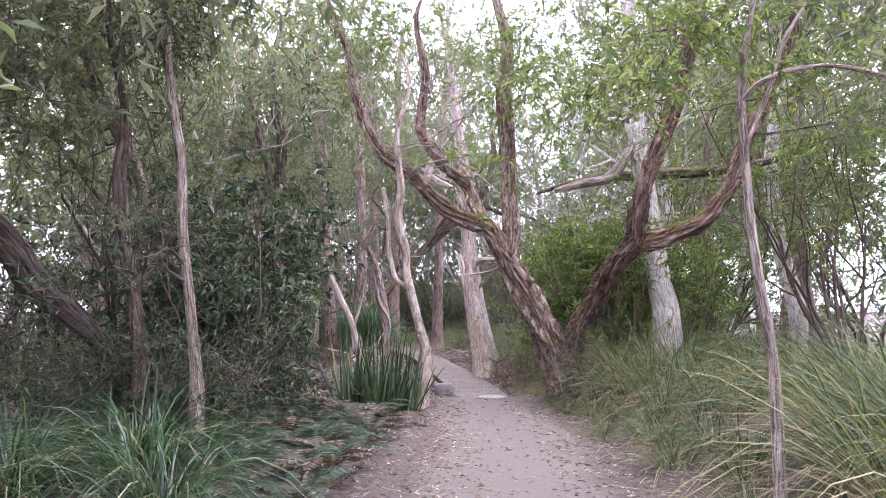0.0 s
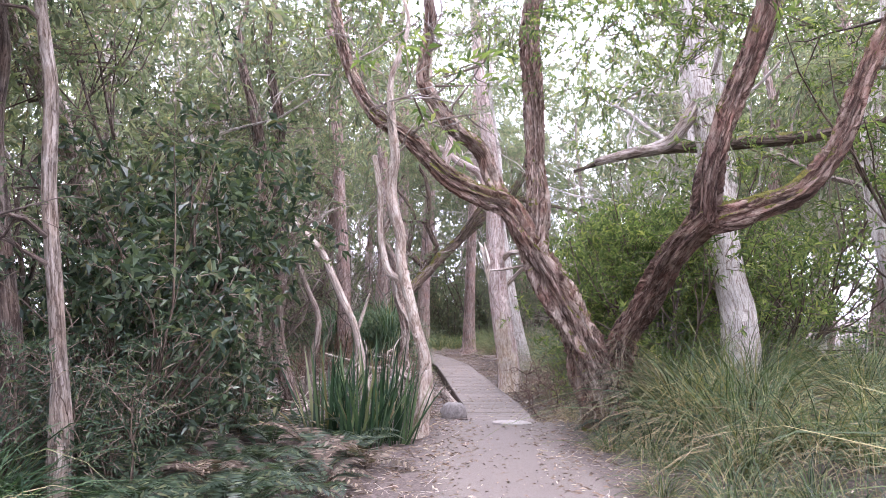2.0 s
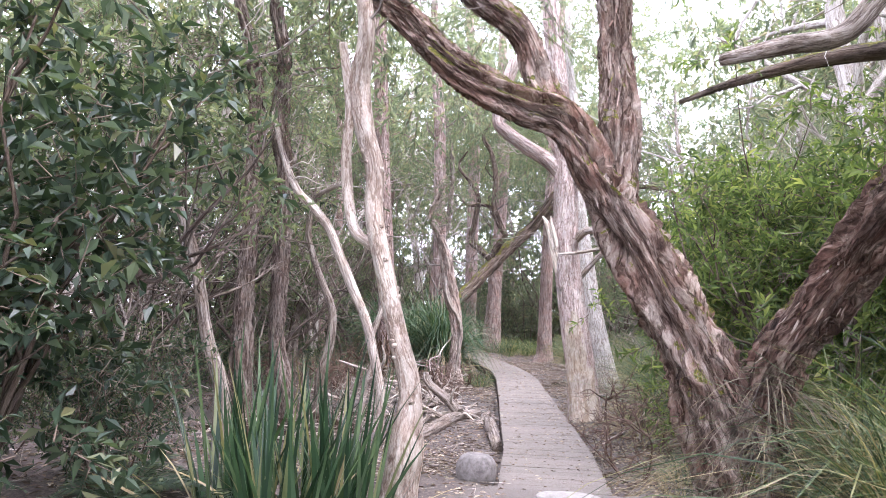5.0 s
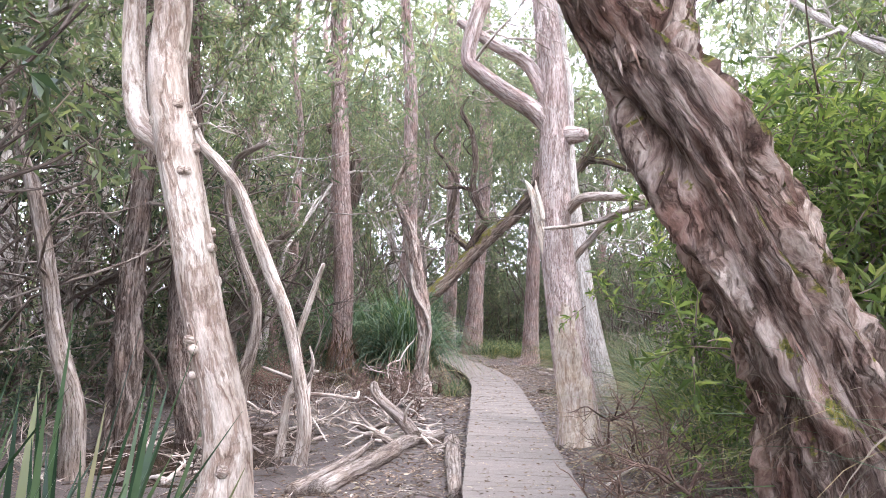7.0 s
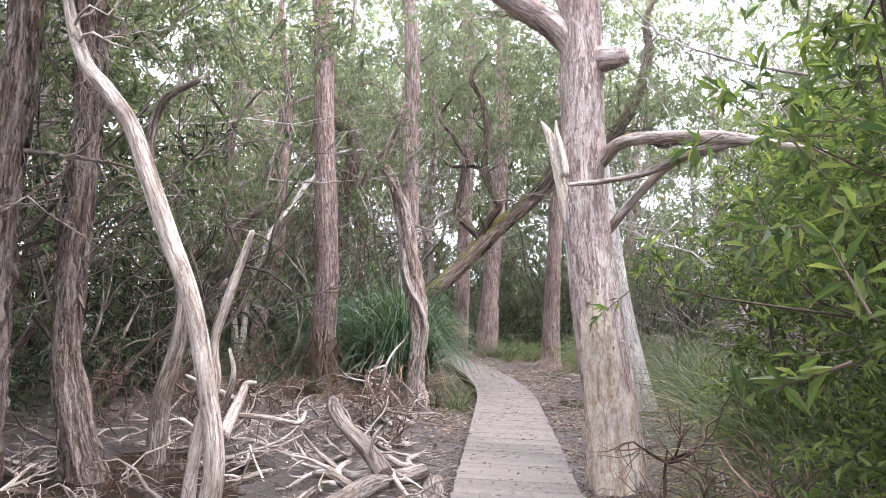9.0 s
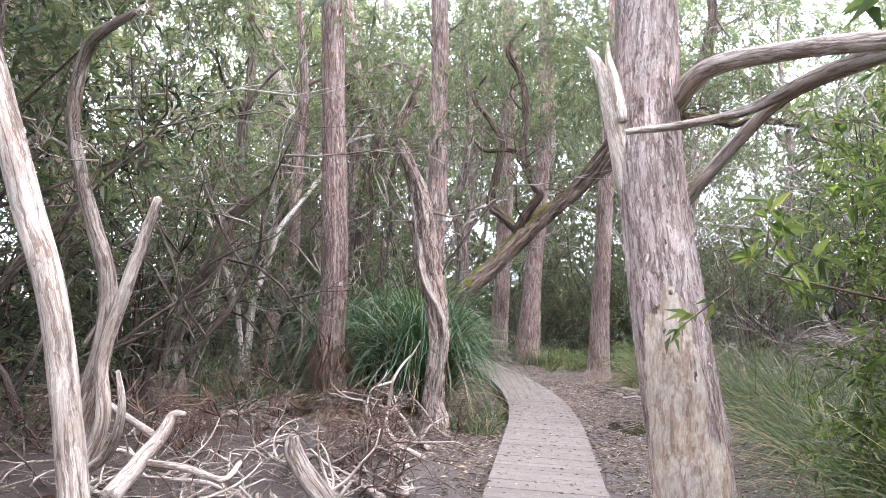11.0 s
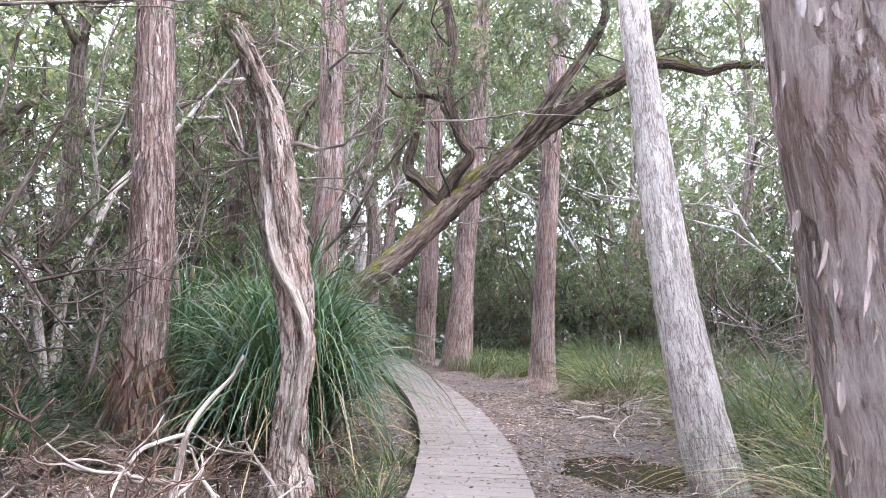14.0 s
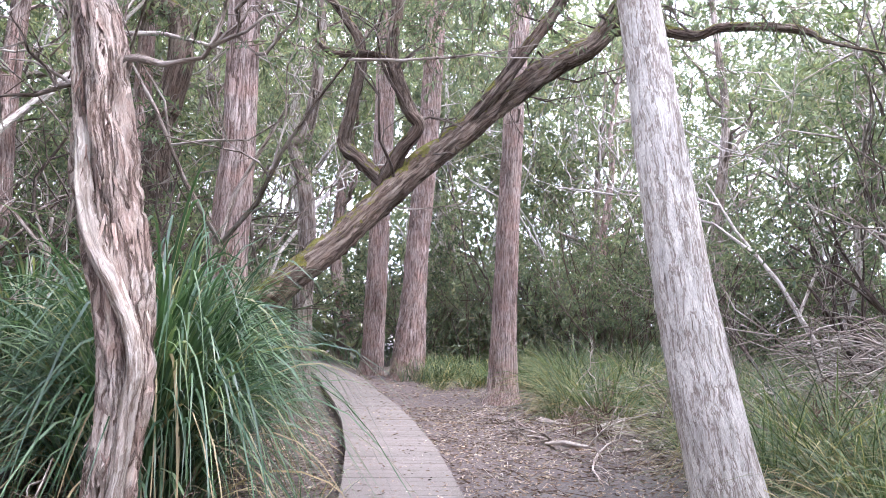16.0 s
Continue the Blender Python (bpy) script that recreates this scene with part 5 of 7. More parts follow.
def frond(g, length, width, mat_name, pairs=20):
    """One fern frond along +x, arching down: its stalk and its leaflets."""
    u = np.linspace(0.12, 1, pairs)
    spine = lambda t: np.stack([t * length * 0.9, 0 * t, length * (0.75 * t - 0.75 * t ** 2.2)], -1)
    p, q = spine(u), spine(np.minimum(u + 0.02, 1.02))
    along = norm(q - p)
    size = width * np.sin(np.clip(u * 1.05, 0, 1) * math.pi * 0.93 + 0.16) ** 0.8
    vs, fs, o = [], [], 0
    for side in (-1, 1):
        w = norm(np.array([0, side, 0]) + along * 0.35 + UP * -0.15 + g.normal(size=(pairs, 3)) * 0.06)
        a, tip = p, p + w * size[:, None]
        m1, m2 = p + w * size[:, None] * 0.35 + along * 0.022 * length, p + w * size[:, None] * 0.35 - along * 0.022 * length
        v = np.stack([a, m1, tip, m2], 1).reshape(-1, 3)
        k = o + np.arange(pairs)[:, None] * 4
        fs.append(np.vstack([k + np.array([[0, 1, 2]]), k + np.array([[0, 2, 3]])]))
        vs.append(v)
        o += len(v)
    t = np.linspace(0, 1, 8)
    stalk = tube([(*s, 0.006 * (1 - 0.7 * k)) for s, k in zip(spine(t), t)], sides=4, step=0.1, rough=0, furrow=0, cap=False)
    return np.vstack(vs), np.vstack(fs), stalk


def fern_proto(seed, n, length, mat, name="fern", label="green bracken fern with arching fronds", group="ferns"):
    g = np.random.default_rng(seed)
    ob = thing(name, 0, 0, 0, label, "fern", group)
    for k in range(n):
        v, f, st = frond(g, length * g.uniform(0.7, 1.15), 0.2 * length, mat, 20)
        th = 2 * math.pi * k / n + g.uniform(-0.4, 0.4)
        m = np.array((Matrix.Rotation(th, 3, "Z") @ Matrix.Rotation(g.uniform(-0.5, 0.15), 3, "Y")))
        stalk = part("frond", mesh_of("frond", st[0] @ m.T, st[1]), mat, ob)
        tagged(part("fern_blade", mesh_of("fern_blade", v @ m.T, f, smooth=False), mat, stalk), kind="stuff")
    return ob


def scatter(proto, spots, g, lo=0.8, hi=1.25, dz=0.0):
    """Places a thing and its copies on the ground at the spots."""
    for k, (x, y) in enumerate(spots):
        m = pose(x, y, gz(x, y) + dz, g.uniform(-4, 4), g.uniform(-4, 4), g.uniform(0, 360)) @ Matrix.Scale(g.uniform(lo, hi), 4)
        if k == 0:
            proto.matrix_basis = m
        else:
            c = copy_thing(proto, Matrix.Identity(4))
            c.matrix_basis = m


def spots_in(n, x0, x1, y0, y1, g, keep=None, gap=0.5):
    out = []
    tries = 0
    while len(out) < n and tries < n * 60:
        tries += 1
        x, y = g.uniform(x0, x1), g.uniform(y0, y1)
        if keep and not keep(x, y):
            continue
        if all((x - a) ** 2 + (y - b) ** 2 > gap * gap for a, b in out):
            out.append((x, y))
    return out


def clear_of_walk(left, right):
    """Keeps spots off the walk: at least that far to its left or right."""
    def keep(x, y):
        m = float(path_x(y)) if y < 12.5 else float(walk_x(y))
        l, r = left(y), right(y)
        return x < m - l or x > m + r
    return keep


wide_keep = clear_of_walk(lambda y: np.interp(y, [0, 12, 14, 21, 24, 34], [4.6, 4.6, 7.0, 6.2, 4.2, 3.5]), lambda y: np.interp(y, [0, 12, 15, 22, 30, 38], [6.0, 5.0, 4.2, 6.5, 7.5, 4.0]))
G = np.random.default_rng(42)
G2 = np.random.default_rng(43)

# ---- forest behind ----
gums = [gum_proto(11, 11, whitebark, leaf_grey), gum_proto(12, 13, stringybark, leaf_grey, clumps=18), gum_proto(13, 9, greybark, leaf_fine, (0.16, 0.042), label="slender grey gum tree with olive leaves"), gum_proto(14, 12, whitebark, leaf_grey, clumps=12, low=0.6)]
spots = spots_in(21, -18, -5, 3, 40, G, wide_keep, 1.8) + spots_in(14, 7, 24, 4, 44, G, wide_keep, 2.2) + spots_in(18, -20, 18, 40, 56, G, None, 2.6)
for k, p in enumerate(gums):
    scatter(p, [q for q in spots[k::4] if q[0] > 0 or q[1] > 6 or q[0] < -8], G, 0.8, 1.2)

spreading = [gum_proto(15, 15, whitebark, leaf_grey, (0.24, 0.06), 24, 4.2, "pale spreading gum with forked bare limbs", 0.22), gum_proto(16, 13, greybark, leaf_grey, (0.24, 0.06), 21, 3.8, "grey spreading gum with crooked forked limbs", 0.25)]
spots = [(6.9, 20.5), (9.5, 17.0), (8.2, 24.5), (5.8, 37.5), (9.5, 33.0), (2.6, 42.5), (12.0, 26.0), (10.5, 40.0), (-1.5, 46.0), (-8.5, 27.0), (-10.5, 21.0), (-8.0, 34.5), (-7.5, 40.5), (9.0, 11.5), (11.5, 7.5), (5.5, 46.0)]
for k, p in enumerate(spreading):
    scatter(p, spots[k::2], G2, 0.85, 1.15)

teas = [teatree_proto(21, 5.0, leaf_fine), teatree_proto(22, 4.2, leaf_dark, (0.12, 0.034)), teatree_proto(23, 6.0, leaf_fine), teatree_proto(24, 3.4, leaf_grey, (0.12, 0.032))]
spots = spots_in(20, -12, -3.5, 2, 38, G, wide_keep, 1.4) + spots_in(9, 6, 14, 16, 40, G, wide_keep, 2.0) + spots_in(15, -12, 9, 39, 45, G, None, 1.5)
spots += [(-5.4, 4.8), (-7.9, 8.2), (-6.4, 5.8)]
for k, p in enumerate(teas):
    scatter(p, spots[k::4], G, 0.75, 1.15)

bare = [bare_proto(31, 4.0, greybark), bare_proto(32, 3.2, deadwood), bare_proto(33, 5.0, darkbark)]
spots = spots_in(14, -10, -3, 13.5, 30, G, clear_of_walk(lambda y: np.interp(y, [0, 12, 14, 21, 24], [4, 4, 5.2, 5.2, 3.5]), lambda y: 99), 1.2) + spots_in(8, 4, 12, 18, 36, G, wide_keep, 1.5) + spots_in(16, -11, -5.4, 12.5, 27, G2, None, 0.9)
for k, p in enumerate(bare):
    scatter(p, spots[k::3], G, 0.8, 1.2)

heap = bare_proto(35, 1.3, bark_material("brown_twig", (0.04, 0.025, 0.02), (0.11, 0.072, 0.056), (0.22, 0.155, 0.125), (0.14, 0.08, 0.055), 40, 0.2), "twig_heap", "low tangled heap of brown dead twigs", "twig heaps", 6, 2)
scatter(heap, spots_in(18, -5.4, -1.4, 18.6, 22.4, G, None, 0.5) + spots_in(8, 1.3, 3.2, 13.2, 17.2, G, None, 0.5) + spots_in(8, 3.0, 5.5, 22.5, 27, G, None, 0.6) + spots_in(7, 0.5, 3.2, 28, 30.8, G, None, 0.5), G, 0.5, 1.0, -0.15)
tallbare = bare_proto(34, 6.5, greybark, "dead_tree", "tall leafless grey tree with fine dead twigs", "dead trees", 3, 3)
scatter(tallbare, [(-4.6, 25.5), (-6.4, 22.0), (-7.2, 18.5), (-5.6, 28.5), (-5.2, 31.5), (3.5, 37), (6.5, 27)], G, 0.8, 1.1)
pale_bare = bare_proto(36, 8.5, whitebark, "dead_tree", "tall pale crooked tree with bare forked limbs", "dead trees", 3, 3)
scatter(pale_bare, [(5.4, 31.5), (7.6, 27.5), (4.4, 38.5), (8.6, 36.0), (10.5, 30.5), (6.0, 22.8), (-6.8, 25.0), (-8.6, 19.5), (-7.6, 15.2), (-6.2, 33.5), (1.6, 40.5), (-9.6, 30.0)], G2, 0.85, 1.25)


# ---- woods far behind ----
def far_woods():
    g = np.random.default_rng(77)
    c = []
    for n, x0, x1, y0, y1, h in ((520, -30, 24, 46, 62, 17), (230, -18, 15, 43, 52, 5), (70, -14, 12, 39.5, 43, 1.6), (240, -22, -11, -6, 44, 11), (210, 12, 23, -6, 44, 12), (60, -20, 20, -14, -8, 9)):
        z = h * g.uniform(0, 1, n) ** 0.85
        c.append(np.stack([g.uniform(x0, x1, n), g.uniform(y0, y1, n), z + 0.2], -1))
    c = np.vstack(c)
    for n, x0, x1, y0, y1, z0, z1 in ((110, -16, 3, 42, 50, 6, 14), (520, -6, 30, 44, 60, 7, 24), (380, 13, 26, 12, 46, 6, 19), (320, -26, -6, 46, 60, 9, 24), (300, -26, -13, 14, 46, 5, 17), (120, 13, 24, -2, 14, 6, 15)):
        c = np.vstack([c, np.stack([g.uniform(x0, x1, n), g.uniform(y0, y1, n), g.uniform(z0, z1, n)], -1)])
    lv, lf, tv, tf = clump_sprays(c, 1.5, 8, 12, (0.42, 0.115), g, length=1.1, droop=0.3, rise=0.2)
    tagged(part("far_foliage", mesh_of("far_foliage", lv, lf, smooth=False), leaf_grey), "dense grey-green foliage of the woods beyond", "foliage", kind="stuff")
    tagged(part("far_twigs", mesh_of("far_twigs", tv, tf), twigbark), "fine branches of the woods beyond", "branches", kind="stuff")


far_woods()


def canopy():
    """The leafy tops of the taller trees around, above the undergrowth."""
    g = np.random.default_rng(78)
    c = []
    for n, x0, x1, y0, y1, z0, z1 in ((130, 7.5, 13.5, 12, 38, 4.5, 10.5), (110, -9, 2.5, 30, 41, 7.5, 13.5), (80, -11, -6.5, 18, 34, 4.5, 9.5), (70, -9.5, -5.5, 4, 16, 4, 8.5), (50, 6.5, 11, 3, 12, 4.5, 8.5)):
        c.append(np.stack([g.uniform(x0, x1, n), g.uniform(y0, y1, n), g.uniform(z0, z1, n)], -1))
    # overhead clumps: partly seen foliage, thickened to shade the left start and mud
    for n, x0, x1, y0, y1, z0, z1 in ((240, -8, -1.4, -1.0, 9.5, 5.2, 8.5), (100, -7, -1.8, 12.5, 22, 6.2, 9.5), (40, 2.5, 6.5, 0, 9, 5.5, 8.5)):
        c.append(np.stack([g.uniform(x0, x1, n), g.uniform(y0, y1, n), g.uniform(z0, z1, n)], -1))
    lv, lf, tv, tf = clump_sprays(np.vstack(c), 0.95, 9, 11, (0.22, 0.06), g, length=0.8, droop=0.4, rise=0.15)
    tagged(part("canopy_foliage", mesh_of("canopy_foliage", lv, lf, smooth=False), leaf_grey), "light grey-green leaves of the tree canopy", "foliage", kind="stuff")
    tagged(part("canopy_twigs", mesh_of("canopy_twigs", tv, tf), twigbark), "thin twigs of the tree canopy", "branches", kind="stuff")


canopy()


def undergrowth():
    """Low leafy growth that covers the floor of the woods away from the walk."""
    g = np.random.default_rng(79)
    for mat, seed_shift, leaf in ((leaf_dark, 0.0, (0.13, 0.032)), (leaf_fine, 0.4, (0.12, 0.028))):
        c = []
        for n, x0, x1, y0, y1, h in ((170, -11, -5.6, 12.5, 20, 1.3), (260, -12, -5.4, 20, 38, 1.7), (130, -19, -11, 3, 40, 2.4), (120, 6.5, 13, 16, 40, 2.0), (110, -5, 8, 36, 44, 1.5), (50, -9, -5, 2, 12.5, 1.5)):
            x, y = g.uniform(x0, x1, n), g.uniform(y0, y1, n)
            k = np.abs(x - walk_x(y)) > 1.8
            c.append(np.stack([x, y, ground_z(x, y) + h * g.uniform(0.05, 1, n) ** 1.4], -1)[k])
        lv, lf, tv, tf = clump_sprays(np.vstack(c), 0.6, 6, 9, leaf, g, length=0.5, droop=0.15, rise=0.35)
        tagged(part("undergrowth", mesh_of("undergrowth", lv, lf, smooth=False), mat), "low dense green undergrowth between the trees", "undergrowth", kind="stuff")
        tagged(part("undergrowth_twigs", mesh_of("undergrowth_twigs", tv, tf), twigbark), "thin twigs of low undergrowth", "branches", kind="stuff")


undergrowth()

# ---- shrubs ----
big_bush = shrub_proto(41, 4.3, leaf_dark, (0.17, 0.075), "broadleaf_shrub", "tall dark-green broad-leaved shrub beside the path", "broad-leaved shrubs", stems=9, per=8, count=6, radius=0.42, droop=0.2, skirt=44, girth=0.3, side=(0.18, 0.34), lean=0.22)
scatter(big_bush, [(-3.2, 10.25)], G2, 0.9, 0.95)
bush_b = shrub_proto(47, 3.1, leaf_dark, (0.16, 0.07), "broadleaf_shrub", "dark-green broad-leaved shrub with thin dark stems", "broad-leaved shrubs", stems=7, per=7, count=6, radius=0.36, droop=0.2, skirt=14, girth=0.3)
scatter(bush_b, [(-3.1, 9.0), (-3.9, 9.6)], G2, 0.7, 0.85)
low_bush = shrub_proto(42, 1.6, leaf_dark, (0.1, 0.03), "understory_shrub", "low dark-green leafy shrub under trees", "understory shrubs", stems=6, per=8, count=6, radius=0.3, skirt=14, girth=0.45)
scatter(low_bush, spots_in(13, -5.2, -2.3, 7.6, 12.8, G, None, 0.6) + spots_in(12, -10, -4.5, 20.5, 34, G, None, 1.0), G, 0.4, 0.8)
bright = shrub_proto(43, 3.4, leaf_bright, (0.13, 0.032), "bright_shrub", "bright-green lance-leaved shrub beside the boardwalk", "bright shrubs", stems=8, per=13, count=7, radius=0.4, droop=0.1, skirt=30, girth=0.3)
slender = shrub_proto(46, 5.4, leaf_bright, (0.12, 0.03), "bright_sapling", "slender bright-green leafy sapling beside the boardwalk", "bright saplings", stems=4, per=13, count=7, radius=0.42, droop=0.12, skirt=50, girth=0.15, stem_mat=greybark, side=(0.12, 0.24), lean=0.12)
scatter(slender, [(2.95, 15.5), (3.6, 16.7), (3.0, 19.5), (3.7, 18.1), (3.5, 14.2), (4.2, 15.3)], G, 0.85, 1.0)
scatter(bright, [(4.0, 16.1), (4.9, 17.6), (3.9, 14.3), (5.6, 15.2), (5.8, 20.2), (6.2, 18.5), (6.2, 21.8)], G, 0.85, 1.15)
bright2 = shrub_proto(44, 4.4, leaf_bright, (0.11, 0.03), "bright_shrub", "tall light-green shrub behind the paperbark", "bright shrubs", stems=7, per=12, count=8, radius=0.45)
scatter(bright2, [(4.6, 18.6), (7.6, 12.2), (8.6, 8.6), (7.0, 6.4), (6.5, 16.5), (7.5, 20.5), (7.5, 25.0), (8.5, 30.0)], G, 0.85, 1.2)
mid_bush = shrub_proto(45, 3.0, leaf_fine, (0.12, 0.034), "olive_shrub", "olive-green shrub with fine leaves", "olive shrubs", stems=6, per=7, count=8, radius=0.45, skirt=14, girth=0.35)
scatter(mid_bush, spots_in(10, -10, -5.2, 19, 36, G, wide_keep, 1.3) + spots_in(12, 1.5, 10, 34, 41, G, None, 1.2) + spots_in(10, -4, 3, 38.5, 43, G, lambda x, y: x > float(walk_x(y)) + 1.5, 1.1) + spots_in(6, -12, -6.5, 36, 42, G, lambda x, y: x < float(walk_x(y)) - 1.5, 1.2), G, 0.8, 1.3)

# ---- crowns of the trees by the walk ----
def top_crown(ob, centres, leaf_mat, leaf, seed, radius=0.65, count=20, per=15, **kw):
    o = np.array(ob.matrix_basis.translation)
    crown(ob, np.array(centres, float) - o, radius, count, per, leaf, np.random.default_rng(seed), leaf_mat, twigbark, **kw)


def around(g, n, c, r):
    return [np.array(c) + g.normal(size=3) * np.array(r) for _ in range(n)]


top_crown(paper, around(G, 34, (3.8, 10.4, 5.5), (1.5, 1.1, 0.8)) + around(G, 16, (-0.6, 12.2, 7.0), (1.2, 0.6, 0.7)), leaf_bright, (0.1, 0.024), 61, length=0.5, droop=0.25)
top_crown(thin_r, around(G, 30, (2.7, 5.3, 4.0), (0.9, 0.8, 0.35)), leaf_bright, (0.09, 0.026), 62, 0.35, 10, 12, length=0.35)
top_crown(arch, around(G, 46, (-0.8, 28.3, 7.2), (2.2, 1.0, 1.1)) + around(G, 12, (2.6, 29, 7.2), (1.2, 0.8, 0.6)), leaf_fine, (0.13, 0.018), 63, length=0.6, droop=0.5)
top_crown(twist, around(G, 14, (-2.2, 21.9, 4.3), (0.55, 0.5, 0.5)), leaf_fine, (0.06, 0.018), 64, 0.35, 12, 14, length=0.3)
top_crown(snag, around(G, 14, (0.4, 17.2, 9.2), (1.6, 1.3, 0.9)), leaf_grey, (0.14, 0.026), 65, length=0.6, droop=0.5)
top_crown(t2, around(G, 10, (-4.4, 17.0, 6.0), (1.0, 0.9, 0.7)), leaf_fine, (0.07, 0.018), 66, length=0.4)
top_crown(t1, around(G, 10, (-5.6, 16.4, 5.4), (1.0, 0.9, 0.8)), leaf_dark, (0.07, 0.018), 67, length=0.4)
top_crown(white, around(G, 26, (4.8, 14.0, 7.8), (2.0, 1.2, 1.1)), leaf_grey, (0.13, 0.026), 68, length=0.6, droop=0.5)
top_crown(leftlog, around(G, 34, (-6.6, 9.8, 6.4), (1.2, 1.5, 0.8)), leaf_dark, (0.07, 0.018), 69, length=0.45)
top_crown(leftthin, around(G, 22, (-3.9, 7.4, 5.3), (1.0, 1.0, 0.5)), leaf_dark, (0.08, 0.022), 70, 0.4, 12, 14, length=0.4)
top_crown(crook, around(G, 7, (-5.2, 22, 3.3), (0.7, 0.5, 0.3)), leaf_fine, (0.07, 0.018), 71, 0.45, 14, 14, length=0.35)
top_crown(pink, around(G, 14, (0.4, 32, 12.5), (1.8, 1.4, 1.4)), leaf_grey, (0.14, 0.028), 72, length=0.6, droop=0.5)
top_crown(twin_a, around(G, 16, (-2.6, 35, 12.5), (2.2, 1.4, 1.6)), leaf_grey, (0.15, 0.03), 73, length=0.6, droop=0.5)

top_crown(bole, around(G, 22, (-4.6, 23, 11.5), (2.2, 1.6, 1.6)), leaf_grey, (0.15, 0.03), 74, length=0.6, droop=0.5)
top_crown(bole3, around(G, 22, (-3.4, 26, 11), (2.0, 1.6, 1.8)), leaf_grey, (0.15, 0.03), 75, length=0.6, droop=0.5)
top_crown(twin_b, around(G, 20, (-4, 36, 11), (2.4, 1.4, 2.0)), leaf_grey, (0.16, 0.034), 76, length=0.7, droop=0.5)
top_crown(fold, around(G, 16, (-3.8, 30, 8.2), (1.8, 1.0, 1.1)), leaf_fine, (0.13, 0.026), 77, length=0.6, droop=0.4)
top_crown(white2, around(G, 14, (1.2, 24, 9.6), (1.6, 1.2, 1.0)), leaf_grey, (0.14, 0.028), 78, length=0.6, droop=0.5)

top_crown(leftthin2, around(G, 16, (-4.8, 8.6, 4.8), (1.1, 1.2, 0.8)), leaf_fine, (0.08, 0.02), 79, length=0.45)
top_crown(t3, around(G, 6, (-3.7, 16, 4.9), (0.5, 0.4, 0.4)), leaf_fine, (0.07, 0.018), 80, 0.4, 12, 12, length=0.35)
top_crown(s_left2, around(G, 8, (-3.4, 17.8, 4.3), (0.7, 0.5, 0.4)), leaf_fine, (0.07, 0.018), 82, 0.4, 12, 12, length=0.35)



# ---- bare side branches of the trees by the walk ----
def side_branches(ob, path, n, length, z0, mat, seed, depth=2):
    """Crooked bare branches that leave a limb above the height z0."""
    g = np.random.default_rng(seed)
    o = np.array(ob.matrix_basis.translation)
    q = resample(path, 0.1)
    q = q[q[:, 2] > z0]
    for k in range(n):
        p = q[g.integers(0, len(q))]
        th = g.uniform(0, 2 * math.pi)
        pieces = []
        branching(p[:3] - o, (math.cos(th), math.sin(th) * 0.6, g.uniform(0.1, 0.9)), length * g.uniform(0.6, 1.2), min(p[3] * 0.3, 0.03), depth, g, pieces, [], 3, 0.38, 0.1, 6)
        v, f, b = pieces[0]
        main = part("branch", mesh_of("branch", v, f, {"bark": b}), mat, ob)
        v, f, b = merge(pieces[1:])
        tagged(part("twig", mesh_of("twig", v, f, {"bark": b}), mat, main), kind="stuff")


side_branches(paper, [(2.24, 12.10, 0.16, 0.385), (1.96, 12.00, 1.03, 0.276), (1.67, 11.90, 1.65, 0.224), (1.36, 11.80, 2.21, 0.192), (1.07, 11.80, 2.71, 0.161), (0.82, 11.70, 3.12, 0.148), (0.47, 11.60, 3.27, 0.134), (0.04, 11.50, 3.50, 0.111), (-0.35, 11.50, 3.89, 0.101), (-0.66, 11.40, 4.16, 0.095), (-1.03, 11.40, 4.40, 0.077), (-1.34, 11.40, 4.88, 0.066), (-1.56, 11.40, 5.50, 0.065), (-1.74, 11.40, 6.35, 0.050)], 6, 1.5, 3.6, greybark, 901)
side_branches(paper, [(0.76, 11.70, 3.16, 0.109), (0.59, 11.80, 3.57, 0.099), (0.44, 11.80, 3.97, 0.094), (-0.01, 11.80, 4.39, 0.086), (-0.39, 11.80, 4.96, 0.078), (-0.40, 11.80, 5.38, 0.072), (-0.32, 11.80, 6.09, 0.060)], 4, 1.3, 3.6, greybark, 902)
side_branches(paper, [(2.99, 9.95, 2.70, 0.125), (3.41, 9.80, 2.79, 0.114), (3.91, 9.70, 3.01, 0.101), (4.33, 9.70, 3.55, 0.093), (4.62, 9.70, 4.24, 0.088), (4.92, 9.70, 4.83, 0.083), (5.15, 9.70, 5.25, 0.068), (5.44, 9.70, 5.93, 0.053)], 4, 1.1, 3.2, darkbark, 903)
side_branches(paper, [(2.96, 9.95, 2.70, 0.133), (2.99, 9.80, 3.17, 0.117), (3.18, 9.70, 3.90, 0.104), (3.41, 9.60, 4.49, 0.102), (3.62, 9.60, 5.12, 0.094), (3.74, 9.50, 5.78, 0.088), (3.84, 9.50, 6.64, 0.067)], 3, 1.1, 4.0, darkbark, 904)
side_branches(knob, [(-0.39, 11.40, 0.24, 0.149), (-0.33, 11.30, 0.55, 0.108), (-0.30, 11.30, 0.88, 0.073), (-0.32, 11.30, 1.09, 0.065), (-0.44, 11.30, 1.50, 0.059), (-0.52, 11.30, 1.85, 0.058), (-0.64, 11.30, 2.34, 0.056), (-0.65, 11.30, 2.68, 0.054), (-0.75, 11.30, 3.03, 0.061), (-0.80, 11.30, 3.39, 0.066), (-0.73, 11.20, 3.76, 0.053), (-0.78, 11.20, 4.27, 0.047), (-0.80, 11.20, 4.86, 0.033)], 5, 1.0, 2.8, greybark, 905)
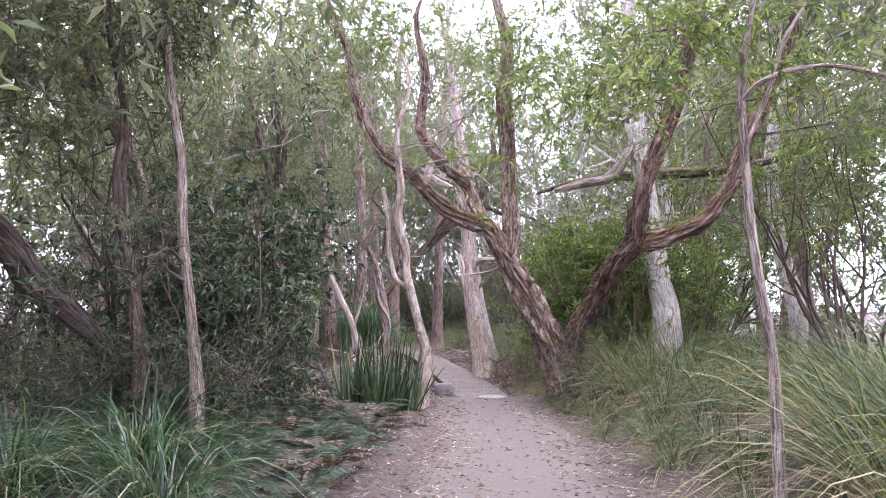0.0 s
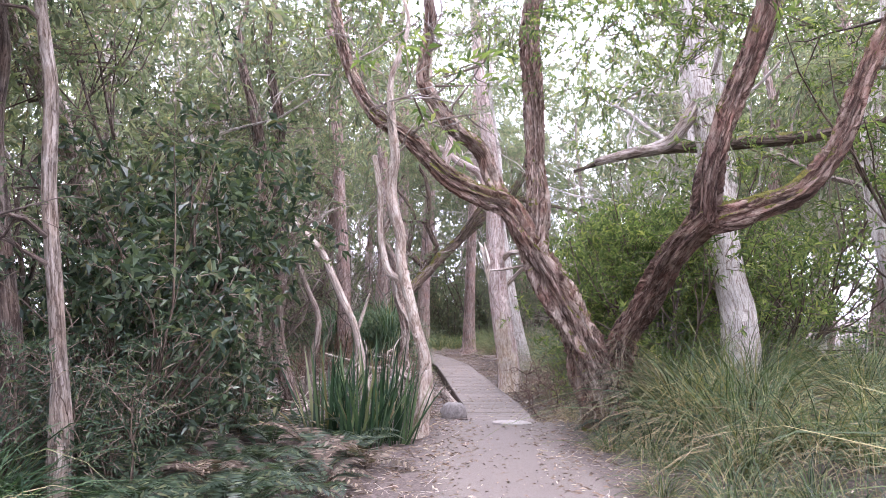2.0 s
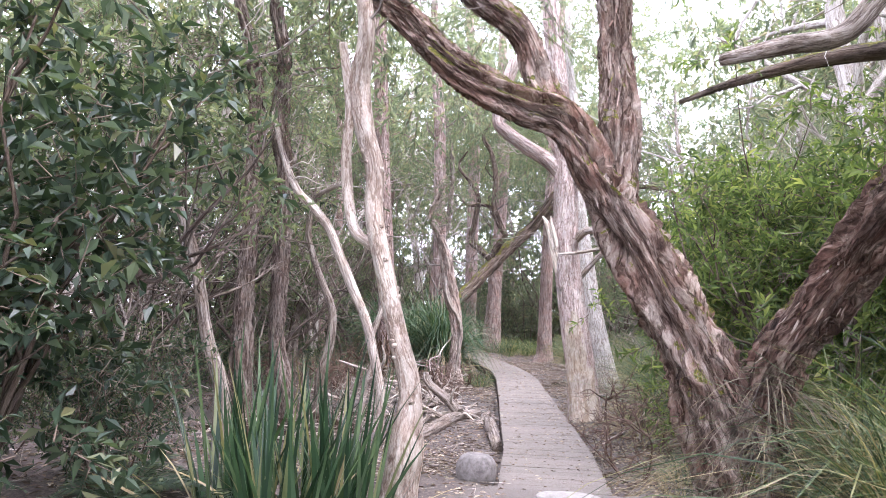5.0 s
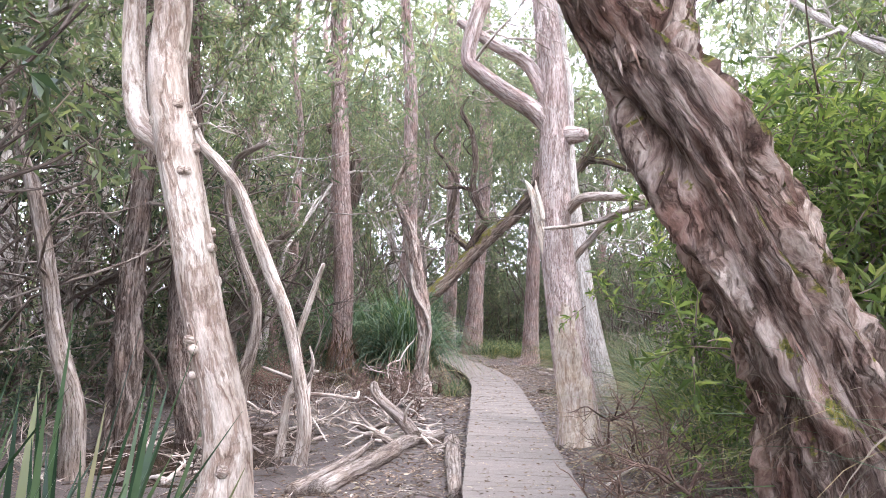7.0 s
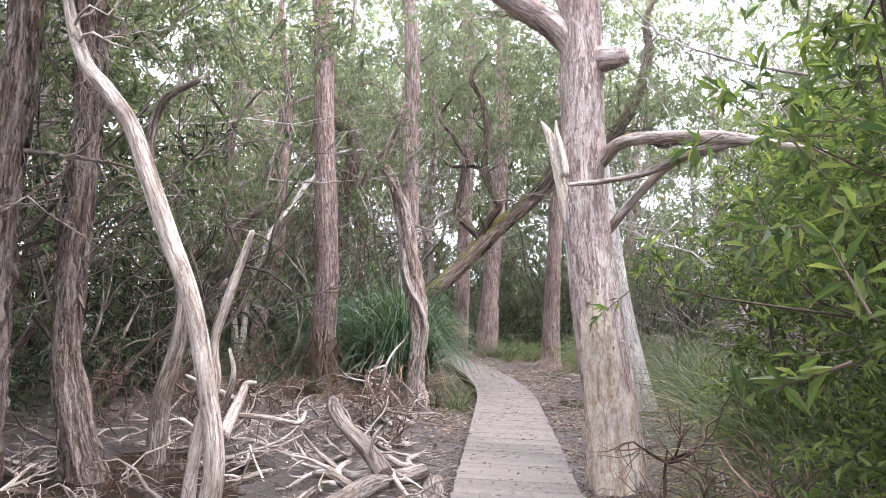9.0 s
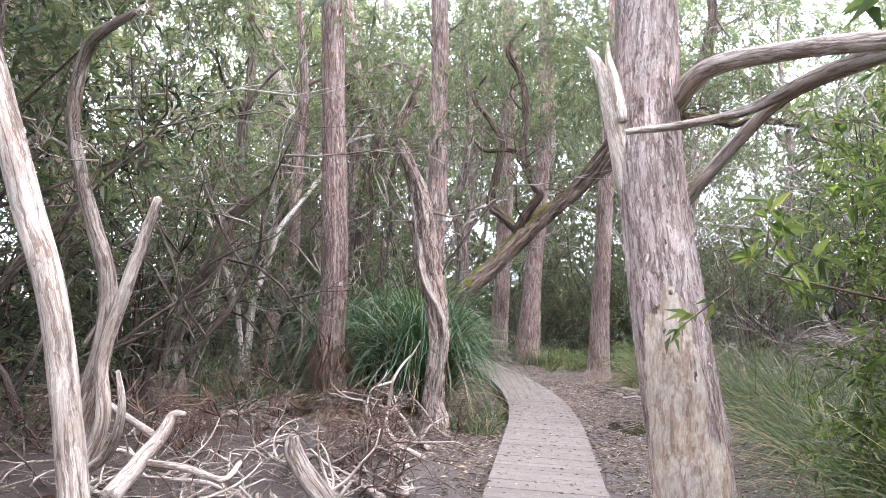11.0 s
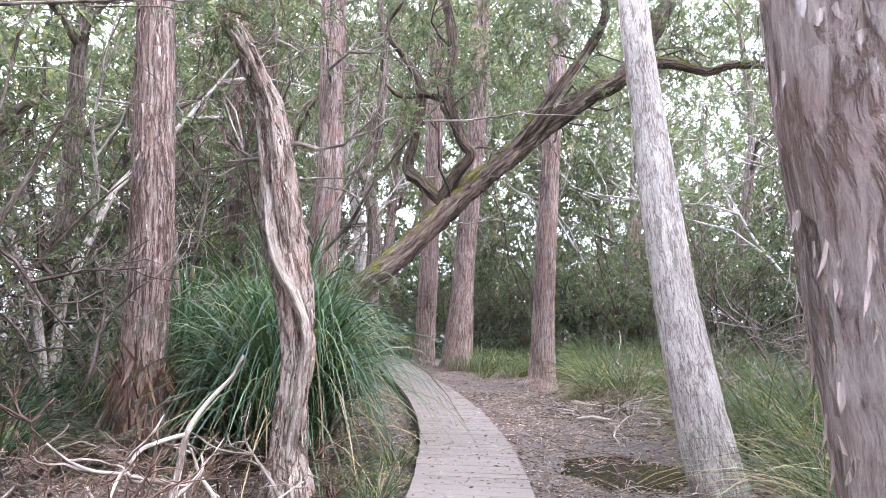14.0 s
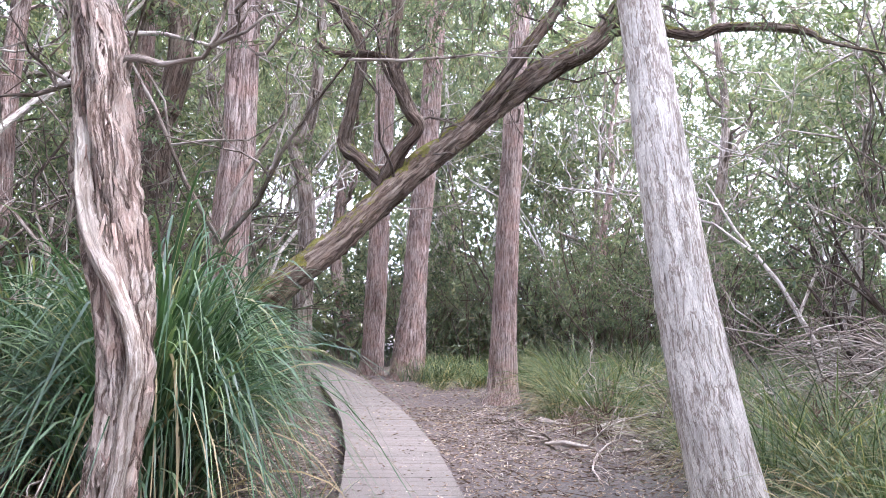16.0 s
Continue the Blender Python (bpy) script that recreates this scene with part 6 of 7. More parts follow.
side_branches(snag, [(0.62, 18.00, 4.12, 0.130), (0.38, 17.90, 4.35, 0.130), (0.05, 17.80, 4.55, 0.124), (-0.28, 17.70, 4.78, 0.112), (-0.48, 17.70, 5.02, 0.107), (-0.40, 17.70, 5.53, 0.111), (-0.20, 17.70, 6.11, 0.107)], 3, 1.2, 3.8, deadwood, 906)
side_branches(arch, [(-3.50, 26.60, 0.87, 0.266), (-3.34, 26.80, 1.43, 0.227), (-2.99, 27.00, 1.89, 0.198), (-2.41, 27.50, 2.52, 0.178), (-1.75, 28.00, 3.38, 0.183), (-1.00, 28.50, 4.20, 0.171), (-0.17, 29.00, 5.08, 0.174), (0.59, 29.40, 5.78, 0.169), (1.21, 29.60, 6.17, 0.154), (1.65, 29.80, 6.86, 0.155), (2.11, 30.00, 7.78, 0.141), (2.41, 30.00, 9.04, 0.119)], 12, 1.7, 3.2, darkbark, 907)
side_branches(arch, [(-1.96, 28.00, 3.38, 0.121), (-1.71, 27.90, 3.82, 0.108), (-1.40, 27.80, 4.21, 0.091), (-1.56, 27.70, 4.47, 0.087), (-1.79, 27.60, 5.19, 0.089), (-1.74, 27.60, 6.04, 0.083), (-1.90, 27.60, 6.91, 0.073)], 5, 1.1, 4.2, darkbark, 908)
side_branches(arch, [(1.50, 29.70, 6.51, 0.115), (2.10, 29.40, 6.35, 0.092), (2.71, 29.00, 6.01, 0.079), (3.05, 28.70, 6.00, 0.068), (3.78, 28.30, 5.79, 0.057), (4.04, 28.00, 5.56, 0.037)], 5, 1.2, 4.2, darkbark, 909)
side_branches(twist, [(-1.95, 22.10, 0.00, 0.177), (-1.96, 22.10, 0.28, 0.132), (-1.93, 22.10, 0.73, 0.109), (-1.91, 22.10, 1.15, 0.115), (-1.97, 22.10, 1.57, 0.131), (-2.08, 22.10, 2.00, 0.142), (-2.17, 22.10, 2.44, 0.140), (-2.24, 22.10, 2.84, 0.136), (-2.33, 22.10, 3.21, 0.118), (-2.41, 22.00, 3.45, 0.087), (-2.48, 21.90, 3.68, 0.076), (-2.61, 21.90, 3.97, 0.068), (-2.41, 21.90, 4.47, 0.057), (-2.26, 21.90, 4.97, 0.043)], 6, 1.1, 2.4, greybark, 910)
side_branches(t3, [(-2.04, 16.20, -0.28, 0.099), (-1.99, 16.20, 0.18, 0.083), (-2.09, 16.20, 0.74, 0.075), (-2.28, 16.20, 1.41, 0.073), (-2.54, 16.20, 1.95, 0.075), (-2.78, 16.20, 2.46, 0.075), (-2.99, 16.20, 2.89, 0.074), (-3.26, 16.20, 3.21, 0.071), (-3.61, 16.30, 3.54, 0.063), (-3.94, 16.40, 4.17, 0.050), (-4.15, 16.40, 4.90, 0.035)], 5, 0.9, 1.6, deadwood, 911)
side_branches(t2, [(-3.71, 17.00, -0.82, 0.319), (-3.87, 17.00, -0.12, 0.188), (-4.13, 17.00, 0.78, 0.132), (-4.17, 17.00, 1.61, 0.122), (-4.15, 17.00, 2.33, 0.122), (-4.15, 17.00, 3.25, 0.135), (-4.18, 17.00, 4.08, 0.140), (-4.33, 17.00, 4.87, 0.139), (-4.34, 17.00, 6.07, 0.124)], 6, 1.2, 2.0, greybark, 912)
side_branches(t1, [(-4.60, 16.50, -0.60, 0.235), (-4.55, 16.50, 0.04, 0.179), (-4.52, 16.50, 0.90, 0.160), (-4.54, 16.50, 1.85, 0.147), (-4.50, 16.50, 3.00, 0.142), (-4.51, 16.50, 4.01, 0.137), (-4.52, 16.50, 4.99, 0.125), (-4.71, 16.50, 6.09, 0.103)], 5, 1.2, 2.0, greybark, 913)
side_branches(bole3, [(-3.29, 26.00, 1.38, 0.272), (-3.29, 26.00, 2.40, 0.225), (-3.25, 26.00, 3.44, 0.196), (-3.28, 26.00, 4.67, 0.191), (-3.32, 26.00, 5.94, 0.187), (-3.38, 26.00, 7.70, 0.179)], 5, 1.6, 4.5, greybark, 914)
side_branches(fold, [(-3.77, 30.00, 0.76, 0.206), (-3.77, 30.00, 1.65, 0.180), (-3.74, 30.00, 2.87, 0.150), (-3.85, 30.00, 3.79, 0.142), (-4.11, 30.00, 4.53, 0.102), (-3.90, 30.00, 4.74, 0.129), (-3.74, 30.00, 5.70, 0.104), (-3.73, 30.00, 7.34, 0.092)], 7, 1.5, 2.5, greybark, 915)
side_branches(crook, [(-6.24, 22.00, 0.03, 0.337), (-6.21, 22.00, 0.72, 0.210), (-5.98, 22.00, 1.51, 0.151), (-5.62, 22.00, 2.04, 0.148), (-5.42, 22.00, 2.57, 0.138), (-5.29, 22.00, 2.83, 0.101), (-4.64, 22.00, 3.31, 0.044)], 5, 1.1, 1.2, greybark, 916)
side_branches(s_left2, [(-3.62, 17.80, 0.40, 0.097), (-3.47, 17.80, 1.04, 0.084), (-3.48, 17.80, 1.59, 0.073), (-3.68, 17.80, 2.06, 0.064), (-3.89, 17.80, 2.54, 0.061), (-4.02, 17.80, 3.04, 0.057), (-3.91, 17.80, 3.65, 0.052), (-3.46, 17.80, 3.91, 0.034)], 5, 0.9, 1.6, deadwood, 917)
side_branches(pink, [(-0.30, 32.00, -0.06, 0.412), (-0.28, 32.00, 0.31, 0.310), (-0.26, 32.00, 2.02, 0.246), (-0.20, 32.00, 4.55, 0.219), (-0.11, 32.00, 7.17, 0.210), (-0.02, 32.00, 9.32, 0.208), (0.00, 32.00, 11.55, 0.192)], 6, 1.6, 4.5, greybark, 918)
side_branches(white, [(4.51, 13.20, 1.60, 0.276), (4.39, 13.20, 2.27, 0.239), (4.27, 13.30, 3.65, 0.212), (4.11, 13.40, 5.20, 0.186), (4.03, 13.50, 6.82, 0.172), (4.01, 13.50, 8.01, 0.161), (4.16, 13.50, 9.55, 0.133)], 5, 1.8, 4.5, whitebark, 919)
side_branches(leftlog, [(-4.89, 12.00, 2.25, 0.188), (-5.01, 11.60, 2.66, 0.174), (-5.18, 11.20, 3.46, 0.148), (-5.33, 10.80, 4.29, 0.133), (-5.51, 10.50, 4.93, 0.114), (-5.66, 10.20, 5.45, 0.086), (-5.70, 10.00, 5.76, 0.071), (-5.98, 10.00, 6.40, 0.064)], 6, 1.3, 2.8, darkbark, 920)
side_branches(leftthin, [(-2.83, 7.60, 0.68, 0.132), (-2.88, 7.60, 1.17, 0.097), (-2.97, 7.60, 1.87, 0.092), (-3.07, 7.60, 2.64, 0.088), (-3.11, 7.60, 3.43, 0.084), (-3.19, 7.60, 3.86, 0.080), (-3.29, 7.60, 4.40, 0.070), (-3.37, 7.60, 5.19, 0.054)], 5, 0.9, 1.8, darkbark, 921)
side_branches(t0, [(-3.98, 15.00, 0.44, 0.114), (-4.25, 15.00, 1.11, 0.088), (-4.42, 15.00, 1.80, 0.083), (-4.65, 15.00, 2.58, 0.078), (-4.88, 15.00, 3.07, 0.058), (-5.08, 15.00, 3.64, 0.038)], 4, 0.8, 1.2, darkbark, 922)

# ---- sedges, reeds and grass ----
tall = [tussock_proto(81, 210, 2.1, 0.012, 0.3, 0.75, sedge, "tall arching green sedge with dry blades", "tall sedges", dead=0.25), tussock_proto(82, 210, 1.8, 0.012, 0.32, 1.0, sedge, "tall arching green sedge with dry blades", "tall sedges", dead=0.45)]
spots = spots_in(46, 3.0, 6.4, 3.2, 14.0, G, None, 0.42) + spots_in(12, 2.6, 4.5, 16.5, 22.5, G, None, 0.5) + spots_in(14, 3.2, 7.5, 25.5, 34, G, None, 0.6) + spots_in(30, 0.9, 5.5, 30.6, 37, G, None, 0.5) + [(2.7, 25.8), (3.0, 26.8), (2.4, 27.6), (3.4, 25.2), (3.1, 24.4), (2.7, 23.6), (1.5, 29.8), (1.9, 30.4), (1.3, 30.8), (2.9, 28.6), (3.3, 29.2), (3.0, 30.0), (3.1, 25.2), (3.5, 26.0), (2.9, 26.6), (3.9, 25.4), (4.2, 26.6), (3.6, 24.6), (4.4, 25.6)]
for k, p in enumerate(tall):
    scatter(p, spots[k::2], G, 0.75, 1.15)
small = tussock_proto(83, 130, 0.75, 0.009, 0.16, 1.0, sedge, "small green sedge tuft on the ground", "small sedges", dead=0.4)
scatter(small, spots_in(16, 2.0, 3.4, 4, 14, G, None, 0.4) + spots_in(40, 0.4, 4.2, 29.5, 37, G, None, 0.4) + spots_in(20, -2.2, 0.2, 33.5, 38, G, lambda x, y: x > float(walk_x(y)) + 0.9, 0.4) + spots_in(14, -6.5, -4.6, 31, 37, G, lambda x, y: x < float(walk_x(y)) - 0.9, 0.4) + [(2.5, 5.4), (2.75, 6.1), (2.4, 6.9), (2.8, 7.4), (2.55, 8.2), (2.85, 8.9), (2.6, 9.7), (2.9, 10.4), (3.0, 5.0), (3.1, 6.7), (3.1, 8.0), (-1.35, 22.6), (-1.5, 23.9), (1.9, 17.5), (2.2, 18.4), (-1.9, 22.9)], G, 0.7, 1.3)
dark = tussock_proto(84, 240, 1.35, 0.016, 0.25, 1.1, sedge_dark, "dark glossy green sedge under trees", "dark sedges", dead=0.08)
scatter(dark, [(-3.6, 5.6), (-2.9, 6.3), (-3.2, 7.2), (-4.3, 6.6), (-2.3, 5.5), (-4.4, 8.2), (-3.9, 4.7)] + spots_in(16, -9, -4.4, 21, 31, G, None, 0.8), G, 0.8, 1.2)
weeping = tussock_proto(85, 1050, 2.2, 0.023, 0.42, 1.2, sedge_weeping, "huge weeping clump of long green sedge", "weeping sedges", "weeping_sedge", dead=0.07, segs=8, up=1.6, mound=1.85, reach=0.15)
scatter(weeping, [(-2.6, 23.45), (-3.5, 24.2), (-3.2, 25.1), (-4.5, 24.6)], G, 0.9, 1.02)
reeds = tussock_proto(86, 40, 1.3, 0.042, 0.22, 0.12, sedge_dark, "upright flat-bladed green reeds", "reeds", "reed_clump", dead=0.1, segs=4, up=2.6)
scatter(reeds, [(-0.62, 10.95), (-0.85, 11.05), (-1.15, 10.75), (-1.5, 10.95), (-0.95, 10.6)], G, 0.9, 1.1)
strawtuft = tussock_proto(87, 160, 0.9, 0.007, 0.3, 1.6, straw, "dry straw-coloured grass tuft", "dry tufts", "dry_grass_tuft", dead=0)
scatter(strawtuft, [(2.0, 16.9), (2.3, 17.6), (2.4, 13.1), (2.9, 12.6), (1.9, 12.8), (2.0, 18.7), (3.2, 22.3), (3.8, 23.2), (4.6, 23.0), (4.2, 24.4), (-4.3, 22.9), (-3.6, 22.5)], G, 0.7, 1.2)

def grass_patch(label, n, x0, x1, y0, y1, keep, length, seed, mat):
    g = np.random.default_rng(seed)
    x, y = g.uniform(x0, x1, n), g.uniform(y0, y1, n)
    k = keep(x, y) & (fbm(np.stack([x * 0.9, y * 0.9, x * 0 + seed], -1), 3) > 0.42)
    x, y = x[k], y[k]
    th = g.uniform(0, 2 * math.pi, len(x))
    tilt = g.uniform(0.05, 0.6, len(x))
    way = norm(np.stack([np.cos(th) * tilt, np.sin(th) * tilt, np.ones(len(x))], -1))
    v, f = blades(np.stack([x, y, ground_z(x, y) - 0.03], -1), way, length * g.uniform(0.5, 1.2, len(x)), 0.014, g, 3, g.uniform(0.4, 1.2, len(x)))
    tagged(part("grass", mesh_of("grass", v, f), mat), label, "grass", kind="stuff")


off_deck = lambda x, y: np.abs(x - walk_x(y)) > 1.0
grass_patch("green grass and sedge behind the boardwalk bend", 15000, -2.8, 6.5, 31.5, 37.5, lambda x, y: off_deck(x, y) & (x > walk_x(y)) & (y > 33.4 - 0.3 * x), 1.15, 41, sedge)
grass_patch("dark green grass under the trees inside the bend", 6000, -9.5, -3.9, 26, 38, off_deck, 1.0, 42, sedge_dark)
grass_patch("mixed grass beside the boardwalk", 3500, 2.3, 6.5, 13.5, 29, off_deck, 0.75, 43, sedge)

# ---- ferns ----
green_fern = fern_proto(91, 7, 0.75, leaf_dark)
scatter(green_fern, [(-1.2, 9.3), (-1.7, 8.6), (-2.1, 9.4), (-1.4, 8.0), (-2.3, 7.7), (2.7, 11.4), (3.1, 10.8), (2.4, 11.9), (-0.9, 9.9), (-1.9, 7.0), (-2.9, 8.9), (-6.2, 22.6), (-5.6, 23.5)] + spots_in(34, -3.6, -0.75, 5.2, 12.4, G, lambda x, y: x < path_x(y) - 1.5, 0.35), G, 0.7, 1.2)
brown_fern = fern_proto(92, 8, 0.7, bracken_dead, "dead_bracken", "dead rust-brown bracken drooping on the ground", "dead bracken")
scatter(brown_fern, [(-1.2, 7.2), (-1.0, 8.6), (-1.6, 6.4), (-0.7, 9.3), (-3.5, 22.6), (-4.3, 22.7), (-4.0, 22.3), (-3.3, 23.2), (-4.6, 23.3), (-3.8, 22.9), (4.2, 26.0), (4.8, 27.0), (5.4, 26.2), (3.8, 27.2), (4.6, 28.0)] + spots_in(7, -2.4, -0.9, 5.4, 11.5, G, None, 0.4) + [(-3.95, 22.4), (-3.6, 22.5), (-4.35, 22.5), (-3.7, 22.75)], G, 0.6, 1.25)


# ---- fallen wood ----
def fallen(name, label, start, way, length, r, seed, mat=deadwood, depth=2, kids=3, rise=0.05):
    g = np.random.default_rng(seed)
    ob = thing(name, start[0], start[1], gz(start[0], start[1]), label, "branch", "fallen branches")
    pieces = []
    branching((0, 0, r * 0.7), way, length, r, depth, g, pieces, [], kids, 0.35, rise, 8)
    v, f, b = merge(pieces)
    floor = ground_z(v[:, 0] + start[0], v[:, 1] + start[1]) - gz(start[0], start[1])
    v[:, 2] = np.maximum(v[:, 2], floor + 0.02)
    k = len(pieces[0][0])
    quads = f[0]
    main = (quads < k).all(1)
    part("wood", mesh_of("wood", v[:k], quads[main], {"bark": b[:k]}), mat, ob)
    tagged(part("side_twig", mesh_of("side_twig", v[k:], quads[~main] - k, {"bark": b[k:]}), mat, ob), kind="stuff")
    return ob


for k in range(7):
    th = G.uniform(0, 2 * math.pi)
    ob = fallen("fallen_branch", "bleached grey fallen branch tangled on the mud", (-3 + 0.3 * k, 17), (math.cos(th), math.sin(th), G.uniform(0.05, 0.25)), G.uniform(0.7, 1.5), G.uniform(0.011, 0.024), 200 + k, (greybark, deadwood, darkbark)[k % 3], kids=3, rise=0.02)
    scatter(ob, spots_in(12, -5.8, -0.9, 15.2, 22.2, G, None, 0.35), G, 0.55, 1.0, 0.03)


def fallen_limb(label, limbs, mat, sides=14):
    """A fallen limb that lies as it fell, with its side branches."""
    x, y, z, r = limbs[0][1][0]
    ob = thing("fallen_limb", x, y, gz(x, y), label, "branch", "fallen branches")
    o = np.array([x, y, gz(x, y)])
    for k, (pname, pts) in enumerate(limbs):
        loc = [(a - o[0], b - o[1], max(c, gz(a, b) + d * 0.5) - o[2], d) for a, b, c, d in pts]
        part(pname, limb_mesh(pname, loc, sides=sides, step=0.03, rough=0.14, furrow=0.05, seed=k + x % 3), mat, ob)


fallen_limb("thick grey fallen limb with a pale curled branch", [("wood", [(-1.31, 14.90, -0.23, 0.098), (-1.23, 15.60, -0.21, 0.098), (-1.10, 16.40, -0.17, 0.098), (-1.06, 17.00, -0.16, 0.097), (-0.92, 17.50, -0.14, 0.091), (-0.73, 17.80, -0.12, 0.086)]), ("side_branch", [(-0.95, 17.30, -0.05, 0.082), (-1.17, 17.50, 0.09, 0.084), (-1.38, 17.60, 0.23, 0.077), (-1.55, 17.70, 0.33, 0.070), (-1.63, 17.70, 0.45, 0.071), (-1.64, 17.70, 0.54, 0.047)]), ("side_branch", [(-1.10, 17.00, -0.14, 0.051), (-1.36, 17.10, -0.05, 0.044), (-1.59, 17.20, -0.07, 0.026)]), ("side_branch", [(-1.45, 17.90, -0.01, 0.036), (-1.74, 17.80, -0.10, 0.036), (-1.90, 17.80, -0.04, 0.036), (-2.00, 17.90, 0.05, 0.024)])], greybark, 16)
fallen_limb("weathered log lying along the boardwalk edge", [("wood", [(-0.03, 14.90, -0.12, 0.077), (-0.23, 15.90, -0.09, 0.083), (-0.47, 17.20, -0.07, 0.094)])], greybark, 16)
fallen_limb("pale tapering fallen branch on mud", [("wood", [(-1.52, 14.80, -0.22, 0.072), (-1.52, 15.40, -0.18, 0.066), (-1.40, 15.90, -0.12, 0.057), (-1.32, 16.60, -0.03, 0.028)])], greybark)
fallen_limb("bleached forked branch lying on mud", [("wood", [(-2.18, 16.60, 0.32, 0.057), (-2.31, 17.00, 0.45, 0.054), (-2.42, 17.30, 0.54, 0.048), (-2.42, 17.40, 0.66, 0.035), (-2.32, 17.40, 0.68, 0.015)]), ("side_branch", [(-2.28, 17.00, 0.43, 0.027), (-1.97, 17.00, 0.43, 0.024), (-1.64, 16.90, 0.42, 0.020), (-1.66, 17.10, 0.48, 0.015)]), ("side_branch", [(-2.44, 17.30, 0.52, 0.026), (-2.75, 17.40, 0.59, 0.025), (-3.21, 17.60, 0.68, 0.020)])], deadwood)
for k, (x, y) in enumerate(spots_in(16, 0.3, 3.4, 27.4, 30.6, G, None, 0.45)):
    th = G.uniform(-0.5, 0.7)
    fallen("fallen_branch", "pale tangled roots and branches on leaf litter", (x, y), (math.cos(th), -math.sin(th), 0.3), G.uniform(0.8, 1.5), G.uniform(0.026, 0.05), 300 + k, kids=4, rise=0.03)
for k, (x, y) in enumerate(spots_in(14, 1.2, 3.6, 13, 24, G, None, 0.6)):
    th = G.uniform(0, 2 * math.pi)
    fallen("fallen_branch", "grey fallen branch on leaf litter", (x, y), (math.cos(th), math.sin(th), 0.15), G.uniform(0.5, 1.2), G.uniform(0.008, 0.02), 400 + k)
def crooked(start, heading, pitch, length, r, g, turn=0.55, sink=0.25, step=0.14):
    """A sinuous limb path: it bends one way for a while, then the other."""
    p, h, bend, pts = np.array(start, float), heading, g.normal(0, turn), []
    n = max(4, int(length / step))
    for i in range(n + 1):
        pts.append((*p, r * (1 - 0.82 * i / n) + 0.003))
        if g.uniform() < 0.3:
            bend = g.normal(0, turn)
        h += bend * 0.55
        pitch += g.normal(0, 0.22) - sink * 0.12
        p = p + np.array([math.cos(h) * math.cos(pitch), math.sin(h) * math.cos(pitch), math.sin(pitch)]) * length / n
        p[2] = max(p[2], gz(p[0], p[1]) + r * 0.6)
    return pts


def antler(label, x, y, heading, length, r, seed, mat, forks=4, lift=0.14, name="fallen_branch"):
    """A bleached crooked branch lying on the ground, its forks curling up."""
    g = np.random.default_rng(seed)
    z = gz(x, y)
    ob = thing(name, x, y, z, label, "branch", "fallen branches")
    base = np.array([x, y, z, 0])
    main = crooked((x, y, z + r), heading, lift * g.uniform(0.2, 1), length, r, g)
    part("wood", limb_mesh("wood", [tuple(np.array(q) - base) for q in main], sides=10, step=0.045, rough=0.14, furrow=0.06, seed=seed % 7), mat, ob)
    for k in range(forks):
        q = main[g.integers(1, max(2, len(main) - 2))]
        side = crooked(q[:3], heading + g.choice([-1, 1]) * g.uniform(0.4, 1.3), lift * g.uniform(0.3, 2.2), length * g.uniform(0.3, 0.65), q[3] * 0.72, g, 0.7)
        fork = part("side_branch", limb_mesh("side_branch", [tuple(np.array(w) - base) for w in side], sides=8, step=0.045, rough=0.12, furrow=0.05, seed=k), mat, ob)
        tips = []
        for _ in range(3):
            w = side[g.integers(1, len(side) - 1)]
            tw = crooked(w[:3], heading + g.uniform(-2, 2), g.uniform(-0.2, 0.4), length * g.uniform(0.12, 0.3), w[3] * 0.6, g, 0.8, step=0.08)
            tips.append(tube([tuple(np.array(u) - base) for u in tw], sides=5, step=0.06, rough=0, furrow=0))
        v, f, b = merge(tips)
        tagged(part("twig", mesh_of("twig", v, f, {"bark": b}), mat, fork), kind="stuff")
    return ob


for k, (x, y) in enumerate(spots_in(24, -4.9, -1.0, 15.0, 22.0, G2, lambda x, y: x < float(walk_x(y)) - 1.1, 0.5)):
    antler("bleached crooked branch tangled on dark mud", x, y, G2.uniform(0, 2 * math.pi), G2.uniform(0.9, 1.9), G2.uniform(0.016, 0.034), 1000 + k, (deadwood, greybark, bleached, deadwood)[k % 4])
for k, (x, y, h, length, r) in enumerate(((-0.95, 17.4, 2.4, 1.3, 0.052), (-1.15, 17.0, 2.9, 1.1, 0.04), (-0.85, 18.1, 2.0, 1.2, 0.04), (-1.4, 18.9, 2.6, 1.5, 0.035), (-1.5, 20.4, 3.0, 1.8, 0.036), (-1.6, 20.9, 2.5, 1.5, 0.03))):
    antler("pale antler-like dead branch beside the boardwalk", x, y, h, length, r, 1100 + k, (bleached, deadwood)[k > 2], 4, (0.3, 0.1)[k > 2])
for k, (x, y) in enumerate(spots_in(15, 0.2, 3.4, 27.6, 30.8, G2, None, 0.5)):
    antler("pale tangled roots and branches on leaf litter", x, y, G2.uniform(-0.7, 0.7) + math.pi * (k % 2), G2.uniform(0.9, 1.6), G2.uniform(0.018, 0.032), 1200 + k, (deadwood, greybark)[k % 2], 5, 0.12)


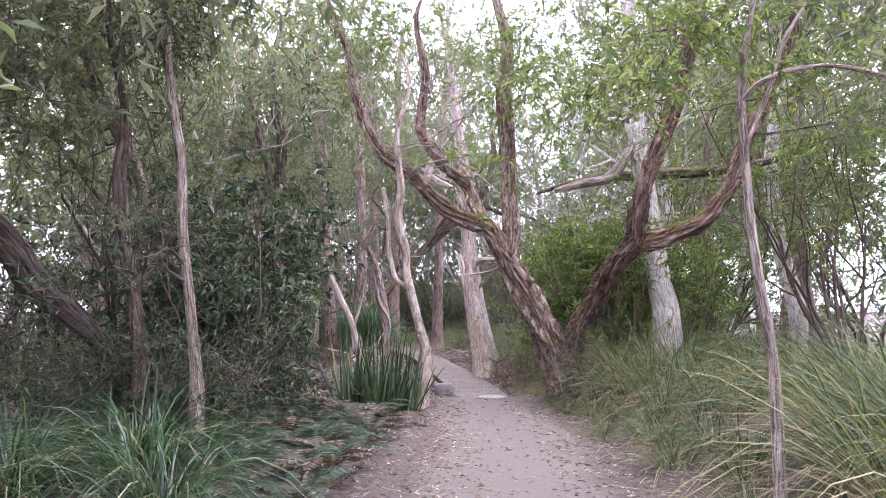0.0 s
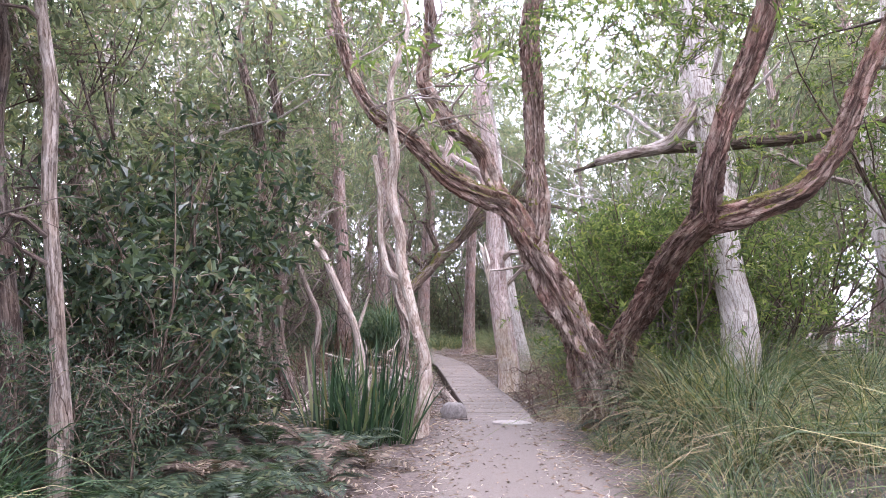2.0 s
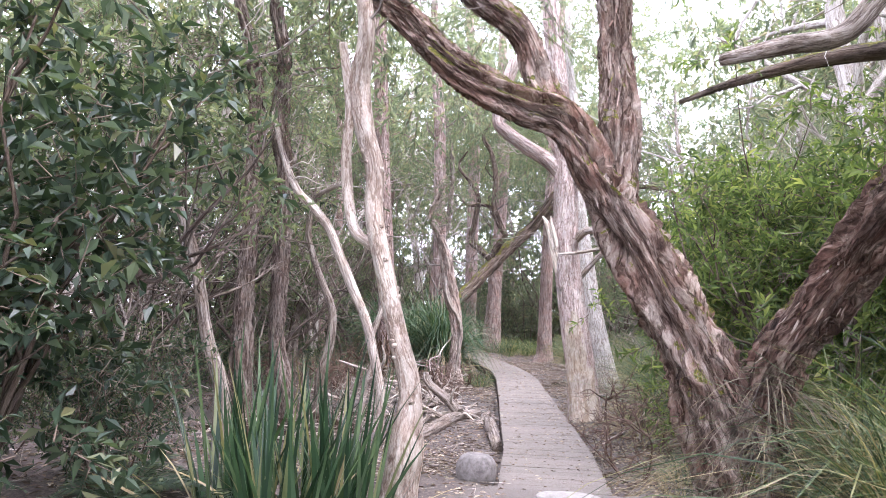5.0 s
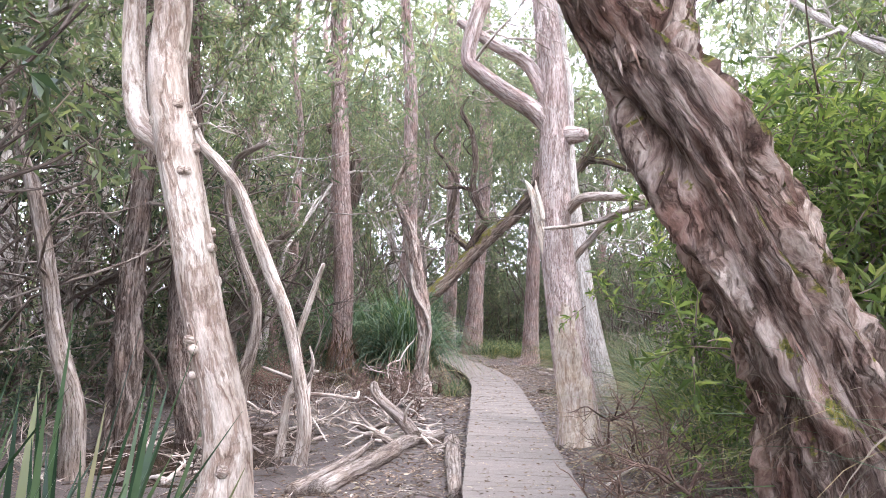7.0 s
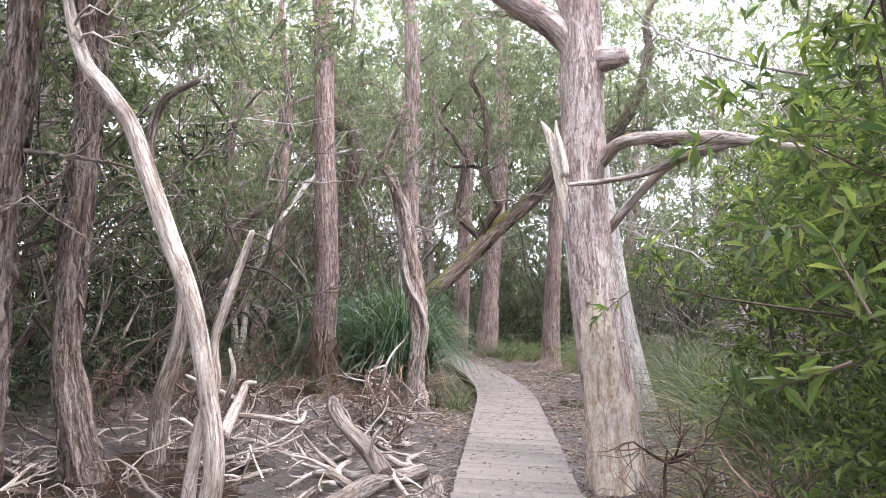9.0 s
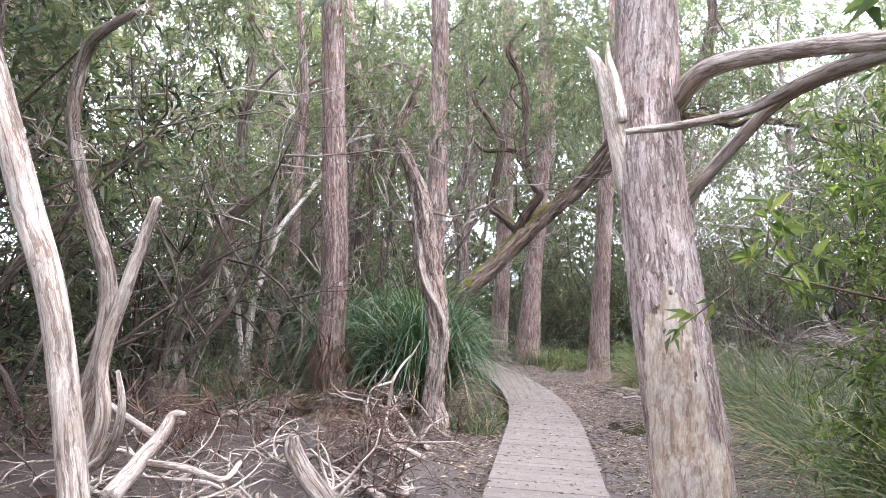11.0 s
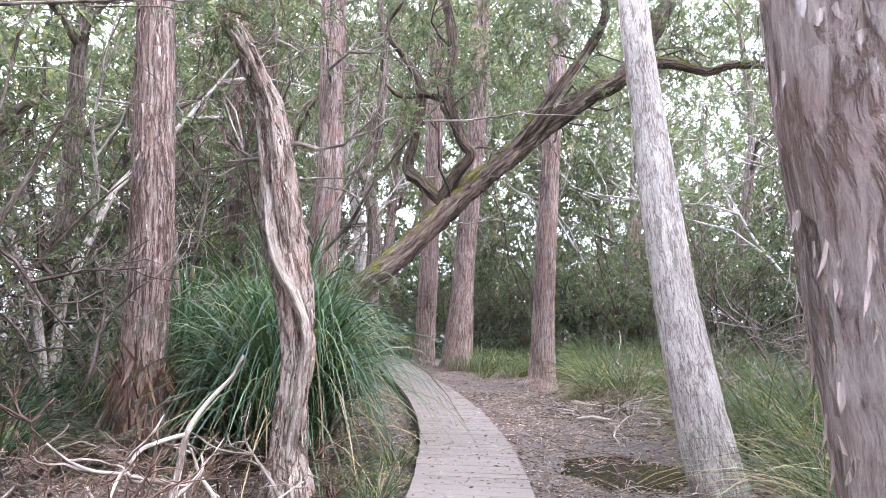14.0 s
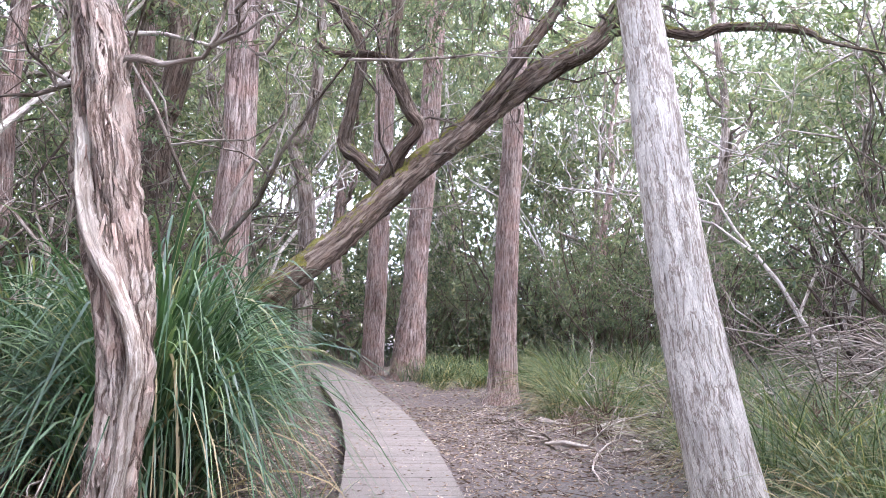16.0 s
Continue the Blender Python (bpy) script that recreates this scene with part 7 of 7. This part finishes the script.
def cane_heap(x, y, seed, n=28):
    """A heap of thin dead canes that arch over one another."""
    g = np.random.default_rng(seed)
    ob = thing("dead_brush", x, y, gz(x, y), "leaning heap of dead arching brown canes", "brushwood", "dead brush heaps")
    for k in range(n):
        a = g.uniform(2.4, 3.9)
        w, rise = np.array([math.cos(a), 0.35 * math.sin(a)]), g.uniform(1.2, 2.9)
        o = np.array([1.3 + g.normal(0, 0.35), g.normal(0, 0.5)])
        length = g.uniform(1.6, 3.0)
        pts = []
        for t in np.linspace(0, 1, 7):
            q = o + w * length * t + g.normal(0, 0.04, 2)
            pts.append((q[0], q[1], max(0.03, rise * (1.9 * t - 1.35 * t * t) + g.normal(0, 0.03)), 0.02 * (1 - 0.75 * t) * g.uniform(0.7, 1.2)))
        part("cane", limb_mesh("cane", pts, sides=5, step=0.15, rough=0, furrow=0, seed=k % 5), (deadwood, greybark, deadwood)[k % 3], ob)


for k, (x, y) in enumerate(((4.6, 28.0), (5.4, 28.6), (5.0, 29.4), (6.2, 29.0), (5.9, 27.6), (4.9, 27.2))):
    cane_heap(x, y, 1300 + k)


def root_nest():
    """Dead rootlets and needles caught in the fork of the paperbark, hanging down."""
    g = np.random.default_rng(1400)
    ob = thing("root_nest", 2.36, 12.0, gz(2.36, 12.0), "hanging brown mass of dead rootlets in a tree fork", "roots")
    n = 420
    th = g.uniform(0, 2 * math.pi, n)
    root = np.stack([np.cos(th) * g.uniform(0, 0.3, n), np.sin(th) * g.uniform(0, 0.35, n) - 0.1, g.uniform(0.35, 1.15, n)], -1)
    way = norm(np.stack([np.cos(th), np.sin(th), g.uniform(-0.25, 0.5, n)], -1))
    v, f = blades(root, way, g.uniform(0.25, 0.7, n), 0.009, g, 5, g.uniform(0.4, 1.2, n), 0.2)
    tagged(part("root_fringe", mesh_of("root_fringe", v, f), bracken_dead, ob), kind="stuff")
    v, f = blades(root[:160], way[:160], g.uniform(0.3, 0.8, 160), 0.007, g, 5, g.uniform(0.5, 1.3, 160), 0.2)
    tagged(part("dry_fringe", mesh_of("dry_fringe", v, f), straw, ob), kind="stuff")


root_nest()
for k, (x, y) in enumerate([(3.5, 26.4), (4.1, 27.4), (3.8, 28.2), (4.5, 28.6), (4.3, 26.4), (4.8, 29.4), (5.0, 27.2)]):
    fallen("dead_brush", "leaning heap of dead brown brushwood", (x, y), (-0.75, -0.2, 0.6), 2.5, 0.018, 500 + k, greybark, 3, 4, 0.1)


def litter(name, label, n, x0, x1, y0, y1, keep, size, seed, mat, lift=0.006, z_of=None):
    g = np.random.default_rng(seed)
    x, y = g.uniform(x0, x1, n), g.uniform(y0, y1, n)
    k = keep(x, y)
    x, y = x[k], y[k]
    fine = (fbm(np.stack([x * 4, y * 4, x * 0], -1), 3) - 0.5) * 0.07
    z = (ground_z(x, y) + fine * 0.7 + lift) if z_of is None else np.full(len(x), z_of)
    th = g.uniform(0, 2 * math.pi, len(x))
    way = norm(np.stack([np.cos(th), np.sin(th), g.uniform(-0.12, 0.3, len(x))], -1))
    s = g.uniform(0.6, 1.3, len(x))
    v, f = leaf_arrays(np.stack([x, y, z], -1), way, size[0] * s, size[1] * s, g, 0.15, 0.12)
    tagged(part(name, mesh_of(name, v, f, smooth=False), mat), label, "leaf litter", kind="stuff")


on_deck = lambda x, y: np.abs(x - walk_x(y)) < 0.47
litter("leaf_litter", "dry brown fallen leaves over the forest floor", 50000, -6, 6, 2.5, 36, lambda x, y: ~((np.abs(x - walk_x(y)) < 0.55) & (y > 12.4)) & (np.abs(x - path_x(y)) > 0.35 * (y < 12.4)) & (((x + 3.3) / 3.2) ** 2 + ((y - 17.8) / 4.6) ** 2 > 0.6), (0.075, 0.022), 701, litter_leaf)
litter("swamp_litter", "brown leaf litter beside the boardwalk", 42000, -4.5, 3.6, 12.6, 31, lambda x, y: (np.abs(x - walk_x(y)) > 0.52) & ((((x + 3.3) / 3.2) ** 2 + ((y - 17.8) / 4.6) ** 2 > 0.75) | (hash3((x * 1000).astype(np.int64), (y * 1000).astype(np.int64), 5) < 0.22)), (0.06, 0.02), 704, litter_leaf, 0.01)
litter("path_leaves", "small dry leaves on the trodden path", 1500, -0.5, 2.2, 2.5, 12.4, lambda x, y: y > 0, (0.05, 0.016), 702, litter_leaf)
litter("deck_leaves", "small fallen leaves on the boardwalk", 26000, -9, 1.4, 12.5, 42, on_deck, (0.045, 0.015), 703, litter_leaf, z_of=0.056)


def sticks(name, label, n, x0, x1, y0, y1, keep, seed, mat):
    g = np.random.default_rng(seed)
    x, y = g.uniform(x0, x1, n), g.uniform(y0, y1, n)
    k = keep(x, y)
    x, y = x[k], y[k]
    n = len(x)
    L, r, th = g.uniform(0.08, 0.55, n), g.uniform(0.002, 0.006, n)[:, None], g.uniform(0, 2 * math.pi, n)
    a = np.stack([x, y, ground_z(x, y) + 0.015], -1)
    xb, yb = x + np.cos(th) * L, y + np.sin(th) * L
    b = np.stack([xb, yb, ground_z(xb, yb) + 0.02 + g.uniform(0, 0.12, n) * L], -1)
    m = (a + b) / 2 + g.normal(0, 0.025, (n, 3)) + np.array([0, 0, 0.02])
    s = norm(np.cross(b - a, UP))
    ring = lambda p, q: [p + s * q, p - s * q * 0.5 + UP * q * 0.8, p - s * q * 0.5 - UP * q * 0.8]
    v = np.stack(ring(a, r) + ring(m, r * 0.9) + ring(b, r * 0.4), 1).reshape(-1, 3)
    o = np.arange(n)[:, None] * 9
    f = np.vstack([o + np.array([[3 * i + p, 3 * i + (p + 1) % 3, 3 * i + 3 + (p + 1) % 3, 3 * i + 3 + p]]) for i in (0, 1) for p in range(3)])
    tagged(part(name, mesh_of(name, v, f, {"bark": v}), mat), label, "twigs", kind="stuff")


off_walk = lambda x, y: np.where(y > 12.4, np.abs(x - walk_x(y)) > 0.6, np.abs(x - path_x(y)) > 0.6)
sticks("twig_litter", "thin bleached twigs strewn on the forest floor", 3600, -6, 4.5, 4, 33, off_walk, 801, deadwood)
sticks("dark_twig_litter", "thin dark twigs strewn on mud", 2200, -6, 4.5, 12.6, 30, off_walk, 802, twigbark)


# ---- stones at the start of the boardwalk ----
def stone(name, label, x, y, size, mat, seed, sink=0.3):
    bm = bmesh.new()
    bmesh.ops.create_icosphere(bm, subdivisions=3, radius=1)
    for w in bm.verts:
        k = 0.85 + 0.3 * float(noise3(np.array([w.co.x * 1.6 + seed, w.co.y * 1.6, w.co.z * 1.6])))
        w.co = Vector((w.co.x * size[0] * k, w.co.y * size[1] * k, max(-1, min(1, w.co.z * 1.2)) * size[2] * k))
    me = bpy.data.meshes.new(name)
    bm.to_mesh(me)
    bm.free()
    me.polygons.foreach_set("use_smooth", [True] * len(me.polygons))
    ob = tagged(part(name, me, mat), label, "stone")
    ob.matrix_basis = pose(x, y, gz(x, y) + size[2] * (1 - sink), 0, 0, seed * 40)


stone("stepping_slab", "pale flat stone slab sunk before the boardwalk", 0.88, 12.2, (0.29, 0.17, 0.03), pale_stone, 0.2, 0.75)
stone("boulder", "rounded grey stone beside the boardwalk", 0.03, 12.62, (0.17, 0.2, 0.15), grey_stone, 2, 0.35)
stone("boulder", "small grey stone beside the boardwalk", -0.12, 13.3, (0.12, 0.1, 0.08), grey_stone, 5, 0.35)


# ---- planks of the boardwalk ----
def box_mesh(name, sx, sy, sz, bevel):
    bm = bmesh.new()
    bmesh.ops.create_cube(bm, size=1, matrix=Matrix.Diagonal((sx, sy, sz, 1)))
    top = [e for e in bm.edges if all(v.co.z > 0 for v in e.verts)]
    bmesh.ops.bevel(bm, geom=top, offset=bevel, segments=1, affect="EDGES")
    me = bpy.data.meshes.new(name)
    bm.to_mesh(me)
    bm.free()
    return me


step_mesh = box_mesh("front_step", 1.06, 0.12, 0.12, 0.006)
step_mesh.materials.append(plank_mat)
step_ob = new("front_step", step_mesh)
step_ob.parent = deck
step_ob.matrix_basis = pose(0.0, -0.07, -0.012)
plank_mesh = box_mesh("plank", 1.0, 0.1435, 0.035, 0.003)
plank_mesh.materials.append(plank_mat)
prng = random.Random(5)
d = 0.08
while d < deck_len - 0.3:
    p, q = deck_at(d), deck_at(d + 0.05)
    w = q - p
    ob = new("plank", plank_mesh)
    ob.parent = deck
    ob.matrix_basis = pose(p[0] - 0.76 + prng.uniform(-0.006, 0.006), p[1] - 12.5, 0.034 + prng.uniform(-0.002, 0.002), 0, prng.uniform(-0.2, 0.2), math.degrees(math.atan2(-w[0], w[1])))
    d += 0.146
